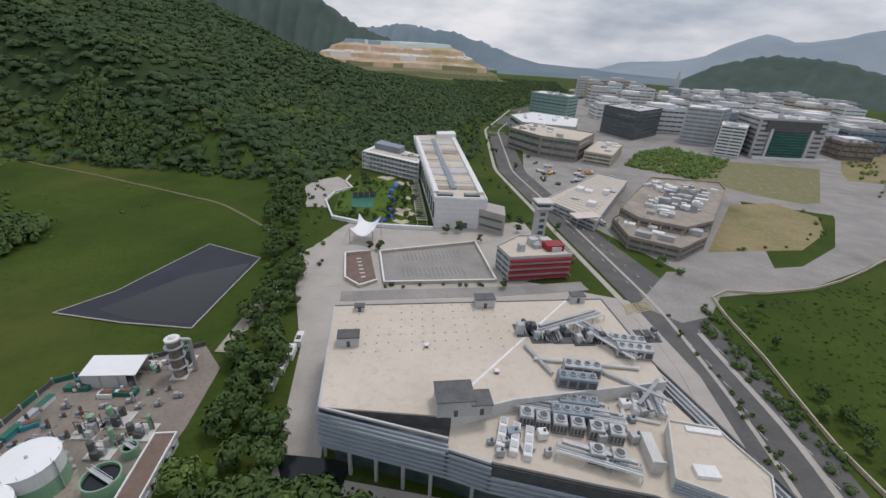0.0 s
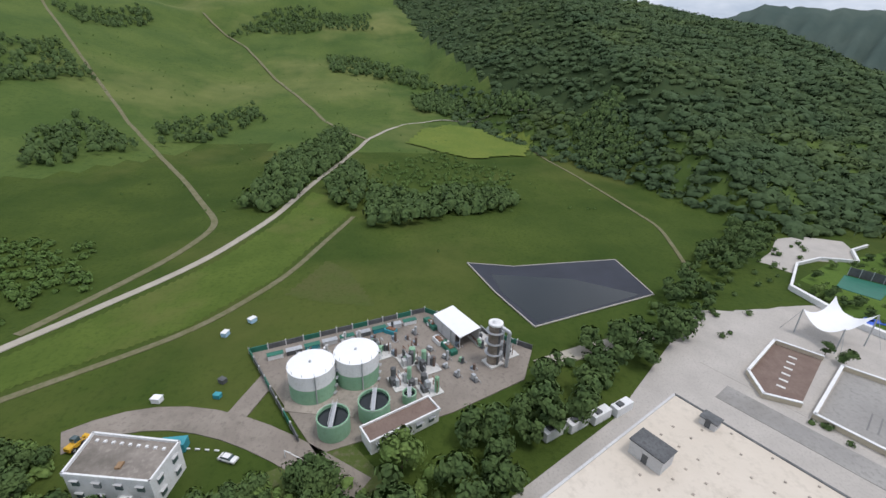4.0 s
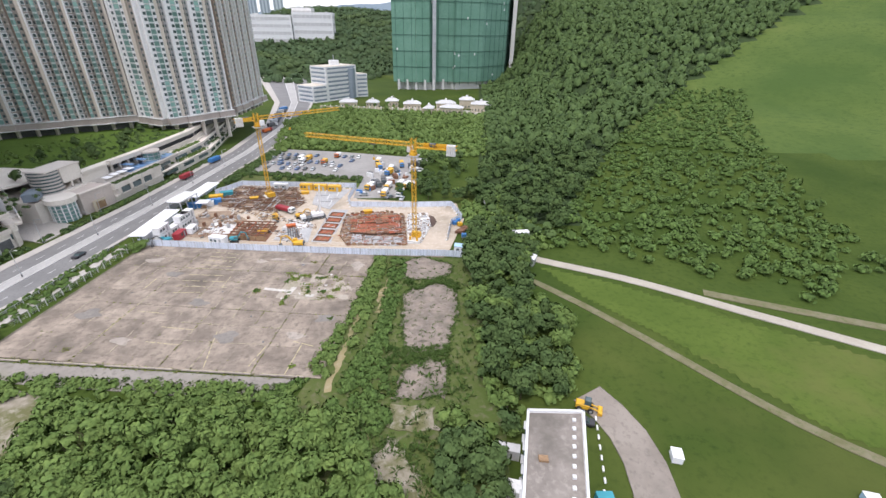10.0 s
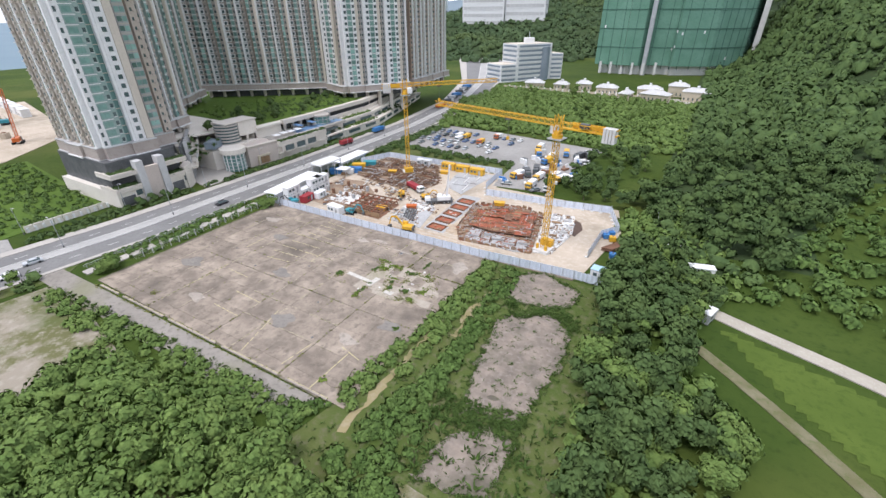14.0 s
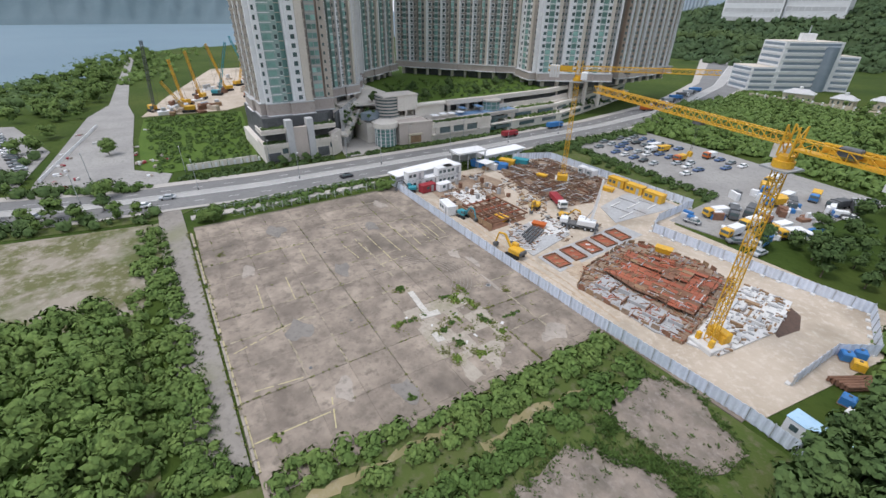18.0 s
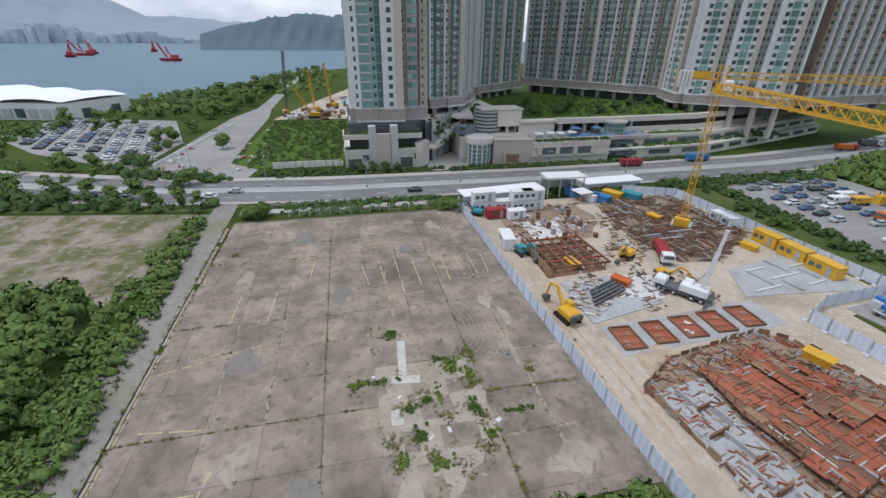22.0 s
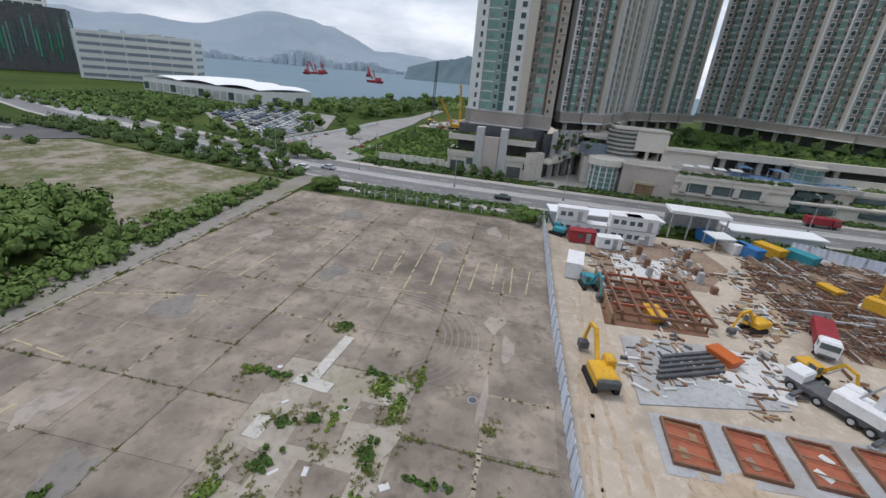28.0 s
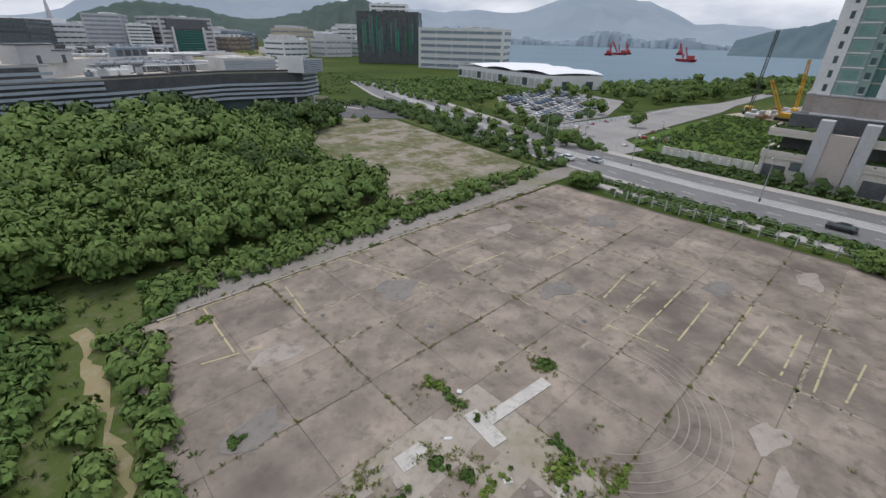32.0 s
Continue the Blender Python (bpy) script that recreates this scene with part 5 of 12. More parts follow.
hedge("slope_undergrowth", [(-66, -42), (-85, -46), (-112, -114), (-130, -160), (-62, -160), (-52, -90)], 420, 111, 1.6, 3.4, LEAF_B, "leafy undergrowth in the lower wood", 18, 0.55)
_fy = RNG.uniform(150, 820, 1500)
_fx = np.interp(_fy, FOOT_Y, FOOT_X) - RNG.uniform(2, 130, 1500)
_r = RNG.uniform(4.0, 7.0, 1500)
clumps("wood_fringe", np.stack([_fx, _fy, land(_fx, _fy) + _r * 0.2], 1), _r, LEAF_C, "dark trees along the foot of the hill", "wood", 0.6, 12, 1.4, 112)
# ---------------------------------------------------------------- factory
FAC = [(-44.3, 133.7), (-67.9, 171.1), (12.0, 220.5), (29.8, 190.3), (65.5, 147.4), (57.6, 142.4), (31.2, 148.3), (19.9, 145.4), (-2.7, 140.4), (-12.9, 139.4)]
ROOF_Z = 20.7
_hi = [(-44.3, 133.7), (-67.9, 171.1), (12.0, 220.5), (29.8, 190.3), (32.8, 183.0), (-2.9, 157.2), (-14.8, 145.4)]
factory = thing("factory", "huge flat-roofed factory with blue-grey louvred walls", "factory")
part("wall", MB().prism(FAC, 8.0, ROOF_Z - 4.0), DARKG, factory, "dark wall behind the louvres")
part("upper_wall", MB().prism(_hi, ROOF_Z - 4.0, ROOF_Z - 0.3), DARKG, factory)
_core = [(x * 0.96 - 0.5, 181 + (y - 181) * 0.94) for x, y in FAC]
# solid dark block painting the shade of the open undercroft
part("undercroft", MB().prism(_core, 0, 8.2), GLASS, factory, "dark block painted for the undercroft's shade")
part("roof", MB().prism(_hi, ROOF_Z - 0.3, ROOF_Z + 0.15), ROOFC, factory, "pale concrete roof deck")
_lo = [(-14.8, 145.4), (-2.9, 157.2), (32.8, 183.0), (65.5, 147.4), (57.6, 142.4), (31.2, 148.3), (19.9, 145.4), (-2.7, 140.4), (-12.9, 139.4)]
part("plant_deck", MB().prism(_lo, ROOF_Z - 4.02, ROOF_Z - 3.4), ROOFC, factory, "lower roof deck with plant")


def run(poly, i, j):
    (x0, y0), (x1, y1) = poly[i], poly[j]
    return (x0 + x1) / 2, (y0 + y1) / 2, math.hypot(x1 - x0, y1 - y0), math.degrees(math.atan2(y1 - y0, x1 - x0))


for _a in range(len(FAC)):
    _b = (_a + 1) % len(FAC)
    _cx, _cy, _ln, _dg = run(FAC, _a, _b)
    _nx, _ny = math.sin(radians(_dg)), -math.cos(radians(_dg))
    _front = _a in (0, 4, 5, 6, 7, 8, 9)
    _top = ROOF_Z - 3.6 if _a in (5, 6, 7, 8) else ROOF_Z - 0.3
    if _ln < 4:
        continue
    _deck = _a in (5, 6, 7)
    part("parapet", MB().rbox(_cx, _cy, _top, _ln, 0.5, 0.6, _dg), GREYW if _front and not _deck else DARKG, factory)
    for _k in range(4 if _deck else 9):
        _z = 8.4 + _k * 1.45
        if _z > _top - 0.9:
            continue
        _lv = MB().rbox(_cx - _nx * 0.45, _cy - _ny * 0.45, _z, _ln + 0.6, 0.5, 0.72, _dg)
        part("louvre", _lv, LOUV, factory)
    for _k in range(int(_ln // 7)):
        _t = (_k + 0.5) * 7 / _ln
        part("column", MB().rbox(FAC[_a][0] + (FAC[_b][0] - FAC[_a][0]) * _t, FAC[_a][1] + (FAC[_b][1] - FAC[_a][1]) * _t, 0, 0.8, 0.8, 8.2, _dg), GREYW, factory)
for _p, _q, _s in (((-14.8, 145.4), (-2.9, 157.2), 1.6), ((-2.9, 157.2), (32.8, 183.0), 1.6)):
    _cx, _cy, _ln, _dg = run([_p, _q], 0, 1)
    part("step_wall", MB().rbox(_cx, _cy, ROOF_Z - 4.0, _ln, 0.5, 4.8, _dg), NEWC, factory)
part("roof_gutter", MB().rbox(-6.8, 185, ROOF_Z + 0.15, 0.7, 58, 0.08, -15), WHITE, factory, "pale line along the roof")
for _x, _y, _w, _d, _h in ((-52.4, 157.2, 6, 4, 3), (-24.2, 195.9, 6.5, 4, 3.2), (4.1, 214.8, 5, 3, 2.6), (-59.4, 173.1, 3, 2.4, 1.6), (-15.7, 148.8, 9, 7, 4.5), (-9.8, 151.3, 5, 5, 3)):
    _b = thing("stair_block", "small grey rooftop stair block", "roof hut", _x, _y, ROOF_Z + 0.15, 32, "rooftop huts")
    part("body", MB().cbox(0, 0, 0, _w, _d, _h, 0.15), GREYW, _b)
    part("cap", MB().box(-_w / 2 - 0.2, -_d / 2 - 0.2, _h, _w / 2 + 0.2, _d / 2 + 0.2, _h + 0.25), DARKG, _b)
    part("door", MB().box(-0.5, -_d / 2 - 0.06, 0, 0.5, -_d / 2, 2.0), DARKG, _b)
for _x, _y in ((-31.6, 166.2), (-9.8, 165.2)):
    _b = thing("roof_vent", "small black roof vent", "roof vent", _x, _y, ROOF_Z + 0.15, 32, "roof vents")
    part("body", MB().cbox(0, 0, 0, 1.0, 1.0, 0.7, 0.1), DARKG, _b)
    part("cowl", MB().cbox(0, 0, 0.7, 1.4, 1.4, 0.35, 0.12), WHITE, _b)
# drain studs in rows over the deck
_st = MB()
for _u in range(16):
    for _v in range(7):
        if RNG.uniform() < 0.25:
            continue
        _x, _y = -52 + _u * 3.4 * 0.85 + _v * -1.8, 152 + _u * 3.4 * 0.53 + _v * 3.4
        if inside(_hi, np.array([_x]), np.array([_y]))[0]:
            _st.rbox(_x, _y, ROOF_Z + 0.15, 0.4, 0.4, 0.12, 32)
part("roof_stud", _st, SLAB, factory, kind="stuff")


def air_unit(x, y, z, w, d, h, deg, mat, label, group, fans=3):
    u = thing("air_handling_unit", label, "air unit", x, y, z, deg, group)
    part("casing", MB().cbox(0, 0, 0.3, w, d, h, 0.15), mat, u)
    part("base_frame", MB().box(-w / 2, -d / 2, 0, w / 2, d / 2, 0.3), DARKG, u)
    for k in range(fans):
        cx = (k - (fans - 1) / 2) * w / fans
        f = part("fan_cowl", MB().cyl(cx, 0, h + 0.3, min(d, w / fans) * 0.36, 0.4, 14), GALV, u)
        part("fan_grille", MB().cyl(cx, 0, h + 0.7, min(d, w / fans) * 0.28, 0.05, 14), DARKG, f)
    for k in range(4):
        part("louvre_panel", MB().box(-w / 2 + w * (k + 0.12) / 4, -d / 2 - 0.06, 0.6, -w / 2 + w * (k + 0.88) / 4, -d / 2, h * 0.85), DARKG, u)
    return u


for _x, _y in ((11.0, 176.1), (10.5, 170.6), (12.0, 166.2), (11.0, 161.7), (21.9, 195.0), (23.9, 191.4)):
    air_unit(_x, _y, ROOF_Z - 3.4 if _y < 170 else ROOF_Z + 0.15, 10, 3.6, 3.0, 18, GALV if _y > 172 else BLUEG, "long blue-grey rooftop air unit", "rooftop air units", 4)
for _x, _y in ((5.0, 156.3), (9.0, 157.2), (13.0, 158.3), (17.4, 159.2), (21.9, 160.2), (18.2, 152.3), (22.9, 153.3), (1.1, 155.8)):
    air_unit(_x, _y, ROOF_Z - 3.4, 3.4, 3.4, 3.0, 15, GALV, "square rooftop cooling unit with a round fan", "cooling units", 1)
for _x, _y in ((-2.9, 148.8), (0.3, 148.6), (3.5, 148.9), (25.8, 175.1), (28.8, 176.1), (31.9, 177.1)):
    _b = thing("duct_box", "long white rooftop duct housing", "duct housing", _x, _y, ROOF_Z - 3.4, 100, "duct housings")
    part("casing", MB().cbox(0, 0, 0, 9, 2.0, 1.8, 0.2), WHITE, _b)
    for _k in range(3):
        part("hatch", MB().box(-3.4 + _k * 2.8, -0.7, 1.8, -1.6 + _k * 2.8, 0.7, 1.95), GALV, _b)
for _x, _y, _n in ((-7.8, 188.0, 4), (-2.9, 187.0, 3), (3.0, 190.0, 4), (9.0, 192.0, 4), (13.0, 195.0, 3), (27.8, 203.9, 3)):
    _b = thing("cooling_plant", "cluster of dark grey rooftop plant and pipes", "roof plant", _x, _y, ROOF_Z + 0.15, 30, "roof plant clusters")
    part("skid", MB().box(-3.2, -3.2, 0, 3.2, 3.2, 0.35), DARKG, _b)
    for _k in range(_n):
        _u, _v = RNG.uniform(-2.2, 2.2, 2)
        part("vessel", MB().cbox(_u, _v, 0.35, RNG.uniform(1.2, 2.4), RNG.uniform(1.2, 2.4), RNG.uniform(1.6, 3.8), 0.2), GALV if _k % 2 else DARKG, _b)
    for _k in range(4):
        _u = RNG.uniform(-3, 3)
        part("pipe", MB().bar((_u, -3.2, 1.0 + _k * 0.3), (_u + 0.6, 3.2, 1.0 + _k * 0.3), 0.18, 8), GALV, _b)
for _k, ((_x0, _y0), (_x1, _y1)) in enumerate((((-5.9, 180.0), (4.1, 171.1)), ((-1.9, 175.1), (25.8, 185.0)), ((13.9, 179.1), (33.8, 175.1)), ((6.0, 165.2), (31.9, 170.2)), ((-7.8, 159.2), (19.9, 167.2)), ((24.2, 163.7), (22.0, 175.0)), ((30.5, 182.0), (26.0, 170.0)))):
    _b = thing("roof_duct", "pale rooftop duct on short legs", "duct", group="roof ducts")
    _z = ROOF_Z + (0.9 if _y0 > 172 else -3.0)
    part("duct", MB().bar((_x0, _y0, _z), (_x1, _y1, _z), 0.55, 6), NEWC if _k % 2 else GALV, _b)
    for _t in (0.1, 0.5, 0.9):
        part("leg", MB().bar((_x0 + (_x1 - _x0) * _t, _y0 + (_y1 - _y0) * _t, _z - 1.4), (_x0 + (_x1 - _x0) * _t, _y0 + (_y1 - _y0) * _t, _z), 0.12), DARKG, _b)
for _x, _y, _w, _d, _h in ((58.6, 150.3, 6, 7, 3.6), (29.6, 158.6, 2.6, 9, 3.0)):
    _b = thing("roof_room", "pale rendered rooftop plant room", "plant room", _x, _y, ROOF_Z - 3.4, 20, "plant rooms")
    part("body", MB().cbox(0, 0, 0, _w, _d, _h, 0.1), NEWC, _b)
    part("upstand", MB().box(-_w / 2, -_d / 2, _h, _w / 2, -_d / 2 + 0.3, _h + 0.8), NEWC, _b)
# stacked containers and stores beside the factory
for _k in range(4):
    _b = thing("storage_container", "white storage container with a rooftop unit", "container", -77.5 - _k * 0.2 + _k * -2.2, 150 + _k * 7, 0.05, 118, "yard containers")
    part("body", MB().cbox(0, 0, 0, 6.4, 2.5, 2.7, 0.06), WHITE, _b)
    part("roof_unit", MB().cbox(-1, 0, 2.7, 1.8, 1.5, 0.5, 0.1), DARKG, _b)
    part("door", MB().box(3.2, -1.0, 0.2, 3.26, 1.0, 2.4), GALV, _b)

# full-height corner block with its plain pale roof
_cb = [(33, 168.5), (43.6, 171.0), (53, 161.5), (52, 151.8), (34, 151.4)]
corner = thing("corner_block", "full-height factory corner with a plain pale roof", "plant block")
part("body", MB().prism(_cb[::-1], ROOF_Z - 3.38, ROOF_Z - 0.1), NEWC, corner)
part("roof", MB().prism([(43 + (x - 43) * 0.97, 161 + (y - 161) * 0.97) for x, y in _cb[::-1]], ROOF_Z - 0.1, ROOF_Z + 0.1), ROOFC, corner)
for _k in range(5):
    _cx, _cy, _ln, _dg = run(_cb, _k, (_k + 1) % 5)
    part("parapet", MB().rbox(_cx, _cy, ROOF_Z - 0.1, _ln, 0.35, 0.7, _dg), NEWC, corner)
    if _k == 3:
        for _j in range(4):
            part("louvre", MB().rbox(_cx, _cy - 0.25, ROOF_Z - 3.2 + _j * 0.8, _ln, 0.4, 0.42, _dg), LOUV, corner)
part("roof_hatch", MB().rbox(40, 156, ROOF_Z + 0.1, 5, 3, 0.9, 20), WHITE, corner)
part("white_strip", MB().rbox(40.5, 168.6, ROOF_Z + 0.1, 8, 1.6, 0.5, 16), WHITE, corner)
# louvred screen block at the end of the plant deck
scr = thing("louvred_block", "tall blue-grey louvred block on the deck end", "plant block", 59.5, 144.5, 0, 28)
part("core", MB().box(-5.5, -4, ROOF_Z - 4.0, 5.5, 4, ROOF_Z + 0.4), DARKG, scr)
for _k in range(7):
    part("louvre", MB().box(-5.8, -4.3, ROOF_Z - 3.9 + _k * 0.64, 5.8, 4.3, ROOF_Z - 3.5 + _k * 0.64), LOUV, scr)
part("back_wall", MB().box(-6.6, -4.2, ROOF_Z - 4.0, -5.9, 6, ROOF_Z + 1.4), WHITE, scr)


# pipe racks and crowded small plant on the roof
def pipe_rack(x0, y0, x1, y1, z, n=5):
    ln, dg = math.hypot(x1 - x0, y1 - y0), math.degrees(math.atan2(y1 - y0, x1 - x0))
    r = thing("pipe_rack", "grey steel rack of pipes and ducts on the roof", "pipe rack", x0, y0, z, dg, "roof pipe racks")
    for k in range(n):
        part("pipe", MB().bar((0, k * 0.55, 2.3), (ln, k * 0.55, 2.3), 0.14 + 0.05 * (k % 3), 8), (GALV, WHITE, GALV, BLUEG, GREYW)[k % 5], r)
    part("duct", MB().cbox(ln / 2, n * 0.55 + 0.6, 2.0, ln * 0.9, 1.0, 0.8, 0.05), GALV, r)
    for k in range(max(2, int(ln / 5)) + 1):
        x = ln * k / max(2, int(ln / 5))
        part("frame", MB().box(x - 0.1, -0.4, 0, x + 0.1, -0.2, 2.0).box(x - 0.1, n * 0.55 + 1.1, 0, x + 0.1, n * 0.55 + 1.3, 2.0).box(x - 0.1, -0.4, 1.9, x + 0.1, n * 0.55 + 1.3, 2.1), GREYW, r)


for _a in ((-4, 162, 20, 164.6, 0), (-6, 156, 24, 163.5, 0), (10, 148, 28, 150, 0), (33, 172, 29, 184, 0), (6, 196, 24, 186, 1), (-2, 186, 14, 206, 1)):
    pipe_rack(_a[0], _a[1], _a[2], _a[3], ROOF_Z + 0.15 if _a[4] else ROOF_Z - 3.4)
_g = np.random.default_rng(66)
_px, _py = scatter([(-8, 142), (2, 155), (30, 178), (31, 150), (19, 147), (-2, 142)], 90, 67)
_put = []
for _x, _y in zip(_px, _py):
    if any(math.hypot(_x - u, _y - v) < 2.6 for u, v in _put):
        continue
    _put.append((_x, _y))
    _w, _d, _h = _g.uniform(1.2, 3.4), _g.uniform(1.0, 2.2), _g.uniform(0.8, 2.4)
    _u = thing("roof_unit", "small grey machine unit on the factory roof", "roof unit", _x, _y, ROOF_Z - 3.4, _g.uniform(-4, 4) + 32, "roof units")
    part("casing", MB().cbox(0, 0, 0.25, _w, _d, _h, 0.06), (GALV, WHITE, GREYW, BLUEG)[int(_x * 3) % 4], _u)
    part("base", MB().box(-_w / 2 + 0.1, -_d / 2 + 0.1, 0, _w / 2 - 0.1, _d / 2 - 0.1, 0.25), DARKG, _u)
    part("vent", MB().cyl(_w * 0.2, 0, _h + 0.25, 0.35, 0.5, 10), DARKG, _u)
# ---------------------------------------------------------------- apartment towers
FLOOR_H = 2.92
FLOORS = 39
TAUPE = material("taupe_tile_wall", (0.313, 0.282, 0.255), (0.383, 0.345, 0.311), 0.1, (0.255, 0.229, 0.206), 1.5, 0.8, 0.06)
BROWNW = material("brown_tile_wall", (0.325, 0.246, 0.196), (0.392, 0.297, 0.235), 0.1, (0.258, 0.196, 0.157), 1.5, 0.8, 0.06)
TEALW = material("pale_teal_panel", (0.26, 0.36, 0.335), (0.32, 0.42, 0.395), 0.2, (0.21, 0.30, 0.28), 1.2, 0.5, 0.04)
TEALG = material("teal_bay_glass", (0.16, 0.29, 0.26), (0.24, 0.40, 0.36), 0.3, None, 3.0, 0.15, 0.0, spec=0.8, island=0.55)
RIBC = material("cream_rib_tile", (0.56, 0.51, 0.44), (0.62, 0.565, 0.49), 0.1, (0.49, 0.445, 0.385), 1.5, 0.8, 0.06)
BUFF = material("buff_tile_wall", (0.462, 0.413, 0.358), (0.528, 0.473, 0.413), 0.1, (0.396, 0.352, 0.308), 1.5, 0.8, 0.06)
GREYT = material("grey_tile_wall", (0.345, 0.356, 0.356), (0.414, 0.425, 0.425), 0.1, (0.287, 0.293, 0.299), 1.5, 0.8, 0.06)
STYLE = {"white": WHITE, "cream": RIBC, "beige": BUFF, "grey": GREYT, "taupe": TAUPE, "brown": BROWNW, "teal": TEALW, "glass": TEAL}
FACE_A = [("white", 1.9, 0.95, "side"), ("teal", 3.4, 0.3, "bay"), ("teal", 1.6, 0.1, "small"), ("glass", 1.6, -0.9, "slit"), ("white", 0.8, 0.5, ""), ("white", 3.0, 0.75, "square"), ("cream", 2.2, 1.15, "")]
FACE_S = [("taupe", 2.0, -0.3, "ledge"), ("grey", 4.0, 0.25, "pair"), ("brown", 0.9, -0.7, ""), ("beige", 2.8, 0.55, "ledge")]
FACE_N = [("beige", 2.8, 0.5, "ledge"), ("taupe", 1.6, -0.5, "small"), ("beige", 3.0, 0.3, "ledge"), ("teal", 2.4, 0.1, "bay"), ("white", 0.9, 0.8, "")]
FACE_B = [("white", 0.8, 1.4, ""), ("taupe", 2.0, 0.2, "square"), ("taupe", 1.5, -0.7, "small"), ("teal", 2.0, 0.3, "bay"), ("taupe", 1.5, 0.6, "small"), ("white", 0.7, 1.3, ""), ("grey", 1.9, 0.3, "square"),
          ("taupe", 2.0, -0.4, "ledge"), ("brown", 0.8, -0.9, ""), ("teal", 1.6, 0.4, "pair"), ("taupe", 1.8, 0.0, "small"), ("cream", 1.2, 1.0, "")]
FACE_C = [("white", 1.1, 1.2, ""), ("white", 2.4, 0.6, "square"), ("teal", 3.2, 0.35, "bay"), ("white", 2.2, 0.6, "square"), ("cream", 1.8, 1.0, ""), ("taupe", 1.8, -0.4, "small"), ("grey", 1.5, -0.5, "small"), ("white", 0.8, 1.1, "")]
FACE_D = [("brown", 3.0, 0.2, "small"), ("white", 0.8, 1.1, ""), ("teal", 1.8, 0.2, "bay"), ("brown", 2.4, -0.4, "ledge"), ("white", 0.7, 1.0, ""), ("taupe", 1.9, 0.3, "square")]
WINDOW = {"bay": MB().box(-1.3, -0.1, 0, 1.3, 0.1, 1.75).box(-0.04, -0.15, 0, 0.04, 0.1, 1.75).mesh("window", TEALG),
          "square": MB().box(-0.72, -0.1, 0, 0.72, 0.1, 1.5).mesh("window", GLASS)}


def facade(tower, x, y, deg, length, z0, floors, pattern, single=False):
    """One storeyed front: upright strips of differing depth, with windows, frames, slab edges and ledges on each floor."""
    a = radians(deg)
    ux, uy, nx, ny = math.cos(a), math.sin(a), math.sin(a), -math.cos(a)
    total = sum(p[1] for p in pattern)
    reps = max(1, round(length / total))
    k = length / (total * reps)
    s, zt = 0.0, z0 + floors * FLOOR_H
    for col, w, proud, what in pattern * reps:
        w *= k
        c = s + w / 2
        s += w
        part("pilaster", MB().rbox(x + ux * c + nx * proud / 2, y + uy * c + ny * proud / 2, z0, w - 0.02, 1.6 + proud, zt - z0, deg), STYLE[col], tower)
        if not what:
            continue
        ox, oy = x + ux * c + nx * (proud + 0.8), y + uy * c + ny * (proud + 0.8)
        glass, trim = MB(), MB()
        for f in range(floors):
            z = z0 + f * FLOOR_H
            if what in ("bay", "pair", "slit"):
                trim.rbox(ox, oy, z + 0.05, w * 0.97, 0.3, 0.26, deg)
            if what == "bay":
                if single:
                    shared("window", WINDOW["bay"], tower, ox, oy, z + 0.75, deg)
                else:
                    glass.rbox(ox, oy, z + 0.75, w * 0.78, 0.2, 1.75, deg)
            elif what == "pair":
                for q in (-0.23, 0.23):
                    glass.rbox(ox + ux * w * q, oy + uy * w * q, z + 0.85, w * 0.4, 0.2, 1.6, deg)
            elif what == "square":
                trim.rbox(ox, oy, z + 0.6, min(w * 0.92, 2.1), 0.24, 2.1, deg)
                if single:
                    shared("window", WINDOW["square"], tower, ox + nx * 0.08, oy + ny * 0.08, z + 0.85, deg)
                else:
                    glass.rbox(ox + nx * 0.08, oy + ny * 0.08, z + 0.85, min(w * 0.68, 1.5), 0.2, 1.5, deg)
            elif what == "small":
                glass.rbox(ox, oy, z + 0.9, w * 0.5, 0.16, 1.35, deg)
                trim.rbox(ox, oy, z + 0.7, w * 0.62, 0.4, 0.14, deg)
            elif what == "side":
                glass.rbox(ox - ux * w * 0.12, oy - uy * w * 0.12, z + 0.9, w * 0.34, 0.16, 1.5, deg)
            elif what == "ledge":
                glass.rbox(ox - ux * w * 0.16, oy - uy * w * 0.16, z + 1.0, w * 0.26, 0.16, 1.1, deg)
                trim.rbox(ox + nx * 0.3, oy + ny * 0.3, z + 0.5, w * 0.72, 0.7, 0.16, deg)
                trim.rbox(ox + nx * 0.25 + ux * w * 0.2, oy + ny * 0.25 + uy * w * 0.2, z + 0.66, 0.8, 0.4, 0.6, deg)
        if glass.v:
            part("window_column", glass, TEALG if what in ("bay", "pair") else GLASS, tower, kind="stuff")
        if trim.v:
            part("sill_column", trim, WHITE if col in ("white", "teal") or what == "square" else BUFF, tower, kind="stuff")


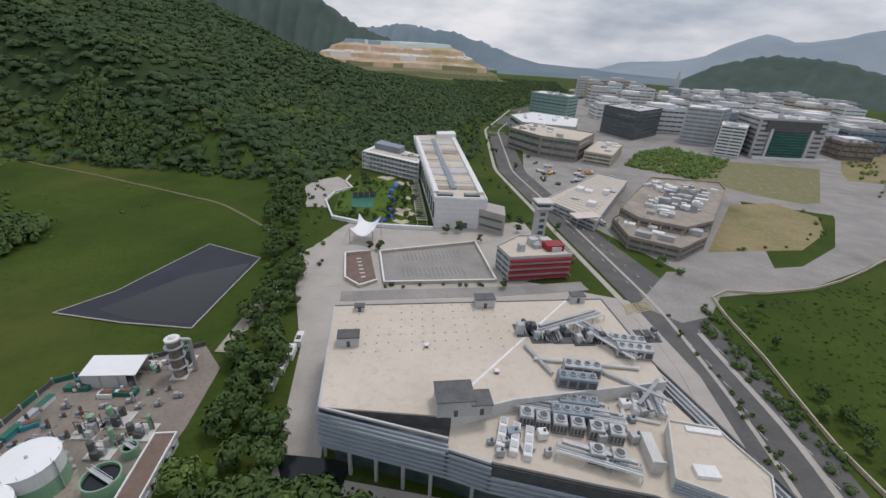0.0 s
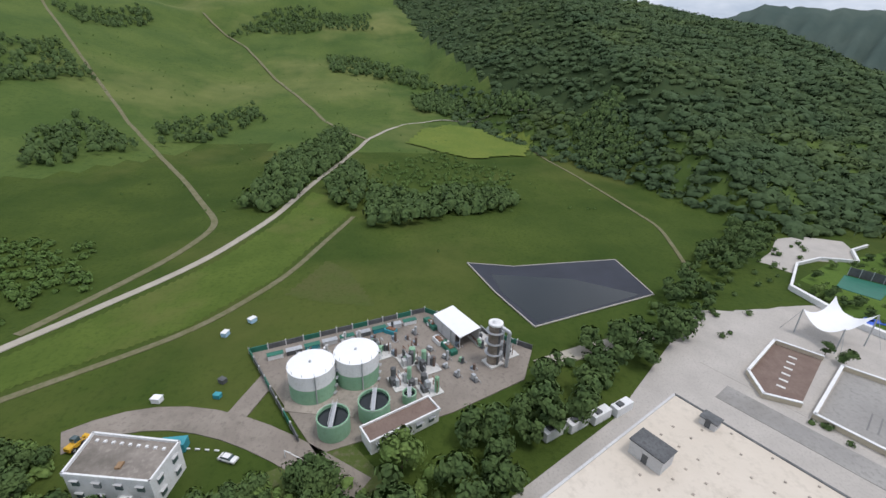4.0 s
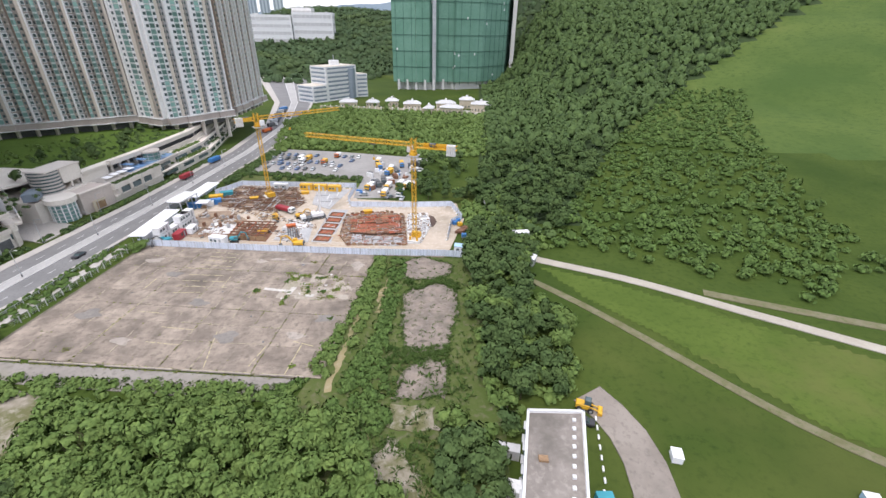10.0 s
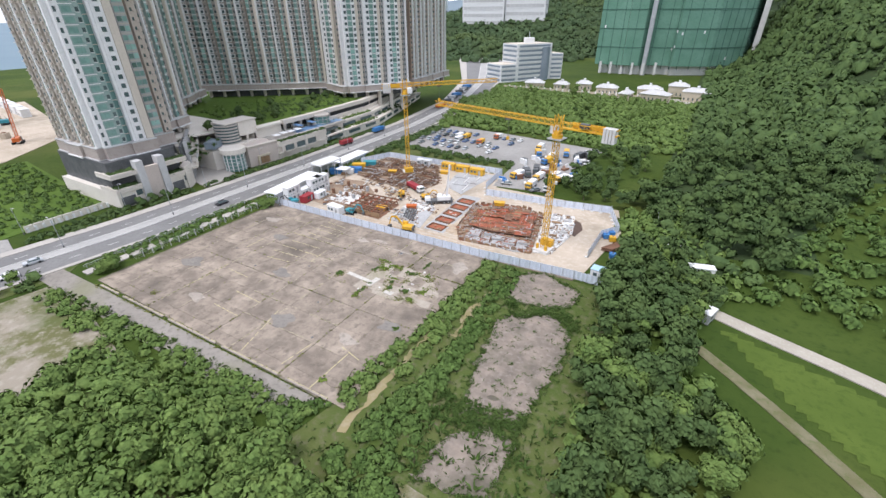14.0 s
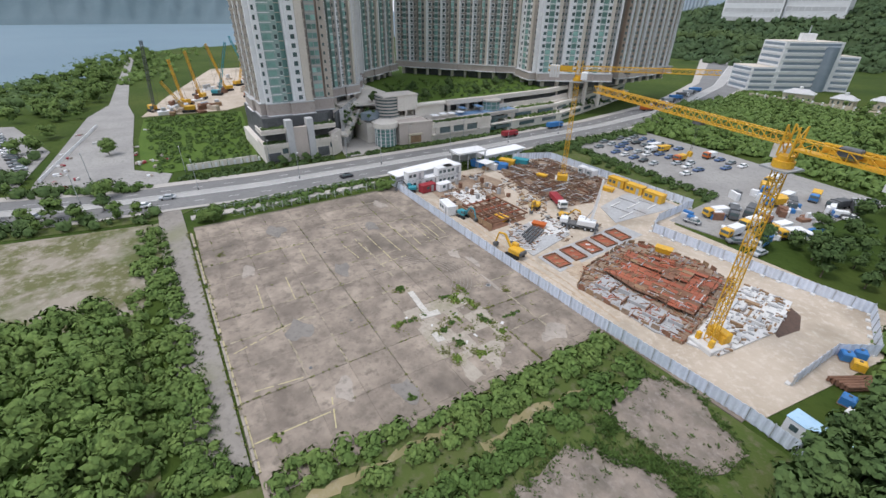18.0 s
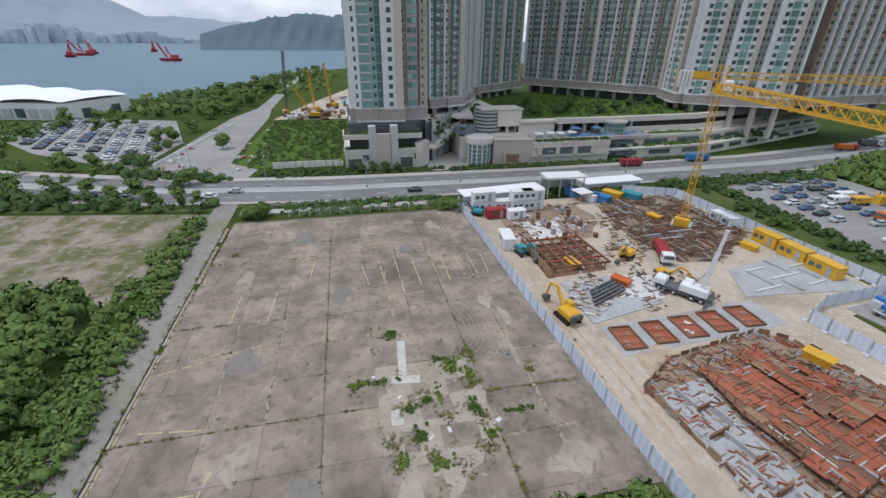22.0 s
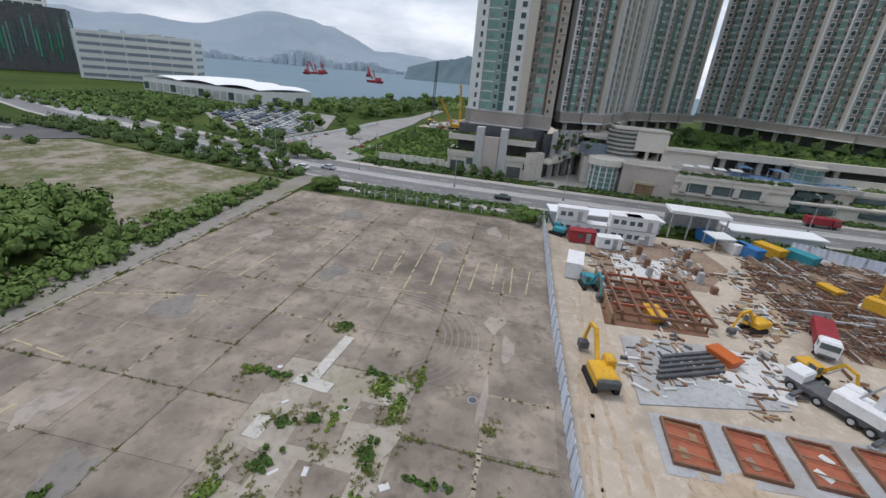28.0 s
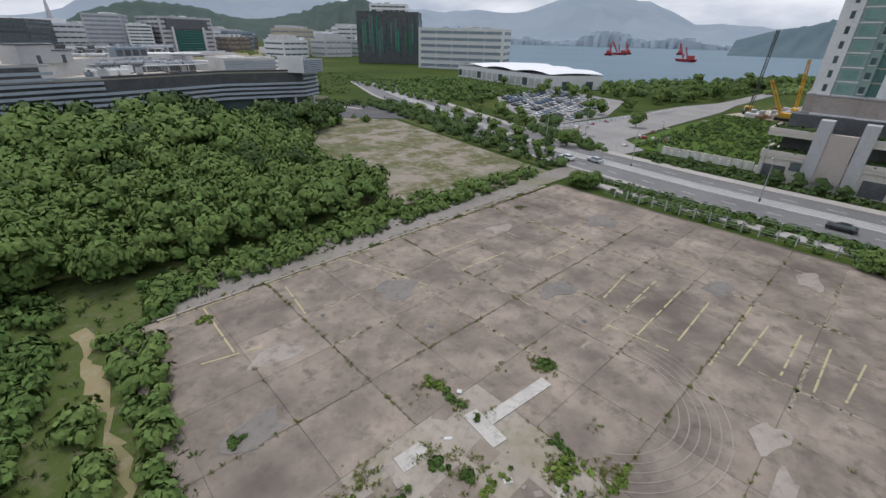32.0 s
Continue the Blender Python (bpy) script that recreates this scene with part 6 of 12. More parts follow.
def tower(poly, faces, z0, label, skirt=2.9, reach=2.2):
    """A tower over a plan; faces name the pattern of each side that has one. A stone skirt in stepped lengths hangs round its foot."""
    t = thing("apartment_tower", label, "apartment tower", group="apartment towers")
    n = len(poly)
    cx, cy = sum(p[0] for p in poly) / n, sum(p[1] for p in poly) / n
    zt = z0 + FLOORS * FLOOR_H
    part("core", MB().prism([(cx + (x - cx) * 0.99, cy + (y - cy) * 0.99) for x, y in poly], z0 - skirt, zt), TAUPE, t)
    part("roof", MB().prism(poly, zt, zt + 1.2), BEIGE, t)
    for i, pat in faces.items():
        (x0, y0), (x1, y1) = poly[i], poly[(i + 1) % n]
        ln, dg = math.hypot(x1 - x0, y1 - y0), math.degrees(math.atan2(y1 - y0, x1 - x0))
        facade(t, x0, y0, dg, ln, z0, FLOORS, pat, pat is FACE_A)
        nx, ny = math.sin(radians(dg)), -math.cos(radians(dg))
        m = max(1, round(ln / 10))
        for j in range(m):
            f, r = (j + 0.5) / m, reach + (0.9 if j % 2 else 0.0)
            px, py, w = x0 + (x1 - x0) * f + nx * r / 2, y0 + (y1 - y0) * f + ny * r / 2, ln / m + (0.4 if j % 2 else 0.0)
            part("skirt", MB().rbox(px, py, z0 - skirt, w, r + 1.0, skirt - 0.05, dg), MAUVE, t, "mauve-grey stone skirt below the flats")
            part("skirt_coping", MB().rbox(px + nx * 0.15, py + ny * 0.15, z0 - 0.05, w + 0.2, r + 1.1, 0.3, dg), GREYW, t)
            part("soffit", MB().rbox(px + nx * 0.35, py + ny * 0.35, z0 - skirt - 0.45, w, r + 1.3, 0.44, dg), WHITE if j % 2 or pat is FACE_A else GREYW, t)
    return t


T1P = [(116, 1), (116, -16), (118.5, -16), (118.5, -25), (146, -25), (146, 1)]
T2P = [(131, -27), (139, -42), (165, -54), (176, -36), (150, -24)]
T3P = [(167, -56), (174, -60), (199, -91), (220, -74), (190, -46)]
T4P = [(208, -99), (176, -124), (149, -146), (164, -168), (226, -122)]
T5P = [(147, -147), (127, -141), (107, -176), (128, -189)]
T6P = [(110, -184), (115, -239), (141, -237), (136, -182)]
tower(T1P, {0: FACE_A, 2: FACE_S, 5: FACE_N}, 19.2, "tall cream and white tower with teal bay windows", 3.9, 1.6)
tower(T2P, {0: FACE_B, 1: FACE_B}, 20.2, "tall taupe tower with white ribs")
tower(T3P, {0: FACE_B, 1: FACE_B}, 20.6, "tall taupe tower with dark recesses")
tower(T4P, {0: FACE_B, 1: FACE_B}, 21.4, "broad taupe apartment tower with pale ribs")
tower(T5P, {0: FACE_C, 1: FACE_C}, 20.8, "white and teal apartment tower on tall columns", 3.2, 2.6)
tower(T6P, {0: FACE_D}, 21.0, "long brown apartment tower with white ribs", 3.2)

# ---------------------------------------------------------------- podium
FRONT = [(107, -37), (105, -47), (103.5, -62), (102.5, -93), (105, -140), (120, -190), (134, -232)]


def setback(dx, i0=0):
    return [(x + dx, y) for x, y in FRONT[i0:]] + [(214, -232), (214, FRONT[i0][1])]


podium = thing("podium", "stepped stone podium with planted terraces and columns", "podium")
part("base", MB().prism(setback(7, 0), 0, 8.6), STONEG, podium)
part("terrace_wall", MB().prism([(103.5, -62), (102.5, -93), (112, -93), (112, -62)], 0, 7.4), STONEG, podium, "long stone terrace wall")
part("terrace_wall", MB().prism([(103.2, -104), (105, -140), (120, -190), (134, -232), (142, -232), (128, -190), (113, -140), (111, -104)], 0, 4.2), STONEG, podium)
part("terrace_wall", MB().prism([(106.5, -104), (108.5, -140), (123.5, -190), (137, -232), (145, -232), (131, -190), (116, -140), (114, -104)], 4.2, 7.6), BEIGE, podium)
part("upper_wall", MB().prism([(114, -59), (114, -75), (122, -75), (122, -59)], 8.6, 13.2), STONEG, podium, "plain stone wall")
# the second wall is dark to paint the shade behind the colonnade
part("upper_wall", MB().prism([(118, -75), (118, -140), (128, -190), (214, -190), (214, -75)], 8.6, 13.2), DARKG, podium, "dark wall painted for shade behind the columns")
part("garden_deck", MB().prism([(112.6, -60), (112.6, -100), (115, -140), (127, -188), (140, -232), (214, -232), (214, -30), (128, -30), (124, -44), (120, -60)], 13.2, 14.0), STONEG, podium, "broad pale deck over the terrace")
part("deck_paving", MB().prism([(116.5, -62), (116.5, -100), (119, -140), (131, -188), (214, -200), (214, -62)], 14.0, 14.06), LAWN, podium, "garden ground on the deck")
# a dark block below each tower paints the shade of its recess
for _p in (T2P, T3P, T4P, T5P, T6P):
    _c = (sum(p[0] for p in _p) / len(_p), sum(p[1] for p in _p) / len(_p))
    part("recess", MB().prism([(_c[0] + (x - _c[0]) * 0.9, _c[1] + (y - _c[1]) * 0.9) for x, y in _p], 13.9, 18.0), DARKG, podium, "dark block painted for shade under a tower")
    for (_x0, _y0), (_x1, _y1) in zip(_p[:3], _p[1:3]):
        _m = max(2, int(math.hypot(_x1 - _x0, _y1 - _y0) / 7))
        for _k in range(_m):
            _x, _y = _x0 + (_x1 - _x0) * (_k + 0.5) / _m, _y0 + (_y1 - _y0) * (_k + 0.5) / _m
            part("column", MB().rbox(_x, _y, 4.0 if _p is T5P else 14.0, 1.7 if _p is T5P else 1.2, 1.5, (17.2 if _p is T5P else 17.8) - (4.0 if _p is T5P else 14.0), _k * 0), BEIGE, podium)


def along(dx, step, make, i0=3, i1=6):
    """Repeats a member along the podium's front, set back by dx."""
    for i in range(i0, i1):
        (x0, y0), (x1, y1) = FRONT[i], FRONT[i + 1]
        ln = math.hypot(x1 - x0, y1 - y0)
        dg = math.degrees(math.atan2(y1 - y0, x1 - x0))
        n = max(1, int(ln / step))
        for j in range(n):
            t = (j + 0.5) / n
            make(x0 + dx + (x1 - x0) * t, y0 + (y1 - y0) * t, dg, ln / n)


# openings of the lower terrace, their shade painted as a dark band, between stout piers
part("opening_band", MB().box(102.3, -86, 3.3, 104.0, -64.5, 5.7), GLASS, podium, "dark band painted for the loggia's shade")
for _y in (-64.5, -71.6, -78.8, -86.0):
    part("pier", MB().box(101.9, _y - 0.8, 2.9, 103.8, _y + 0.8, 6.0), BEIGE, podium)
part("lintel", MB().box(102.0, -93, 6.0, 104.4, -62, 7.6), STONEG, podium)
part("sill", MB().box(101.9, -93, 2.5, 104.2, -62, 3.3), BEIGE, podium)
part("planter", MB().box(101.6, -92.5, 7.4, 103.6, -62.4, 8.2), STONEG, podium)
# colonnade under the deck
for _k in range(7):
    part("column", MB().box(114.2, -78.5 - _k * 5.2, 8.6, 115.4, -77.2 - _k * 5.2, 13.2), BEIGE, podium)
part("deck_edge", MB().prism([(111.8, -75), (111.8, -100), (114.2, -140), (126, -188), (128, -188), (116.2, -140), (113.8, -100), (113.8, -75)], 12.6, 14.6), BEIGE, podium, "thick pale edge of the deck")
along(0.1, 20, lambda x, y, dg, w: part("ledge", MB().rbox(x, y, 3.7, w, 1.5, 0.6, dg), BEIGE, podium))
along(3.4, 16, lambda x, y, dg, w: part("parapet", MB().rbox(x, y, 7.2, w, 0.7, 1.2, dg), STONEG, podium))
along(8.5, 18, lambda x, y, dg, w: part("wall_band", MB().rbox(x, y, 8.6, w, 0.8, 2.0, dg), BEIGE, podium))
# dark boxes on the walls paint the shade of slots
along(0.0, 13, lambda x, y, dg, w: part("opening", MB().rbox(x, y, 1.6, w * 0.6, 1.0, 1.5, dg), GLASS, podium, "dark box painted for a shaded slot in the terrace wall"))
along(3.3, 13, lambda x, y, dg, w: part("opening", MB().rbox(x, y, 5.2, w * 0.66, 0.9, 1.4, dg), GLASS, podium, "dark box painted for a shaded slot in the terrace wall"))
part("pool_deck", MB().prism([(104.4, -63), (104, -93), (105.5, -112), (114, -112), (114, -63)], 7.4, 8.7), PAVE, podium)
part("pool", MB().prism([(106.4, -78), (106.2, -94), (106.8, -111), (112, -111), (112.5, -78)], 8.7, 8.85), POOLB, podium, "blue swimming pool water")
for _k in range(4):
    part("pool_canopy", MB().rbox(107.6, -66 - _k * 4.4, 10.0 + 0.15 * (_k % 2), 3.0, 3.6, 0.18, 84), CANVAS, podium)
    for _d in (-1.4, 1.4):
        part("canopy_post", MB().cyl(107.6, -66 - _k * 4.4 + _d, 8.7, 0.09, 1.4, 6), GALV, podium)
for _k in range(3):
    part("pool_canopy", MB().rbox(110, -82 - _k * 9, 11.2, 3.0, 5.6, 0.15, 84), POOLB, podium)
    for _d in (-2.2, 2.2):
        part("canopy_post", MB().cyl(110, -82 - _k * 9 + _d, 8.7, 0.09, 2.5, 6), GALV, podium)
# planting on the terraces and the deck
for _x0, _x1, _y0, _y1, _z, _n, _r0, _r1, _sd in ((101.8, 103.4, -92, -62.6, 8.3, 90, 0.3, 0.7, 91), (104.5, 108, -140, -104, 4.4, 90, 0.4, 0.8, 92), (118, 150, -140, -64, 14.2, 170, 0.4, 1.1, 93), (122, 172, -128, -66, 14.2, 70, 0.5, 1.4, 94),
                                                   (108.5, 112, -140, -105, 7.9, 80, 0.4, 0.9, 96), (110, 124, -186, -140, 4.6, 90, 0.5, 1.1, 97), (98.4, 100.6, -92, -36, 0.2, 120, 0.4, 0.8, 98)):
    _g = np.random.default_rng(_sd)
    _r = _g.uniform(_r0, _r1, _n)
    clumps("terrace_planting", np.stack([_g.uniform(_x0, _x1, _n), _g.uniform(_y0, _y1, _n), _z + _r * 0.4], 1), _r, LEAF_B if _sd % 2 else LEAF_A, "green shrubs planted along a podium terrace", "planting", 0.85, 26, 0.35, _sd)

# entrance volumes in front of the podium
drum = thing("glazed_drum", "round glazed stair drum with a stone top", "stair drum", 109, -43, 0, 0)
part("glass_wall", MB().cyl(0, 0, 0, 4.3, 7.6, 24), TEAL, drum)
part("cap", MB().cyl(0, 0, 7.6, 5.3, 1.9, 24), STONEG, drum)
for _k in range(14):
    _a = _k * math.pi / 7
    part("mullion", MB().rbox(4.35 * math.cos(_a), 4.35 * math.sin(_a), 0, 0.3, 0.35, 7.6, math.degrees(_a)), WHITE, drum)
for _k in range(5):
    part("transom", MB().cyl(0, 0, 1.0 + _k * 1.5, 4.42, 0.24, 24), GREYW, drum)
club = thing("clubhouse_box", "grey box volume with banded round end", "clubhouse", 0, 0, 0, 0)
part("base", MB().prism([(112, -42), (112, -60), (124, -60), (124, -42)], 8.6, 9.4), STONEG, club)
part("box", MB().cbox(117.5, -56, 12.0, 8.5, 9.4, 6.0, 0.3), STONEG, club)
part("roof", MB().box(112.9, -61, 18.0, 122, -44.5, 18.5), BEIGE, club)
part("drum", MB().cyl(118, -48.6, 9, 5.0, 9.0, 24), GLASS, club)
for _k in range(7):
    part("band", MB().cyl(118, -48.6, 9.2 + _k * 1.3, 5.3, 0.62, 24), PAVE, club)
for _y in (-60, -56):
    part("leg", MB().box(114, _y, 9, 114.9, _y + 0.9, 12.0), BEIGE, club)
wall1 = thing("podium_wing", "pinkish stone wing with an arched doorway", "podium wing", 0, 0, 0)
part("wall", MB().prism([(105, -47.5), (103.2, -62), (113, -62), (113, -47.5)], 0, 8.7), PINKB, wall1)
part("coping", MB().prism([(104.6, -47.3), (102.8, -62), (104.4, -62), (106, -47.3)], 8.7, 9.2), BEIGE, wall1)
part("door_panel", MB().rbox(104.2, -54.6, 0.6, 5.0, 0.6, 3.0, 83), TIMBER, wall1, "warm wooden entrance doors")
part("door_arch", MB().rbox(104.0, -54.6, 3.6, 5.8, 0.9, 0.8, 83), CREAM, wall1)
for _k in range(2):
    part("pier", MB().rbox(103.9 - 0.7 * (_k - 0.5), -54.6 + (_k - 0.5) * 6.4, 0, 0.8, 1.0, 4.4, 83), CREAM, wall1)
lift = thing("glass_lift", "teal glass lift tower at the podium", "lift tower", 110.5, -99, 0, 0)
part("shaft", MB().cyl(0, 0, 0, 4.0, 12.8, 20), TEAL, lift)
part("cap", MB().cyl(0, 0, 12.8, 4.5, 0.7, 20), PAVE, lift)
for _k in range(6):
    part("ring", MB().cyl(0, 0, 1.6 + _k * 1.9, 4.1, 0.25, 20), GALV, lift)
for _k in range(10):
    part("mullion", MB().rbox(4.02 * math.cos(_k * 0.628), 4.02 * math.sin(_k * 0.628), 0, 0.2, 0.22, 12.8, _k * 36), GALV, lift)
# base of the first tower
base1 = thing("entrance_block", "stone entrance block with planted balcony terraces", "entrance block")
part("ground_wall", MB().prism([(106, 6), (106, -18.5), (112, -24), (146, -25), (146, 6)], 0, 5.4), STONEG, base1)
# dark inner block paints the shaded void behind the balcony terraces
part("inner_wall", MB().prism([(111.5, 4), (111.5, -20), (118, -24.5), (146, -24.5), (146, 4)], 5.4, 15.0), DARKG, base1)
for _z, _o in ((5.4, 0.0), (10.4, 0.6)):
    for _y0, _y1 in ((-2.6, 6.2), (-21.0, -12.4)):
        part("terrace_slab", MB().box(105.5 + _o, _y0, _z, 116, _y1, _z + 0.7), STONEG, base1)
        part("terrace_parapet", MB().box(105.3 + _o, _y0, _z + 0.7, 105.9 + _o, _y1, _z + 1.7), BEIGE, base1)
        part("side_parapet", MB().box(105.9 + _o, _y1 - 0.5 if _y1 > 0 else _y0, _z + 0.7, 116, _y1 if _y1 > 0 else _y0 + 0.5, _z + 1.7), BEIGE, base1)
part("stone_panel", MB().box(105.4, -9.8, 1.5, 107.0, -4.9, 12.2), PINKB, base1, "tall pink stone panel")
for _y in (-12.4, -4.9):
    part("column", MB().box(105.0, _y, 0, 108.2, _y + 2.4, 14.9), GREYW, base1)
for _y0, _y1 in ((0.5, 5.2), (-17.5, -13.2)):
    part("garage_opening", MB().box(105.85, _y0, 0.3, 106.2, _y1, 3.8), DARKG, base1, "flat dark panel at the garage opening")
    part("louvre", MB().box(105.75, _y0 - 2.6, 3.2, 106.1, _y0 - 0.6, 5.0), GLASS, base1)
_o = [(105.0, -18.6)] + [(105.4 + 5.0 * (_k / 8) ** 1.6, -19.2 - 5.2 * _k / 8) for _k in range(9)] + [(113, -23.4), (108, -18.6)]
part("curved_pier", MB().prism(_o, 0, 8.4), BEIGE, base1, "curved stone pier")
# ramps curling under the towers
ramp1 = thing("ramp_structure", "curved concrete ramps and slabs beside the tower base", "ramp")
for _k in range(6):
    part("ramp_slab", MB().rbox(114 + _k * 3.6, -26.5 - _k * 2.7, 5.4 + _k * 1.0, 7.4, 5.4, 0.9, -37, 0.08), STONEG, ramp1)
    part("ramp_parapet", MB().rbox(112.4 + _k * 3.5, -28.6 - _k * 2.6, 6.0 + _k * 1.0, 5.2, 0.5, 1.7, -37, 0.1), GREYW if _k % 2 else STONEG, ramp1)
    part("ramp_column", MB().rbox(115 + _k * 3.8, -27 - _k * 2.6, 0, 1.3, 1.3, 15.0, -37), GREYW, ramp1)
    part("upper_slab", MB().rbox(121 + _k * 3.4, -27.5 - _k * 2.4, 12.2, 5.5, 6.0, 0.8, -37), STONEG, ramp1)
# dark sheet painting the shade of the void behind the ramps
part("back_wall", MB().rbox(127, -34, 0, 34, 1.0, 14.0, -37), DARKG, ramp1, "dark wall painted for shade behind the ramps")
part("drive", MB().prism([(100, -22), (100, -37), (118, -42), (126, -36), (112, -24)], -0.1, 0.22), PAVE, ramp1, "curved paved drive")
part("bridge", MB().rbox(116.5, -40, 9.4, 8, 4.2, 3.0, -60), BLUEG, ramp1, "glazed link bridge")
_g = np.random.default_rng(95)
_p = np.stack([_g.uniform(106.0, 109, 190), np.where(_g.uniform(size=190) < 0.5, _g.uniform(-20.5, -13, 190), _g.uniform(-2, 5.6, 190)), np.where(_g.uniform(size=190) < 0.5, 6.9, 11.9)], 1)
_p[:, 0] += np.where(_p[:, 2] > 8, 0.6, 0)
clumps("balcony_planting", _p, _g.uniform(0.4, 0.9, 190), LEAF_B, "shrubs on the tower base terraces", "planting", 0.85, 30, 0.3, 95)
clumps("ramp_planting", np.stack([_g.uniform(112, 130, 60), _g.uniform(-40, -27, 60), _g.uniform(6.5, 14, 60)], 1), _g.uniform(0.5, 1.2, 60), LEAF_B, "shrubs hanging over the ramps", "planting", 0.85, 30, 0.3, 99)
# small trees on the podium deck
for _x, _y in ((128, -46), (124, -63), (122, -70), (128, -84), (124, -100), (132, -112), (140, -124), (122, -80), (136, -92), (150, -100), (146, -76), (140, -134)):
    _t = thing("tree", "round-crowned tree on the podium garden", "tree", _x, _y, 14.0, _x * 37, "podium garden trees")
    shared("trunk", TRUNK, _t, 0, 0, 0)
    shared("crown", CROWN[4], _t, 0, 0, 0.6)
# ---------------------------------------------------------------- hoarding and site
_v = []
for _z in (0.15, 2.6):
    for _k in range(13):
        _v.append((-1.46 + _k * 2.92 / 12, 0.07 if _k % 4 in (1, 2) else -0.07, _z))
PANEL = MB().add(_v + [(x, y + 0.03, z) for x, y, z in _v], [(k, k + 1, 13 + k + 1, 13 + k) for k in range(12)] + [(26 + 13 + k, 26 + 13 + k + 1, 26 + k + 1, 26 + k) for k in range(12)]
                 + [(13 + k, 13 + k + 1, 39 + k + 1, 39 + k) for k in range(12)]).mesh("panel", HOARD)
POSTM = MB().box(-0.06, -0.12, 0, 0.06, 0.12, 2.75).mesh("post", GALV)
FOOTM = MB().cbox(0, 0, 0, 0.9, 0.7, 0.35, 0.08).mesh("footing", NEWC)


def fence_run(name, label, path, foot=True):
    f = thing(name, label, "hoarding", group="site hoardings")
    for (x0, y0), (x1, y1) in zip(path[:-1], path[1:]):
        ln = math.hypot(x1 - x0, y1 - y0)
        n = max(1, round(ln / 2.95))
        dg = math.degrees(math.atan2(y1 - y0, x1 - x0))
        for k in range(n):
            t = (k + 0.5) / n
            p = shared("panel", PANEL, f, x0 + (x1 - x0) * t, y0 + (y1 - y0) * t, 0, dg)
            p.scale = (ln / n / 2.95, 1, 1)
            shared("post", POSTM, f, x0 + (x1 - x0) * k / n, y0 + (y1 - y0) * k / n, 0, dg)
            if foot:
                shared("footing", FOOTM, f, x0 + (x1 - x0) * k / n - 0.5 * math.sin(radians(dg)), y0 + (y1 - y0) * k / n + 0.5 * math.cos(radians(dg)), 0, dg)
    return f


fence_run("site_hoarding", "pale blue sheet-metal hoarding along the lot", [(65, -24), (20, -24.3), (-18, -25.2), (-44, -27), (-57, -26.5)])
fence_run("site_hoarding", "pale blue hoarding round the site's corner", [(-44.5, -40), (-45, -54), (-49, -60), (-44, -74), (-26, -71), (0, -68.5), (3, -75)])
fence_run("site_hoarding", "pale hoarding beside the parking yard", [(3, -75), (4, -93), (60, -90), (66, -76)])


def lattice(mb, a, b, w, step, t=0.09, tri=False):
    """Braced box or triangular girder from a to b."""
    a, b = Vector(a), Vector(b)
    q = (b - a).to_track_quat("Z", "Y").to_matrix()
    ln = (b - a).length
    cs = [(-w, -w), (w, -w), (w, w), (-w, w)]
    n = max(1, int(ln / step))
    cs = [q @ Vector((u, v, 0)) for u, v in cs]
    for c in cs:
        mb.bar(a + c, b + c, t)
    for k in range(n):
        p, r = a + (b - a) * (k / n), a + (b - a) * ((k + 1) / n)
        for i in range(4):
            c, d = cs[i], cs[(i + 1) % 4]
            mb.bar(p + c, r + d, t * 0.6)
            mb.bar(p + c, p + d, t * 0.6)
    return mb


MAST = lattice(MB(), (0, 0, 0), (0, 0, 6), 0.85, 2.0, 0.13).mesh("mast_section", YELLOW)


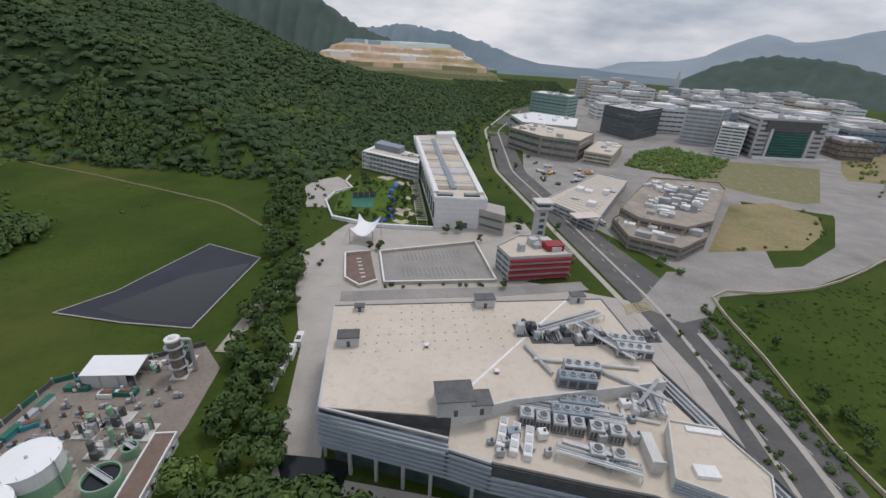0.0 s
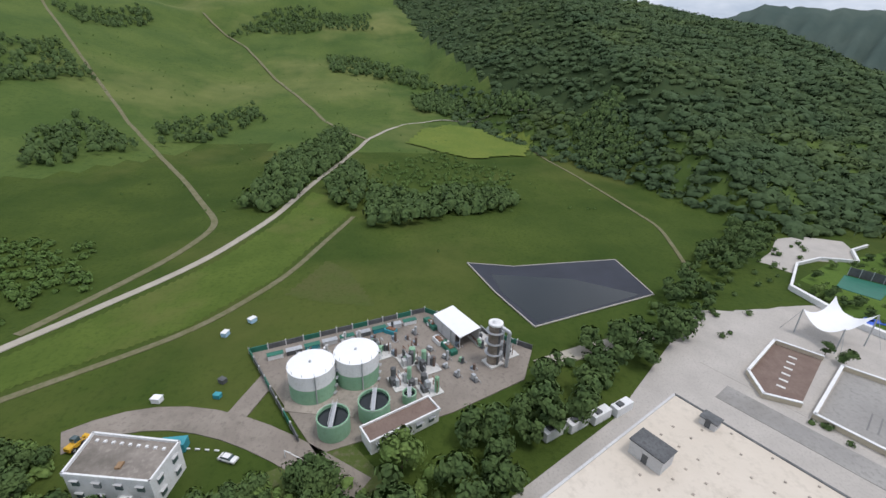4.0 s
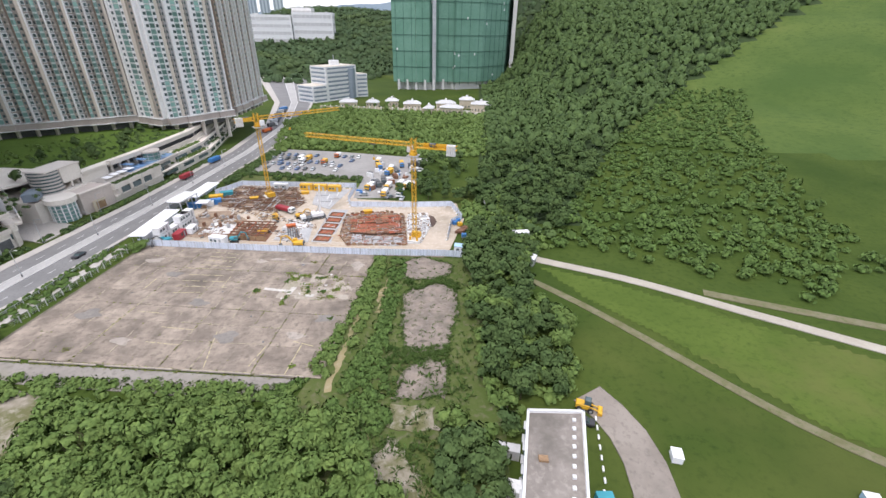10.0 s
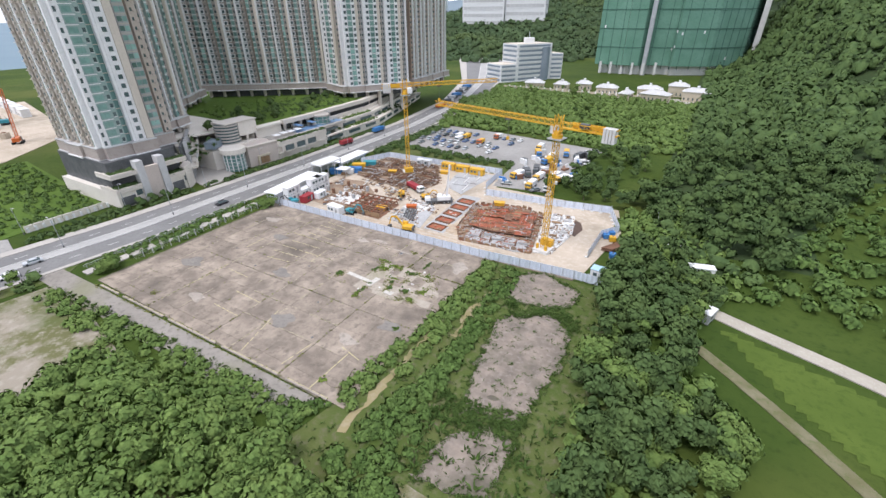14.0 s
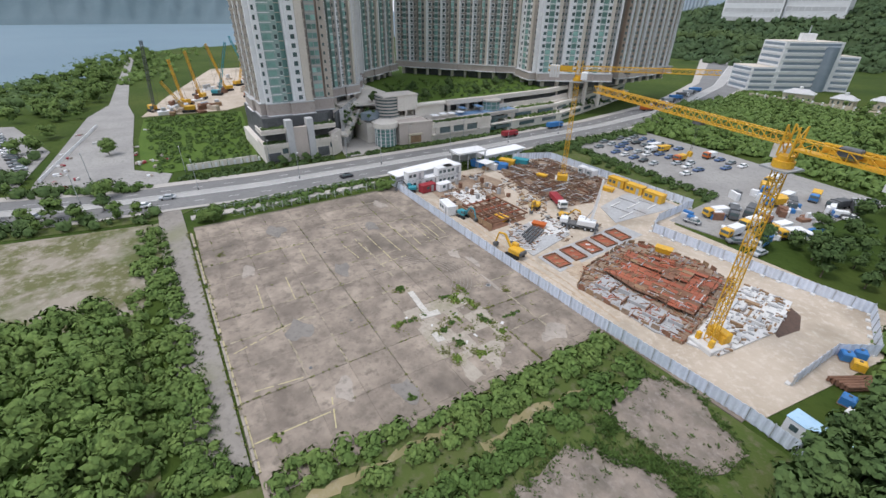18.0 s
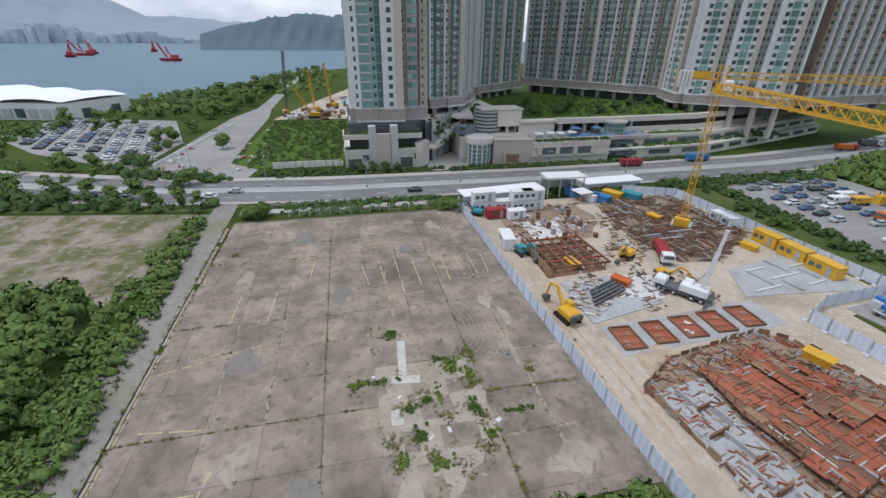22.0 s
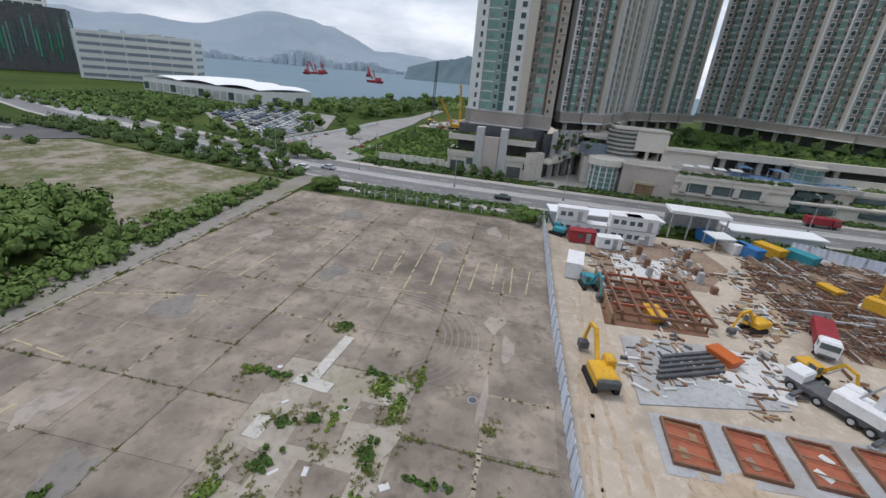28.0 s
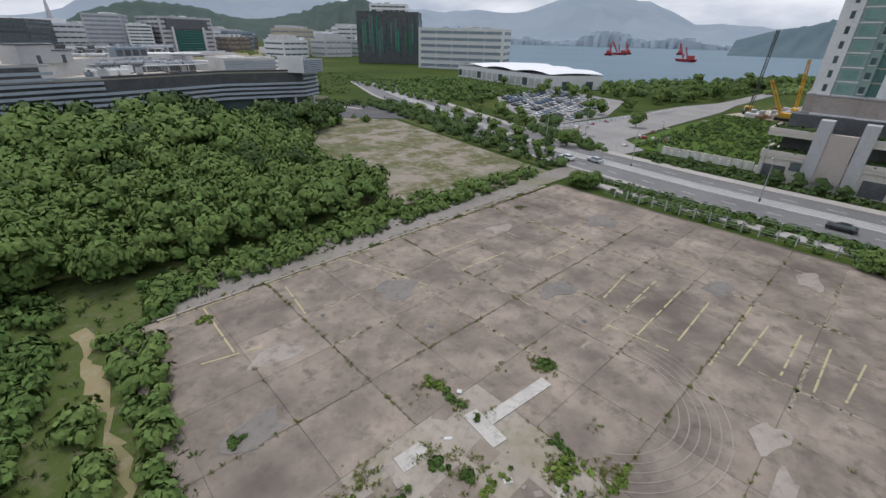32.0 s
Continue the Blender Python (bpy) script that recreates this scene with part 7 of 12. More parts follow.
def tower_crane(x, y, top, jib, back, deg, label):
    c = thing("tower_crane", label, "tower crane", x, y, 0, deg, "tower cranes")
    part("footing", MB().cbox(0, 0, 0, 4.6, 4.6, 1.0, 0.15), NEWC, c)
    for k in range(4):
        part("anchor", MB().cbox((k % 2 - 0.5) * 2.6, (k // 2 - 0.5) * 2.6, 1.0, 0.7, 0.7, 1.4, 0.08), YELLOW, c)
    n = int(round((top - 4) / 6))
    for k in range(n):
        m = shared("mast_section", MAST, c, 0, 0, 1.0 + k * (top - 4) / n)
        m.scale = (0.76, 0.76, (top - 4) / n / 6)
    part("ballast_box", MB().cbox(0, -2.2, 1.0, 3.4, 1.6, 1.9, 0.15), YELLOW, c, "yellow box at the mast foot")
    part("slewing_ring", MB().cyl(0, 0, top - 3.0, 1.35, 0.9, 16).cyl(0, 0, top - 2.1, 1.0, 0.7, 16), YELLOW, c)
    part("platform", MB().box(-1.9, -1.9, top - 3.3, 1.9, 1.9, top - 3.05), GALV, c)
    part("turret", lattice(MB(), (0, 0, top - 1.6), (0, 0, top + 2.6), 0.8, 2.0, 0.13), YELLOW, c)
    cab = part("cab", MB().cbox(1.7, -1.5, top - 2.4, 1.8, 1.4, 2.1, 0.2), WHITE, c, "small white cab")
    part("cab_window", MB().box(2.58, -2.1, top - 1.6, 2.64, -0.9, top - 0.6), GLASS, cab)
    part("jib", lattice(MB(), (0.9, 0, top + 0.6), (jib, 0, top + 1.1), 0.62, 1.7, 0.1), YELLOW, c)
    part("counter_jib", lattice(MB(), (-0.9, 0, top + 0.3), (-back, 0, top + 0.3), 0.7, 1.9, 0.11).box(-back, -0.75, top - 0.3, -0.9, 0.75, top - 0.2), YELLOW, c)
    for k in range(4):
        part("counterweight", MB().cbox(-back + 0.8 + k * 0.75, 0, top - 2.2, 0.62, 1.9, 3.4, 0.08), NEWC, c)
    part("name_board", MB().box(-back * 0.78, -0.85, top - 0.1, -back * 0.22, -0.8, top + 1.2), YELLOW, c)
    part("winch", MB().cbox(-back * 0.45, 0, top + 0.3, 2.2, 1.2, 1.1, 0.15), DARKG, c)
    part("trolley", MB().cbox(jib * 0.36, 0, top - 0.45, 1.6, 1.2, 0.5, 0.1), DARKG, c)
    hk = part("hoist_rope", MB().bar((jib * 0.36, 0.2, top - 5), (jib * 0.36, 0.2, top - 0.3), 0.03).bar((jib * 0.36, -0.2, top - 5), (jib * 0.36, -0.2, top - 0.3), 0.03), DARKG, c)
    part("hook_block", MB().cbox(jib * 0.36, 0, top - 5.8, 0.7, 0.5, 0.9, 0.15), YELLOW, hk)
    return c


tower_crane(-32.3, -38.0, 35.5, 40, 15, -10, "tall yellow tower crane with a flat lattice jib")
tower_crane(40, -76, 35, 38, 9, 222, "tall yellow tower crane over the rebar field")

# pits of the foundation
PITC = material("grey_blinding_concrete", (0.36, 0.365, 0.37), (0.44, 0.445, 0.45), 0.25, (0.28, 0.275, 0.265), 1.6, 0.9, 0.2, c4=(0.30, 0.26, 0.22))
for _k in range(5):
    _p = thing("foundation_pit", "shuttered foundation pit with red-brown lining", "foundation pit", 2.1 + 0.32 * _k, -35.8 - _k * 5.78, 0.1, -3, "row of foundation pits")
    for _a, _b, _w, _d in ((0, 1.75, 5.6, 0.22), (0, -1.75, 5.6, 0.22), (2.7, 0, 0.22, 3.3), (-2.7, 0, 0.22, 3.3)):
        part("kerb_board", MB().cbox(_a, _b, 0, _w, _d, 0.42, 0.04), RUST, _p, "rust-brown shutter board")
    part("lining", MB().box(-2.6, -1.65, 0.0, 2.6, 1.65, 0.06), FORM, _p)
    for _a in (-1.7, 0.1, 1.8):
        part("brace", MB().bar((_a, -1.6, 0.35), (_a + 0.4, 1.6, 0.35), 0.07), FORM if _k % 2 else TIMBER, _p)
    for _a, _b, _w in ((-1.2, 0.6, 1.4), (1.0, -0.7, 1.1)):
        part("loose_panel", MB().rbox(_a, _b, 0.07, _w, 0.7, 0.06, 20 * _k), (TIMBER, GRIME, NEWC)[_k % 3], _p)
solo("pit_apron", MB().prism([(-1.8, -33), (5.6, -33.2), (7.6, -64.5), (0.2, -64.8)], 0.02, 0.1), PITC, "grey cast concrete apron round the pits", "slab", kind="structure")

# raised formwork deck in its excavation
deck = thing("formwork_deck", "red formwork deck with timber shoring in an excavation", "formwork")
DECK = [(-6.9, -41), (-5.5, -53), (-13.5, -57.5), (-22.5, -59), (-26.8, -42.5), (-20, -41.4), (-15.2, -40.3)]
_outer = [(-8, -31.6), (-3.6, -39), (-0.6, -57), (-3.5, -61), (-16, -64), (-24.5, -61.5), (-30, -34)]
part("deck_bed", MB().prism(_outer, 0.02, 0.2), GRIME, deck, "muddy excavation floor")
part("low_floor", MB().prism([(-9, -33), (-8, -41), (-16.4, -39.8), (-26, -40.4), (-28.6, -34.4), (-25.4, -32.8)], 0.02, 0.3), PITC, deck, "grey blinded floor below the deck")
part("deck_base", MB().prism(DECK, 0.9, 1.05), RUST, deck)
_g = np.random.default_rng(5)
_ang = 12.0
_ca, _sa = math.cos(radians(_ang)), math.sin(radians(_ang))
_panel = [MB().box(-1.2, -0.6, 0, 1.2, 0.6, 0.08).mesh("panel", m) for m in (FORM, FORM, FORM, RUST, TIMBER)]
for _i in range(-8, 9):
    for _j in range(-9, 10):
        _x, _y = -16.5 + _ca * _i * 2.45 - _sa * _j * 1.25, -49.5 + _sa * _i * 2.45 + _ca * _j * 1.25
        if inside(DECK, np.array([_x]), np.array([_y]))[0] and _g.uniform() < 0.86:
            shared("panel", _panel[int(_g.choice([0, 1, 2, 0, 1, 3, 4]))], deck, _x, _y, 1.06 + (0.45 if -20 < _x < -9 and _y < -49 else 0) + _g.uniform(0, 0.05), _ang)
for _k in range(34):
    _x, _y = _g.uniform(-26, -6), _g.uniform(-58, -41)
    if inside(DECK, np.array([_x]), np.array([_y]))[0]:
        part("joist", MB().rbox(_x, _y, 1.62 if -20 < _x < -9 and _y < -49 else 1.2, _g.uniform(2, 4.5), 0.14, 0.14, _ang + float(_g.choice([0, 90]))), (TIMBER, FORM, TIMBER, NEWC)[_k % 4], deck)
for (_x0, _y0), (_x1, _y1) in zip(_outer, _outer[1:] + _outer[:1]):
    _n = int(math.hypot(_x1 - _x0, _y1 - _y0) / 1.9)
    for _k in range(_n):
        part("shutter", MB().rbox(_x0 + (_x1 - _x0) * (_k + 0.5) / _n, _y0 + (_y1 - _y0) * (_k + 0.5) / _n, 0, 1.5, 0.14, _g.uniform(0.5, 1.3), math.degrees(math.atan2(_y1 - _y0, _x1 - _x0)) + _g.normal(0, 5)), (TIMBER, RUST, GRIME)[_k % 3], deck)
for (_x0, _y0), (_x1, _y1) in zip(DECK, DECK[1:] + DECK[:1]):
    _n = int(math.hypot(_x1 - _x0, _y1 - _y0) / 1.4)
    for _k in range(_n):
        part("prop", MB().cyl(_x0 + (_x1 - _x0) * _k / _n, _y0 + (_y1 - _y0) * _k / _n, 0.2, 0.09, 1.5 + 0.5 * (_k % 2), 6), RUST, deck)
for _k in range(9):
    part("low_wall", MB().rbox(-11 - _k * 1.9, -35.6 - 1.1 * (_k % 3), 0.3, _g.uniform(2, 4), 0.22, _g.uniform(0.5, 1.0), _ang + 90 * (_k % 2)), (PITC, RUST)[_k % 2], deck)
slab1 = thing("ground_slab", "cast grey slab with starter walls by the crane", "slab")
SLABP = [(-30.2, -35), (-26.4, -56.5), (-26.2, -63.5), (-34.3, -64.8), (-37, -52), (-35, -36.5)]
part("slab", MB().prism(SLABP, 0.02, 0.4), NEWC, slab1)
for _k in range(40):
    _x, _y = _g.uniform(-36, -27), _g.uniform(-63, -40)
    if inside(SLABP, np.array([_x]), np.array([_y]))[0]:
        part("starter_wall", MB().rbox(_x, _y, 0.4, _g.uniform(1, 3.2), _g.uniform(0.2, 0.9), _g.uniform(0.2, 0.7), _ang + float(_g.choice([0, 90]))), (NEWC, GREYW, PITC, TIMBER)[_k % 4], slab1)
part("earth_pit", MB().prism([(-34.2, -56.5), (-35, -62.8), (-37.2, -61.5), (-39, -56.6), (-37.9, -50.8), (-36.4, -52)], 0.02, 0.14), material("wet_dark_earth", (0.075, 0.045, 0.032), (0.11, 0.065, 0.045), 0.4, (0.05, 0.035, 0.028), 1.5, 0.6, 0.4), slab1, "wet dark red earth pit")

_mf = [MB(), MB(), MB(), MB()]
for _k in range(1700):
    _x, _y = _g.uniform(-30, -1), _g.uniform(-64, -32)
    if not inside(_outer, np.array([_x]), np.array([_y]))[0]:
        continue
    _on = inside(DECK, np.array([_x]), np.array([_y]))[0]
    if _on and _k % 3:
        continue
    _z = (1.65 if -20 < _x < -9 and _y < -49 else 1.16) if _on else 0.22
    _mf[_k % 4].rbox(_x, _y, _z, _g.uniform(0.3, 1.9), _g.uniform(0.05, 0.22), _g.uniform(0.05, 0.3), _ang + float(_g.choice([0, 90, 0, 90, 45])))
for _m, _mat, _lb in zip(_mf, (FORM, RUST, TIMBER, PITC), ("loose red form panels about the deck", "rusty bars and clamps about the deck", "loose timbers about the deck", "small concrete pieces about the deck")):
    solo("deck_debris", _m, _mat, _lb, "building debris", kind="stuff")
_mf = [MB(), MB(), MB()]
for _k in range(420):
    _x, _y = _g.uniform(-37, -26), _g.uniform(-64, -36)
    if inside(SLABP, np.array([_x]), np.array([_y]))[0]:
        _mf[_k % 3].rbox(_x, _y, 0.4, _g.uniform(0.3, 1.3), _g.uniform(0.08, 0.5), _g.uniform(0.06, 0.4), _ang + float(_g.choice([0, 90, 40])))
for _m, _mat, _lb in zip(_mf, (GREYW, TIMBER, PITC), ("grey blocks strewn over the slab", "boards strewn over the slab", "rubble strewn over the slab")):
    solo("slab_debris", _m, _mat, _lb, "building debris", kind="stuff")
# reinforcement field: low walls, starter bars and mats of steel, with loose material too fine to count
_g = np.random.default_rng(6)
_mb, _mt, _mc, _md, _mn = MB(), MB(), MB(), MB(), MB()
FIELD = [(55, -62), (61, -66), (60, -88), (32, -88), (21.6, -70), (23, -62), (35, -59)]
for _k in range(5200):
    _x, _y = _g.uniform(20, 62), _g.uniform(-90, -58)
    if not inside(FIELD, np.array([_x]), np.array([_y]))[0] or math.sin(_x * 0.55 + 1.4 * math.sin(_y * 0.4)) + math.sin(_y * 0.7) < -0.9:
        continue
    _m = (_mt, _mb, _mb, _mn, _mb, _md, _mb, _mb, _mn, _mc)[_k % 10]
    _m.rbox(_x, _y, _g.uniform(0.1, 0.8), _g.uniform(0.6, 3.4), _g.uniform(0.04, 0.14), _g.uniform(0.04, 0.22), float(_g.choice([3, 93, 3, 93, 40])) + _g.normal(0, 4), _g.uniform(-0.06, 0.06))
for _k in range(1500):
    _x, _y = _g.uniform(8, 60), _g.uniform(-60, -32)
    if math.sin(_x * 0.4 + 2) + math.sin(_y * 0.55 + _x * 0.2) < -0.2:
        continue
    _m = (_mt, _mc, _mn, _mb, _mc, _md)[_k % 6]
    _m.rbox(_x, _y, 0.1, _g.uniform(0.3, 2.0), _g.uniform(0.06, 0.4), _g.uniform(0.06, 0.4), float(_g.choice([5, 95, 5, 95, 50])) + _g.normal(0, 6))
for _m, _mat, _lb in ((_mb, RUST, "tangled rusty reinforcement bars and steel"), (_mt, TIMBER, "loose timber boards about the site"), (_mc, NEWC, "broken concrete and blocks on the site"), (_md, DARKG, "dark scrap and steel sections"), (_mn, GRIME, "mud-caked timbers and steel about the site")):
    solo("site_debris", _m, _mat, _lb, "building debris", kind="stuff")
for _k in range(22):
    _x, _y = _g.uniform(26, 58), _g.uniform(-84, -64)
    solo("footing_wall", MB().rbox(_x, _y, 0.05, _g.uniform(3, 8), 0.35, _g.uniform(0.5, 1.1), 3 + 90 * (_k % 2)), (PITC, RUST, GRIME)[_k % 3], "low muddy footing wall between reinforcement", "footing", "footing walls")
for _k in range(12):
    _x, _y = 38 + (_k % 6) * 3.4, -42 - (_k // 6) * 8 + _g.uniform(-1, 1)
    solo("concrete_stub", MB().cbox(_x, _y, 0.05, 0.9, 0.9, _g.uniform(1.0, 2.2), 0.08), (RUST, PITC)[_k % 2], "squat column stub with rusty starters", "column stub", "column stubs")
for _p, _z, _m, _lb in (([(6.5, -32.6), (19.7, -33), (20.8, -47), (10, -48.5)], 0.2, PITC, "grey cast slab beside the pits"), ([(13, -41), (21, -44), (19, -52), (11, -49.5)], 0.24, NEWC, "pale covered slab beside the mobile crane"),
                        ([(38, -36), (50, -36.5), (49, -46), (40, -45)], 0.16, NEWC, "pale sheeted slab on the site"), ([(8.5, -64.5), (18, -69.5), (21, -84), (20, -90), (6, -90), (8, -72)], 0.16, PITC, "grey blinded floor slab"),
                        ([(22, -31.5), (36, -32), (37, -46), (23, -45)], 0.12, RUST, "dark pit floor with steel bars"), (FIELD, 0.1, GRIME, "muddy brown floor under the reinforcement"),
                        ([(36, -53), (35.5, -60.5), (29.4, -59.5), (26, -51)], 0.09, material("ochre_mud", (0.30, 0.235, 0.13), (0.37, 0.3, 0.18), 0.3, (0.25, 0.2, 0.12), 1.2, 0.7, 0.3), "ochre muddy puddle ground"),
                        ([(48, -32), (60, -33), (60, -56), (50, -58), (38, -50), (38, -34)], 0.075, GRIME, "trampled brown ground among the cabins")):
    solo("cast_slab", MB().prism(_p, 0.02, _z), _m, _lb, "slab", kind="structure")
for _k in range(9):
    solo("floor_beam", MB().rbox(10 + (_k % 3) * 3.4, -71 - _k * 1.9, 0.16, 7 - _k % 4, 0.4, 0.3, 8 if _k % 2 else 98), (NEWC, PITC)[_k % 2], "low concrete ground beam", "beam", "ground beams")
grid1 = thing("formwork_grid", "shuttered grid of red-brown steel beams", "formwork")
for _k in range(6):
    part("beam", MB().rbox(24 + _k * 2.6, -39.5, 1.0, 0.35, 13, 0.4, 2), FORM if _k % 2 else RUST, grid1)
    part("beam", MB().rbox(30.5, -33.5 - _k * 2.4, 1.3, 14, 0.3, 0.4, 2), RUST, grid1)
    for _j in range(3):
        part("post", MB().cyl(24 + _k * 2.6, -34 - _j * 5.5, 0, 0.14, 1.1, 6), RUST, grid1)
for _k in range(4):
    part("side_shutter", MB().rbox(24 + _k * 4, -32.2, 0, 3.7, 0.2, 1.7, 0), TIMBER, grid1)
for _k in range(5):
    solo("steel_beam", MB().rbox(13 + _k * 1.1, -39.5 - _k * 0.4, 0.3, 0.4, 9, 0.4, 24), DARKG, "dark steel beam lying on the slab", "steel beam", "stacked beams")
for _k in range(10):
    solo("rusty_pipe", MB().bar((-47 - (_k % 5) * 0.6, -46, 0.35 + (_k // 5) * 0.55), (-50.5 - (_k % 5) * 0.6, -52, 0.35 + (_k // 5) * 0.55), 0.27, 8), RUST, "rusty brown steel pipe in a stack", "pipe", "stacked pipes")


# wheel ruts along the hoarding, pale blinding slabs and wet mud
RUT = material("churned_mud", (0.4009, 0.3118, 0.2227), (0.5048, 0.4083, 0.3044), 0.4, (0.297, 0.2301, 0.1633), 1.5, 0.9, 0.4, spec=0.25)
_g = np.random.default_rng(73)
for _k, _pts in enumerate(([(28.3, -27.6), (14.8, -28.6), (3.5, -27.7), (-4.8, -27.3), (-14.2, -26.9)], [(30, -30.6), (6.5, -28.9), (-0.1, -29.4), (-7, -29.5), (-16, -29)], [(45.7, -28.2), (26.8, -28.9), (4.3, -26.6), (-7.9, -26.4), (-14.2, -26.4)], [(20, -31), (6, -31.4), (-6, -31.2), (-20, -30)])):
    _m = MB()
    for (_x0, _y0), (_x1, _y1) in zip(_pts, _pts[1:]):
        _n = max(2, int(math.hypot(_x1 - _x0, _y1 - _y0) / 1.1))
        for _i in range(_n):
            _t = (_i + 0.5) / _n
            _m.rbox(_x0 + (_x1 - _x0) * _t + _g.normal(0, 0.06), _y0 + (_y1 - _y0) * _t + _g.normal(0, 0.08), 0.03, 1.5, _g.uniform(0.25, 0.7), 0.024 + 0.005 * (_i % 3) + 0.0012 * _k, math.degrees(math.atan2(_y1 - _y0, _x1 - _x0)) + _g.normal(0, 3))
    solo("wheel_rut", _m, RUT, "muddy wheel rut along the site hoarding", "rut", "wheel ruts", kind="stuff")
for _p in ([(33.7, -51.6), (36.9, -59.8), (30.9, -60.2), (28.2, -51.7)], [(-1.6, -34.4), (-3.1, -40.2), (-2.7, -44.4), (-5.9, -38.4), (-7.2, -33.6)]):
    _cx, _cy = sum(p[0] for p in _p) / len(_p), sum(p[1] for p in _p) / len(_p)
    _m = MB()
    for _i in range(70):
        _a, _q = _g.uniform(0, 6.28), math.sqrt(_g.uniform(0, 1)) * 4.2
        _m.cyl(_cx + _q * math.cos(_a), _cy + _q * math.sin(_a), 0.02, _g.uniform(0.3, 1.1), 0.03 + 0.0012 * _i, 9)
    solo("mud_patch", _m, RUT, "patch of churned wet mud on the site", "mud", kind="stuff")
# site vehicles and cabins
def cabin(x, y, deg, w, d, h, mat, label, group, z=0.06, roofmat=None):
    c = thing("site_cabin", label, "site cabin", x, y, z, deg, group)
    part("body", MB().cbox(0, 0, 0.12, w, d, h, 0.06), mat, c)
    part("roof", MB().box(-w / 2 - 0.1, -d / 2 - 0.1, h + 0.12, w / 2 + 0.1, d / 2 + 0.1, h + 0.24), roofmat or WHITE, c)
    part("skid", MB().box(-w / 2, -d / 2 + 0.1, 0, w / 2, d / 2 - 0.1, 0.12), DARKG, c)
    for sgn in (-1, 1):
        part("door", MB().box(-w * 0.32, sgn * (d / 2 + 0.03) - 0.03, 0.2, -w * 0.32 + 0.9, sgn * (d / 2 + 0.03) + 0.03, 2.2), GALV, c)
        for k in range(max(1, int(w / 3))):
            part("window", MB().box(w * (k * 0.25), sgn * (d / 2 + 0.03) - 0.03, 1.1, w * (k * 0.25) + 1.0, sgn * (d / 2 + 0.03) + 0.03, 2.0), GLASS, c)
    return c


for _x, _y, _a, _z in ((59.5, -29.5, 92, 0.06), (59.5, -35.5, 92, 0.06), (58.5, -40, 92, 0.06), (58.5, -43.2, 92, 0.06), (59.5, -29.5, 92, 2.9), (58.5, -40, 92, 2.9), (58.5, -43.2, 92, 2.9)):
    cabin(_x, _y, _a, 6, 2.6, 2.6, WHITE, "white stacked site office cabin", "white site cabins", _z)
cabin(54.5, -31.5, 95, 5, 2.4, 2.3, RED, "faded red container by the cabins", "site containers", roofmat=RED)
cabin(53, -36.5, 95, 4.6, 2.4, 2.2, CANVAS, "cream container with a coloured panel", "site containers")
cabin(38, -28.6, -8, 6, 2.5, 2.6, WHITE, "white container inside the hoarding", "site containers")
for _x, _y, _a in ((27, -88.2, 2), (20, -88, 2), (13, -87.6, 2)):
    cabin(_x, _y, _a, 6, 2.5, 2.6, YELLOW, "yellow site container by the rear fence", "yellow containers", roofmat=YELLOW)
for _x, _y, _a in ((37.5, -87.6, 2), (41, -87.4, 2)):
    cabin(_x, _y, _a, 3, 2.4, 2.5, WHITE, "small white cabin by the rear fence", "small cabins")
for _x, _y, _a, _m, _lb in ((25.5, -82, 15, YELLOW, "yellow open skip"), (26, -38.6, 8, YELLOW, "yellow steel skip on the formwork"), (45.5, -72, 20, YELLOW, "yellow box beside the crane mast"), (-10.5, -56.5, 20, YELLOW, "yellow tool box on the deck"),
                           (17.5, -44.5, 30, CONE, "orange material skip"), (66, -60, 30, BLUE, "blue material box"), (62, -62.5, 20, WHITE, "white material box"), (60, -65, 30, BLUE, "blue waste box"), (62, -70, 30, YELLOW, "yellow waste box"), (60, -75, 30, TEALP, "teal container by the fence")):
    _s = thing("skip", _lb + " on the building site", "skip", _x, _y, 0.1 if _x > -9 else 2.6, _a, "site skips")
    _w, _d, _h = (3.0, 1.6, 1.2) if _y > -60 or _x < 50 else (5.0, 2.4, 2.2)
    part("tub", MB().add([(-_w / 2, -_d / 2, 0), (_w / 2, -_d / 2, 0), (_w / 2, _d / 2, 0), (-_w / 2, _d / 2, 0), (-_w / 2 - 0.3, -_d / 2 - 0.2, _h), (_w / 2 + 0.3, -_d / 2 - 0.2, _h), (_w / 2 + 0.3, _d / 2 + 0.2, _h), (-_w / 2 - 0.3, _d / 2 + 0.2, _h)],
                         [(3, 2, 1, 0), (4, 5, 6, 7), (0, 1, 5, 4), (1, 2, 6, 5), (2, 3, 7, 6), (3, 0, 4, 7)]), _m, _s)
    part("rim", MB().box(-_w / 2 - 0.35, -_d / 2 - 0.25, _h - 0.12, _w / 2 + 0.35, _d / 2 + 0.25, _h + 0.05), _m, _s)
gatehouse = thing("gate_canopy", "white steel entrance canopy over the site gate", "gate canopy", 68.5, -57, 0, 88)
part("roof", MB().box(-6, -3, 5.6, 6, 3, 6.2), WHITE, gatehouse)
for _x in (-5.5, -1.8, 1.8, 5.5):
    for _y in (-2.6, 2.6):
        part("post", MB().box(_x - 0.15, _y - 0.15, 0, _x + 0.15, _y + 0.15, 5.6), GALV, gatehouse)
part("gate_leaf", MB().box(-5.3, -2.5, 0.2, 5.3, -2.4, 4.2), GALV, gatehouse)
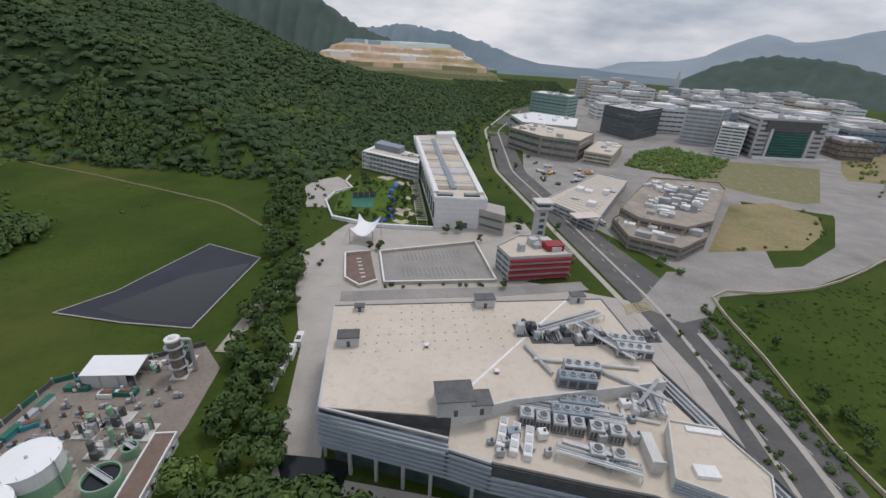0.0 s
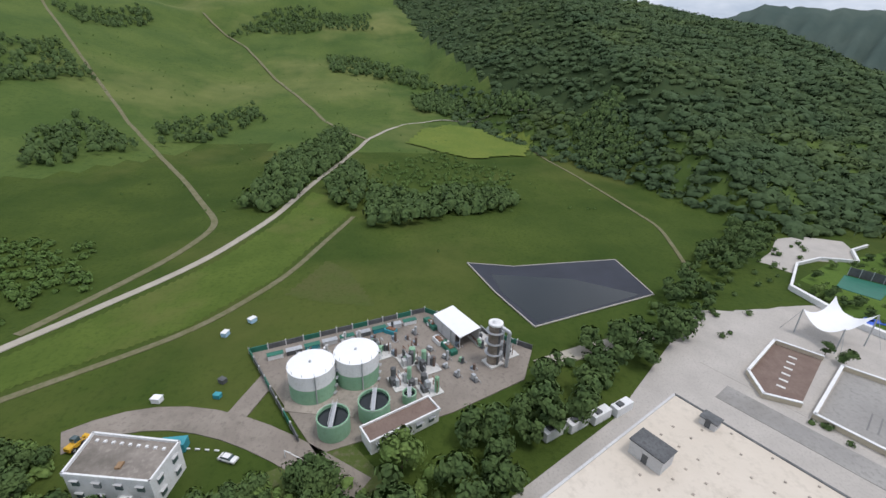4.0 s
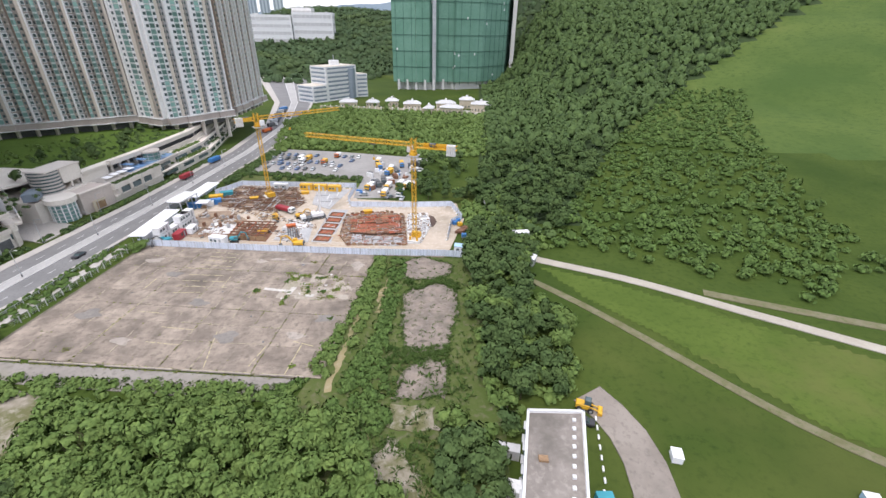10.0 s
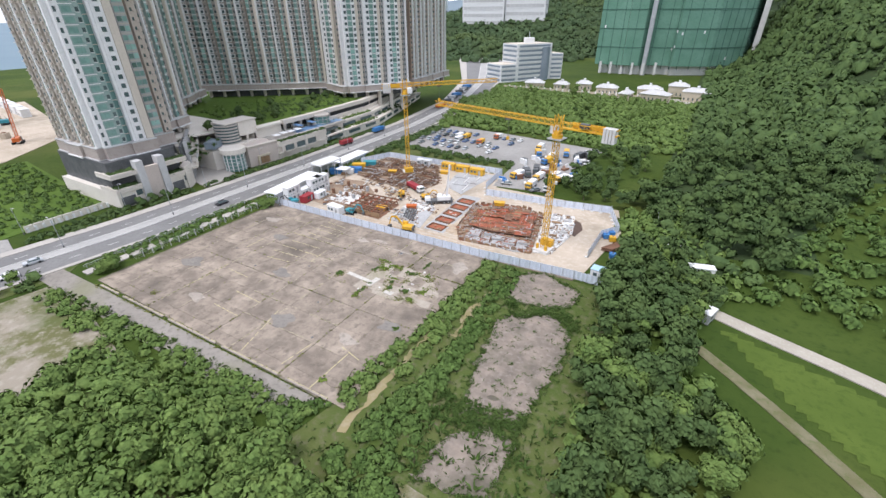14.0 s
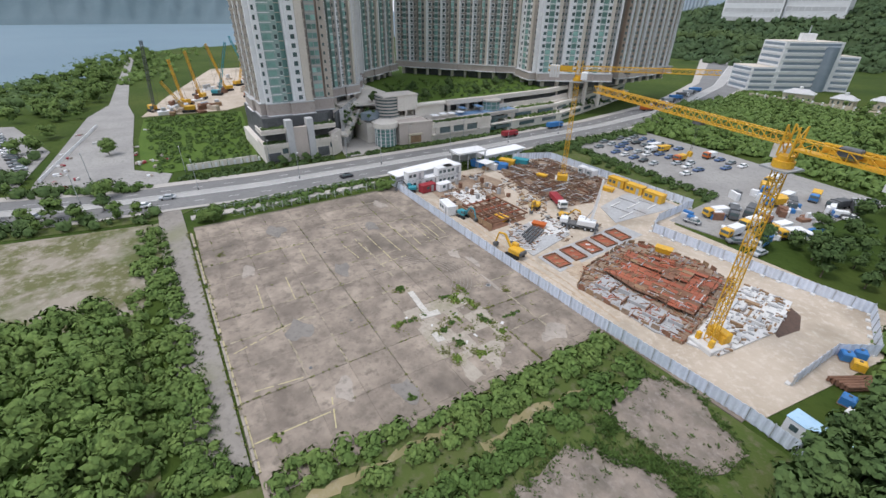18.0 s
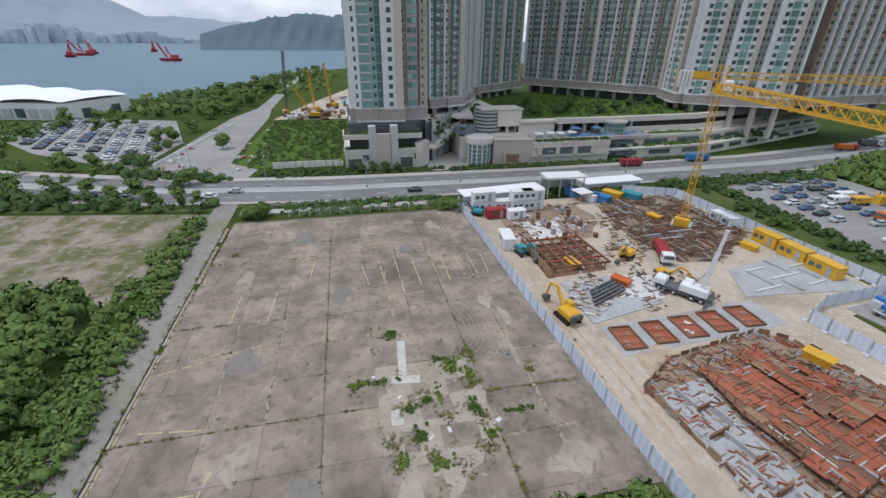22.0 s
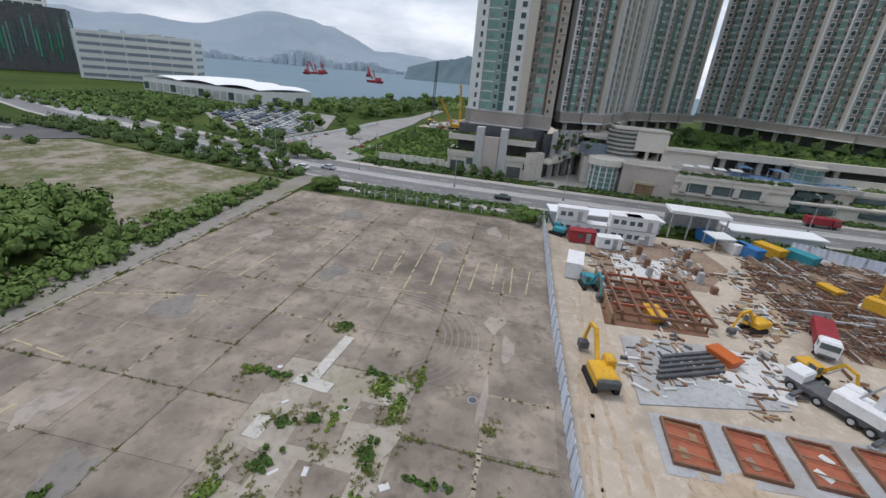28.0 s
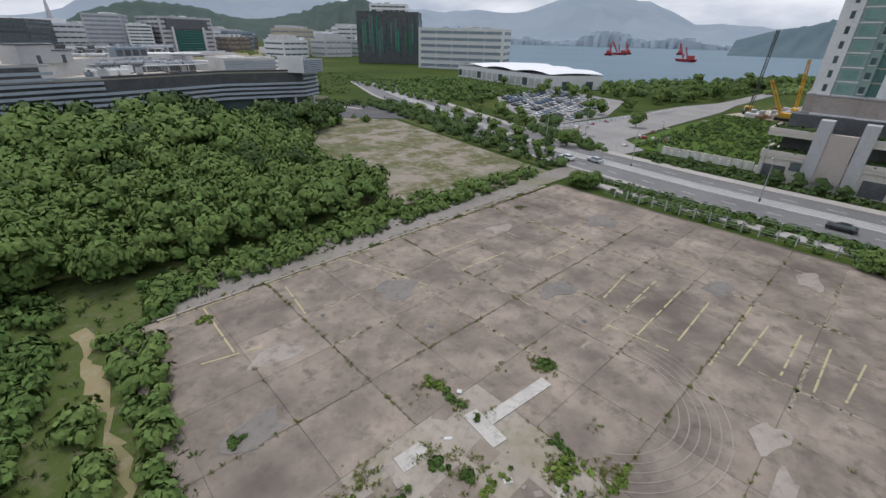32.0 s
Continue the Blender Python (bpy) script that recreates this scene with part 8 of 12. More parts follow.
for _x0, _y0, _x1, _y1 in ((66, -25, 69, -50), (70, -64, 71, -84)):
    _c = thing("covered_walkway", "long white covered walkway beside the road", "walkway", (_x0 + _x1) / 2, (_y0 + _y1) / 2, 0, math.degrees(math.atan2(_y1 - _y0, _x1 - _x0)), "covered walkways")
    _l = math.hypot(_x1 - _x0, _y1 - _y0)
    part("roof", MB().box(-_l / 2, -3.0, 2.9, _l / 2, 3.0, 3.2), CANVAS, _c)
    part("back_wall", MB().box(-_l / 2, -1.8, 0, _l / 2, -1.7, 2.7), HOARD, _c)
    for _k in range(8):
        part("post", MB().box(-_l / 2 + 0.2 + _k * (_l - 0.5) / 7, 1.7, 0, -_l / 2 + 0.35 + _k * (_l - 0.5) / 7, 1.85, 2.7), GALV, _c)
_c = thing("guard_hut", "open-sided hut with a white roof", "hut", 62, -60, 0.06, 10)
part("roof", MB().box(-2.4, -2.2, 2.8, 2.4, 2.2, 3.05), WHITE, _c)
for _x in (-2, 2):
    for _y in (-1.8, 1.8):
        part("post", MB().box(_x - 0.08, _y - 0.08, 0, _x + 0.08, _y + 0.08, 2.8), GALV, _c)
part("desk", MB().box(-1.2, -0.5, 0, 1.2, 0.5, 1.0), TIMBER, _c)


def wheels(parent, xs, half, r=0.5, w=0.35, rims=True):
    for x in xs:
        for s in (-1, 1):
            y = s * half
            t = part("tyre", MB().bar((x, y - w / 2, r), (x, y + w / 2, r), r, 12), BLACKR, parent)
            if rims:
                part("rim", MB().bar((x, y + s * (w / 2) - 0.03, r), (x, y + s * (w / 2) + 0.03, r), r * 0.55, 10), GALV, t)


def excavator(x, y, deg, body, arm, label, s=1.0):
    e = thing("excavator", label, "excavator", x, y, 0.06, deg, "excavators")
    for sy in (-1.15, 1.15):
        part("track", MB().cbox(0, sy, 0, 3.8, 0.6, 0.85, 0.2), BLACKR, e)
    part("slew_deck", MB().cyl(0, 0, 0.85, 0.9, 0.3, 14), DARKG, e)
    part("body", MB().cbox(-0.6, 0.2, 1.15, 3.2, 2.4, 1.1, 0.2), body, e)
    cab = part("cab", MB().cbox(0.7, -0.75, 1.15, 1.5, 1.0, 1.8, 0.15), body, e)
    part("cab_window", MB().box(0.2, -1.28, 1.9, 1.3, -1.24, 2.8).box(1.44, -1.15, 1.7, 1.48, -0.35, 2.8), GLASS, cab)
    part("counterweight", MB().cbox(-2.1, 0.1, 1.1, 0.8, 2.4, 1.0, 0.25), DARKG, e)
    part("boom", MB().bar((1.0, 0.3, 1.8), (3.2, 0.3, 4.6), 0.3).bar((3.2, 0.3, 4.6), (5.0, 0.3, 4.3), 0.26), arm, e)
    part("stick", MB().bar((5.0, 0.3, 4.3), (5.9, 0.3, 1.6), 0.2), arm, e)
    part("ram", MB().bar((1.6, 0.3, 1.7), (3.0, 0.3, 3.7), 0.1), GALV, e)
    part("bucket", MB().cbox(5.8, 0.3, 0.5, 1.0, 1.1, 1.1, 0.25), DARKG, e)
    e.scale = (s, s, s)
    return e


excavator(9.0, -29.0, 10, YELLOW, YELLOW, "yellow tracked excavator beside the pits")
excavator(33, -30.5, 190, TEALP, TEALP, "teal tracked machine near the hoarding", 0.8)
excavator(57, -27, 60, TEALP, DARKG, "teal machine by the corner cabins", 0.8)
excavator(17.5, -54, 200, YELLOW, YELLOW, "low yellow loader among debris", 0.8)
excavator(27, -52, 120, YELLOW, YELLOW, "yellow breaker machine beside puddle", 0.8)
mc = thing("mobile_crane", "white mobile crane with a raised telescopic boom", "mobile crane", 11.5, -53.5, 0.1, 35)
part("chassis", MB().cbox(0, 0, 0.7, 9.5, 2.5, 0.7, 0.1), DARKG, mc)
part("driver_cab", MB().cbox(4.2, 0, 1.2, 2.0, 2.4, 1.3, 0.2), WHITE, mc)
part("superstructure", MB().cbox(-1.6, 0.2, 1.4, 4.6, 2.4, 1.4, 0.2), WHITE, mc)
part("operator_cab", MB().cbox(-0.2, -1.0, 1.4, 1.6, 1.0, 1.7, 0.15), WHITE, mc)
part("boom", MB().bar((-2.6, 0.3, 2.4), (-3.3, 0.3, 10.0), 0.5), WHITE, mc)
part("boom_tip", MB().bar((-3.3, 0.3, 10.0), (-3.6, 0.3, 14.2), 0.38), WHITE, mc)
part("ram", MB().bar((-0.8, 0.3, 2.2), (-3.0, 0.3, 6.6), 0.16), GALV, mc)
for _x in (-4.2, 3.0):
    part("outrigger", MB().box(_x - 0.2, -3.2, 0.5, _x + 0.2, 3.2, 0.8), DARKG, mc)
    for _s in (-3.1, 3.1):
        part("outrigger_foot", MB().cyl(_x, _s, 0, 0.4, 0.5, 10), GALV, mc)
wheels(mc, (-3.2, -1.6, 1.4, 4.0), 1.15, 0.55)


def lorry(x, y, deg, cabm, bedm, label, length=8.0, group="lorries", z=0.1, high=1.3):
    v = thing("lorry", label, "lorry", x, y, z, deg, group)
    part("chassis", MB().box(-length / 2, -0.9, 0.6, length / 2, 0.9, 0.9), DARKG, v)
    cab = part("cab", MB().cbox(length / 2 - 1.0, 0, 0.7, 1.9, 2.3, 2.0, 0.25), cabm, v)
    part("windscreen", MB().box(length / 2 - 0.08, -1.0, 1.6, length / 2 - 0.02, 1.0, 2.4), GLASS, cab)
    part("side_window", MB().box(length / 2 - 1.5, -1.18, 1.6, length / 2 - 0.5, 1.18, 2.3), GLASS, cab)
    part("load_bed", MB().cbox(-1.1, 0, 0.9, length - 2.4, 2.4, high, 0.06), bedm, v)
    wheels(v, (-length * 0.3, length * 0.34), 1.0, 0.48, rims=group == "lorries")
    return v


lorry(26, -60, 155, WHITE, RED, "white-cabbed lorry with a long red load bed", 9.5)


def car(x, y, deg, mat, label="parked saloon car", group="parked cars", z=0.0):
    c = thing("car", label, "car", x, y, z, deg, group)
    c_body = new("body", CARBODY[mat])
    c_body.parent = c
    for nm, me in (("glasshouse", CARGLASS), ("roof", CARROOF[mat])):
        shared(nm, me, c, 0, 0, 0)
    if group == "field cars":
        shared("underbody", CARUNDER, c, 0, 0, 0)
        return c
    for px in (-1.35, 1.35):
        for py in (-0.82, 0.82):
            shared("wheel", CARWHEEL, c, px, py, 0)
    return c


CARBODY, CARROOF = [], []
for _m in CARS:
    CARBODY.append(MB().cbox(0, 0, 0.28, 4.4, 1.78, 0.62, 0.14).mesh("body", _m))
    CARROOF.append(MB().cbox(-0.25, 0, 1.3, 1.7, 1.3, 0.12, 0.05).mesh("roof", _m))
CARGLASS = MB().add([(-1.75, -0.8, 0.88), (1.15, -0.8, 0.88), (1.15, 0.8, 0.88), (-1.75, 0.8, 0.88), (-1.1, -0.64, 1.33), (0.55, -0.64, 1.33), (0.55, 0.64, 1.33), (-1.1, 0.64, 1.33)],
                    [(4, 5, 6, 7), (0, 1, 5, 4), (1, 2, 6, 5), (2, 3, 7, 6), (3, 0, 4, 7)]).mesh("glasshouse", GLASS)
CARUNDER = MB().box(-1.9, -0.8, 0, 1.9, 0.8, 0.3).mesh("underbody", BLACKR)
CARWHEEL = MB().bar((0, -0.11, 0.31), (0, 0.11, 0.31), 0.31, 10).mesh("wheel", BLACKR)

# huts, tanks and scrap in the corner beyond the site
_c = cabin(-51, -30.5, -6, 7, 2.6, 2.6, WHITE, "container with a pale blue tin roof", "corner huts", roofmat=SKYB)
for _x, _y, _a, _w, _m, _lb in ((-61, -76, 10, 5, WHITE, "small white hut at the wood's edge"), (-58, -48, 20, 3, WHITE, "little white hut by the yard"), (-65, -54, 30, 3.4, GALV, "grey tin hut beside trees"), (-72, -45, 15, 6, WHITE, "long white hut below the wood"), (-74, -25, 70, 4, GALV, "grey metal box by the track")):
    cabin(_x, _y, _a, _w, 2.4, 2.4, _m, _lb, "corner huts")
for _x, _y, _m, _lb in ((-47.5, -57, BLUE, "blue chemical tote"), (-46.5, -54.5, BLUE, "blue plastic barrel group"), (-48.5, -53.5, YELLOW, "yellow generator box"), (-52, -40, WHITE, "white water tote"), (-50.5, -43, BLUE, "blue water tote")):
    _t = thing("site_tote", _lb + " near the site corner", "tote", _x, _y, 0.05, _x * 7, "site totes")
    part("body", MB().cbox(0, 0, 0.15, 1.8, 1.6, 1.5, 0.2), _m, _t)
    part("pallet", MB().box(-0.95, -0.85, 0, 0.95, 0.85, 0.15), TIMBER, _t)
    part("cap", MB().cyl(0, 0, 1.65, 0.25, 0.12, 10), DARKG, _t)
# ---------------------------------------------------------------- tank works
def storage_tank(x, y, r, h, label):
    t = thing("storage_tank", label, "storage tank", x, y, 0.2, 20, "storage tanks")
    part("lower_shell", MB().cyl(0, 0, 0, r, h * 0.52, 48), TANKG, t, "pale green lower shell", smooth=False)
    part("upper_shell", MB().cyl(0, 0, h * 0.52, r + 0.01, h * 0.48, 48), WHITE, t, "white upper shell")
    part("roof", MB().cyl(0, 0, h, r + 0.12, 0.7, 48, 0.6), CANVAS, t, "shallow white cone roof")
    part("vent", MB().cyl(0.3, -0.2, h + 0.62, 0.35, 0.5, 10), GALV, t)
    for k in range(5):
        a = 0.9 + k * 0.16
        part("stair_flight", MB().rbox((r + 0.4) * math.cos(a), (r + 0.4) * math.sin(a), 0.6 + k * h / 5.4, 0.7, 1.3, 0.15, math.degrees(a)), GALV, t)
    for k in range(12):
        a = k * math.pi / 6
        part("rail_post", MB().cyl((r - 0.15) * math.cos(a), (r - 0.15) * math.sin(a), h, 0.05, 1.1, 5), GALV, t)
    part("pipe", MB().bar((r + 0.3, 0, 0.3), (r + 0.3, 0, h + 0.3), 0.18, 8), GALV, t)
    return t


def open_tank(x, y, r, h, label):
    t = thing("open_tank", label, "open tank", x, y, 0.2, 0, "open tanks")
    n = 40
    ring = [(math.cos(2 * math.pi * k / n), math.sin(2 * math.pi * k / n)) for k in range(n)]
    wall = MB()
    wall.v = [(q * c, q * d, z) for q, z in ((r, 0), (r, h), (r - 0.3, h), (r - 0.3, 0)) for c, d in ring]
    wall.f = [(m * n + k, m * n + (k + 1) % n, ((m + 1) % 4) * n + (k + 1) % n, ((m + 1) % 4) * n + k) for m in range(4) for k in range(n)]
    part("shell", wall, TANKG, t)
    part("water", MB().cyl(0, 0, 0, r - 0.31, h - 0.9, 40), POOL, t, "still dark water")
    part("walkway", MB().box(-r, -0.5, h + 0.05, r, 0.5, h + 0.2), GALV, t)
    for s in (-0.5, 0.5):
        part("rail", MB().bar((-r, s, h + 1.1), (r, s, h + 1.1), 0.05), WHITE, t)
    part("rim", MB().cyl(0, 0, h - 0.12, r + 0.15, 0.12, 40, cap=False), WHITE, t)
    return t


storage_tank(-95.9, 88.0, 6.2, 9.0, "white-topped pale green storage tank with cone roof")
storage_tank(-101.0, 99.5, 6.2, 9.0, "large white and green cylindrical storage tank")
open_tank(-81, 96, 4.0, 5.0, "open green tank holding dark water")
open_tank(-86, 105.5, 4.1, 5.0, "round open tank with dark water")
open_tank(-90.5, 114.5, 1.9, 3.0, "small open green settling tank")
hut = thing("control_house", "long low house with a brown flat roof", "house", -80.5, 112.5, 0, 120.5)
part("wall", MB().box(-9.5, -2.6, 0, 9.5, 2.6, 3.8), WHITE, hut)
part("roof", MB().box(-9.4, -2.5, 3.8, 9.4, 2.5, 3.95), BROWNR, hut, "brown felt roof")
for _a in ((-9.8, -2.9, 9.8, -2.5), (-9.8, 2.5, 9.8, 2.9), (-9.8, -2.5, -9.4, 2.5), (9.4, -2.5, 9.8, 2.5)):
    part("parapet", MB().box(_a[0], _a[1], 3.6, _a[2], _a[3], 4.4), WHITE, hut)
for _k in range(5):
    part("window", MB().box(-8 + _k * 3.6, -2.66, 1.2, -6.4 + _k * 3.6, -2.6, 2.6), GLASS, hut)
    part("awning", MB().box(-8.2 + _k * 3.6, -3.4, 2.9, -6.2 + _k * 3.6, -2.6, 3.0), GALV, hut)
shed = thing("steel_shed", "white steel shed open along one side", "shed", -121, 130, 0, 29)
part("roof", MB().add([(-8, -4, 5.0), (8, -4, 5.0), (8, 4, 6.2), (-8, 4, 6.2), (-8, -4, 5.2), (8, -4, 5.2), (8, 4, 6.4), (-8, 4, 6.4)], [(3, 2, 1, 0), (4, 5, 6, 7), (0, 1, 5, 4), (1, 2, 6, 5), (2, 3, 7, 6), (3, 0, 4, 7)]), CANVAS, shed)
part("back_wall", MB().box(-7.8, 3.7, 0, 7.8, 3.9, 6.1), GREYW, shed)
part("end_wall", MB().box(-7.8, -3.6, 0, -7.6, 3.7, 5.1), GREYW, shed)
part("front_wall", MB().box(-7.6, -3.8, 0, 5.0, -3.6, 4.9), GREYW, shed)
for _x in (-7.7, -2.6, 2.6, 7.7):
    part("post", MB().box(_x - 0.12, -3.95, 0, _x + 0.12, -3.75, 5.0), GALV, shed)
stack = thing("process_stack", "tall grey-brown process tower with access ladders", "process tower", -106, 140, 0, 30)
part("vessel", MB().cyl(0, 0, 0.6, 1.9, 13.5, 20), CONC, stack)
part("head", MB().cyl(0, 0, 14.1, 2.2, 0.6, 20).cyl(0, 0, 14.7, 1.2, 0.8, 16, 0.5), WHITE, stack)
part("plinth", MB().cbox(0, 0, 0, 5, 5, 0.6, 0.1), NEWC, stack)
for _k in range(3):
    part("ring_deck", MB().cyl(0, 0, 4.2 + _k * 3.8, 2.8, 0.15, 20), GALV, stack)
part("ladder", MB().box(1.95, -0.3, 0.6, 2.1, 0.3, 14), DARKG, stack)
part("flue", MB().bar((0.5, 2.6, 0.6), (0.5, 2.6, 12), 0.6, 10), GALV, stack)
part("duct", MB().bar((0, 0, 14.4), (3.8, 2.2, 12.5), 0.6, 10).bar((3.8, 2.2, 12.5), (3.8, 2.2, 0.3), 0.6, 10), GALV, stack)
_g = np.random.default_rng(31)
for _cx, _cy, _n, _lb in ((-108, 114, 8, "grey process plant with pipes and vessels"), (-104.5, 120, 6, "cluster of pumps and dark tanks"), (-111, 145, 7, "grey filter plant with pale pipework"), (-98, 112, 6, "cluster of small vessels and pipes"), (-95, 120, 5, "pipework and white drums beside walls"),
                         (-112, 106, 6, "scaffolded process vessels and ladders"), (-118, 138, 4, "small skid of pumps and valves")):
    _p = thing("process_plant", _lb, "process plant", _cx, _cy, 0.18, 25, "process plant")
    part("skid", MB().box(-3.4, -3.0, 0, 3.4, 3.0, 0.25), NEWC, _p)
    for _k in range(_n):
        _x, _y, _r, _h = _g.uniform(-2.6, 2.6), _g.uniform(-2.4, 2.4), _g.uniform(0.4, 1.1), _g.uniform(1.5, 6.0)
        if _k % 2:
            part("vessel", MB().cyl(_x, _y, 0.25, _r, _h, 14).cyl(_x, _y, 0.25 + _h, _r, 0.4, 14, 0.2), (GALV, DARKG, WHITE, TANKG)[_k % 4], _p)
        else:
            part("cabinet", MB().cbox(_x, _y, 0.25, _r * 2, _r * 1.6, _h * 0.6, 0.1), (GREYW, DARKG, GALV)[_k % 3], _p)
    for _k in range(7):
        _a, _b = _g.uniform(-3.2, 3.2, 2), _g.uniform(-2.8, 2.8, 2)
        _z = _g.uniform(0.8, 4.5)
        part("pipe", MB().bar((_a[0], _b[0], _z), (_a[1], _b[0], _z), 0.13, 6).bar((_a[1], _b[0], _z), (_a[1], _b[0], 0.25), 0.13, 6), GALV if _k % 2 else RUST, _p)
for _x, _y, _a, _m, _lb in ((-113, 127, 28, GREENP, "dark green open skip of scrap"), (-127, 122, 28, GREENP, "green tarpaulin-covered skip in the yard"), (-129, 125, 28, TEALP, "teal skip beside the shed"), (-123, 108, 60, TEALP, "teal waste bin by the wall"), (-117, 124, 28, WHITE, "white storage box near the shed")):
    _s = thing("yard_skip", _lb, "skip", _x, _y, 0.18, _a, "yard skips")
    part("tub", MB().cbox(0, 0, 0, 7 if _m is GREENP else 4, 2.4, 1.5, 0.12), _m, _s)
    part("load", MB().cbox(0.3, 0, 1.5, 3.2, 1.6, 0.4, 0.18), RUST, _s)
YARD = [(-113, 65), (-136, 120), (-112, 154), (-98, 148), (-86, 126), (-74, 93)]
yw = thing("yard_wall", "low dark yard wall topped with pipes", "wall")
for (_x0, _y0), (_x1, _y1) in (((-113, 65), (-136, 120)), ((-136, 120), (-112, 154)), ((-113, 65), (-78, 88))):
    _l = math.hypot(_x1 - _x0, _y1 - _y0)
    _d = math.degrees(math.atan2(_y1 - _y0, _x1 - _x0))
    _n = int(_l // 5)
    for _k in range(_n):
        _t = (_k + 0.5) / _n
        part("wall_panel", MB().rbox(_x0 + (_x1 - _x0) * _t, _y0 + (_y1 - _y0) * _t, 0, _l / _n - 0.05, 0.3, 1.9, _d), DARKG if _k % 3 else GREENP, yw)
        part("wall_post", MB().rbox(_x0 + (_x1 - _x0) * _k / _n, _y0 + (_y1 - _y0) * _k / _n, 0, 0.35, 0.4, 2.3, _d), GREYW, yw)
for _k in range(9):
    _t = (_k + 0.5) / 9
    _b = thing("yard_store", "low covered store along the yard wall", "store", -112 - 20 * _t + 2.6, 70 + 46 * _t + 1, 0.18, 112, "yard stores")
    part("body", MB().cbox(0, 0, 0, 4.4, 1.8, 1.5, 0.1), (WHITE, DARKG, TEALP, GREYW)[_k % 4], _b)
    part("lid", MB().box(-2.4, -1.0, 1.5, 2.4, 1.0, 1.65), (GREENP, GALV)[_k % 2], _b)
solo("yard_bund", MB().prism([(-106, 78), (-112, 92), (-98, 106), (-85, 100), (-88, 82)], 0.15, 0.3), SLAB, "pale concrete bund floor round the tanks", "slab", kind="structure")

# ---------------------------------------------------------------- pump house
PUMP = [(-65.0, 46.0), (-75.3, 45.4), (-72.0, 65.0), (-62.4, 64.0)]
pump = thing("pump_house", "white two-storey house with a stained flat roof", "house")
part("wall", MB().prism(PUMP, 0, 7.4), WHITE, pump)
_in = [(x * 0.955 - 68.7 * 0.045 * -1 * -1 if False else -68.7 + (x + 68.7) * 0.94, 55.1 + (y - 55.1) * 0.965) for x, y in PUMP]
part("roof", MB().prism(_in, 7.4, 7.5), STAINED, pump, "stained grey roof felt")
for _k in range(4):
    _cx, _cy, _l, _d = run(PUMP, _k, (_k + 1) % 4)
    part("parapet", MB().rbox(_cx, _cy, 7.2, _l + 0.3, 0.4, 0.8, _d), WHITE, pump)
    _nx, _ny = math.sin(radians(_d)), -math.cos(radians(_d))
    for _f in range(2):
        for _j in range(int(_l // 4)):
            _s = (_j + 0.5) / int(_l // 4) - 0.5
            _wx, _wy = _cx + _l * _s * math.cos(radians(_d)), _cy + _l * _s * math.sin(radians(_d))
            _w = part("window", MB().rbox(_wx, _wy, 1.3 + 3.5 * _f, 1.5, 0.5, 1.3, _d), GLASS, pump)
            part("hood", MB().rbox(_wx, _wy, 2.75 + 3.5 * _f, 1.8, 1.1, 0.12, _d), GREYW, _w)
for _k in range(9):
    part("roof_block", MB().cbox(-73.2 + _k * 0.36, 47.5 + _k * 1.9, 7.5, 0.6, 0.6, 0.45, 0.08), WHITE, pump)
part("roof_hatch", MB().cbox(-66.5, 56, 7.5, 1.6, 1.1, 0.5, 0.08), TIMBER, pump)
part("porch", MB().rbox(-62.0, 58, 0, 2.4, 6, 3.0, 82), WHITE, pump)
part("side_step", MB().rbox(-61.7, 50, 0, 1.8, 4, 2.4, 82), GREYW, pump)
solo("awning_sheet", MB().rbox(-77.3, 60, 0, 2.8, 5.5, 2.4, 5), TEALP, "teal tarpaulin shelter beside the pump house", "shelter")
car(-77.4, 41.2, 170, 2, "grey car parked by the pump house", "pump house vehicles", 0.12)
car(-73.5, 73.5, 70, 0, "white car parked on the drive", "pump house vehicles", 0.12)
ld = thing("wheel_loader", "yellow wheel loader parked beside the drive", "wheel loader", -78.5, 37.5, 0.1, 165)
part("body", MB().cbox(-0.6, 0, 0.7, 2.8, 1.7, 1.1, 0.2), YELLOW, ld)
part("cab", MB().cbox(0.3, 0, 1.6, 1.3, 1.4, 1.4, 0.15), GLASS, ld)
part("arm", MB().bar((1.0, 0.5, 1.2), (2.8, 0.5, 0.7), 0.16).bar((1.0, -0.5, 1.2), (2.8, -0.5, 0.7), 0.16), YELLOW, ld)
part("bucket", MB().cbox(3.0, 0, 0.1, 0.9, 2.2, 0.9, 0.2), YELLOW, ld)
wheels(ld, (-1.2, 1.1), 0.95, 0.6, 0.4)
for _k in range(14):
    _s = thing("kerb_block", "short white-painted kerb block on the drive", "kerb block", -80.2 + _k * 0.28 + (0 if _k < 7 else 0.4), 40 + _k * 2.3, 0.12, 82, "kerb blocks")
    part("block", MB().cbox(0, 0, 0, 1.1, 0.35, 0.3, 0.06), WHITE, _s)
for _x, _y, _m, _lb, _s in ((-123, 54, SKYB, "small white and blue box on the lawn", 1.8), (-131, 60, SKYB, "white monitoring box on the lawn", 1.9), (-100, 62, DARKG, "dark equipment box on the grass", 1.5), (-94, 63, TEALP, "teal equipment box on the grass", 1.4), (-93, 48, CANVAS, "white bagged heap on the lawn", 1.8)):
    _b = thing("field_box", _lb, "box", _x, _y, 0.05, _x * 3, "field boxes")
    part("body", MB().cbox(0, 0, 0, _s * 1.3, _s, _s * 0.8, 0.15), _m, _b)
    part("lid", MB().cbox(0, 0, _s * 0.8, _s * 1.4, _s * 1.1, 0.15, 0.05), WHITE if _m is SKYB else _m, _b)
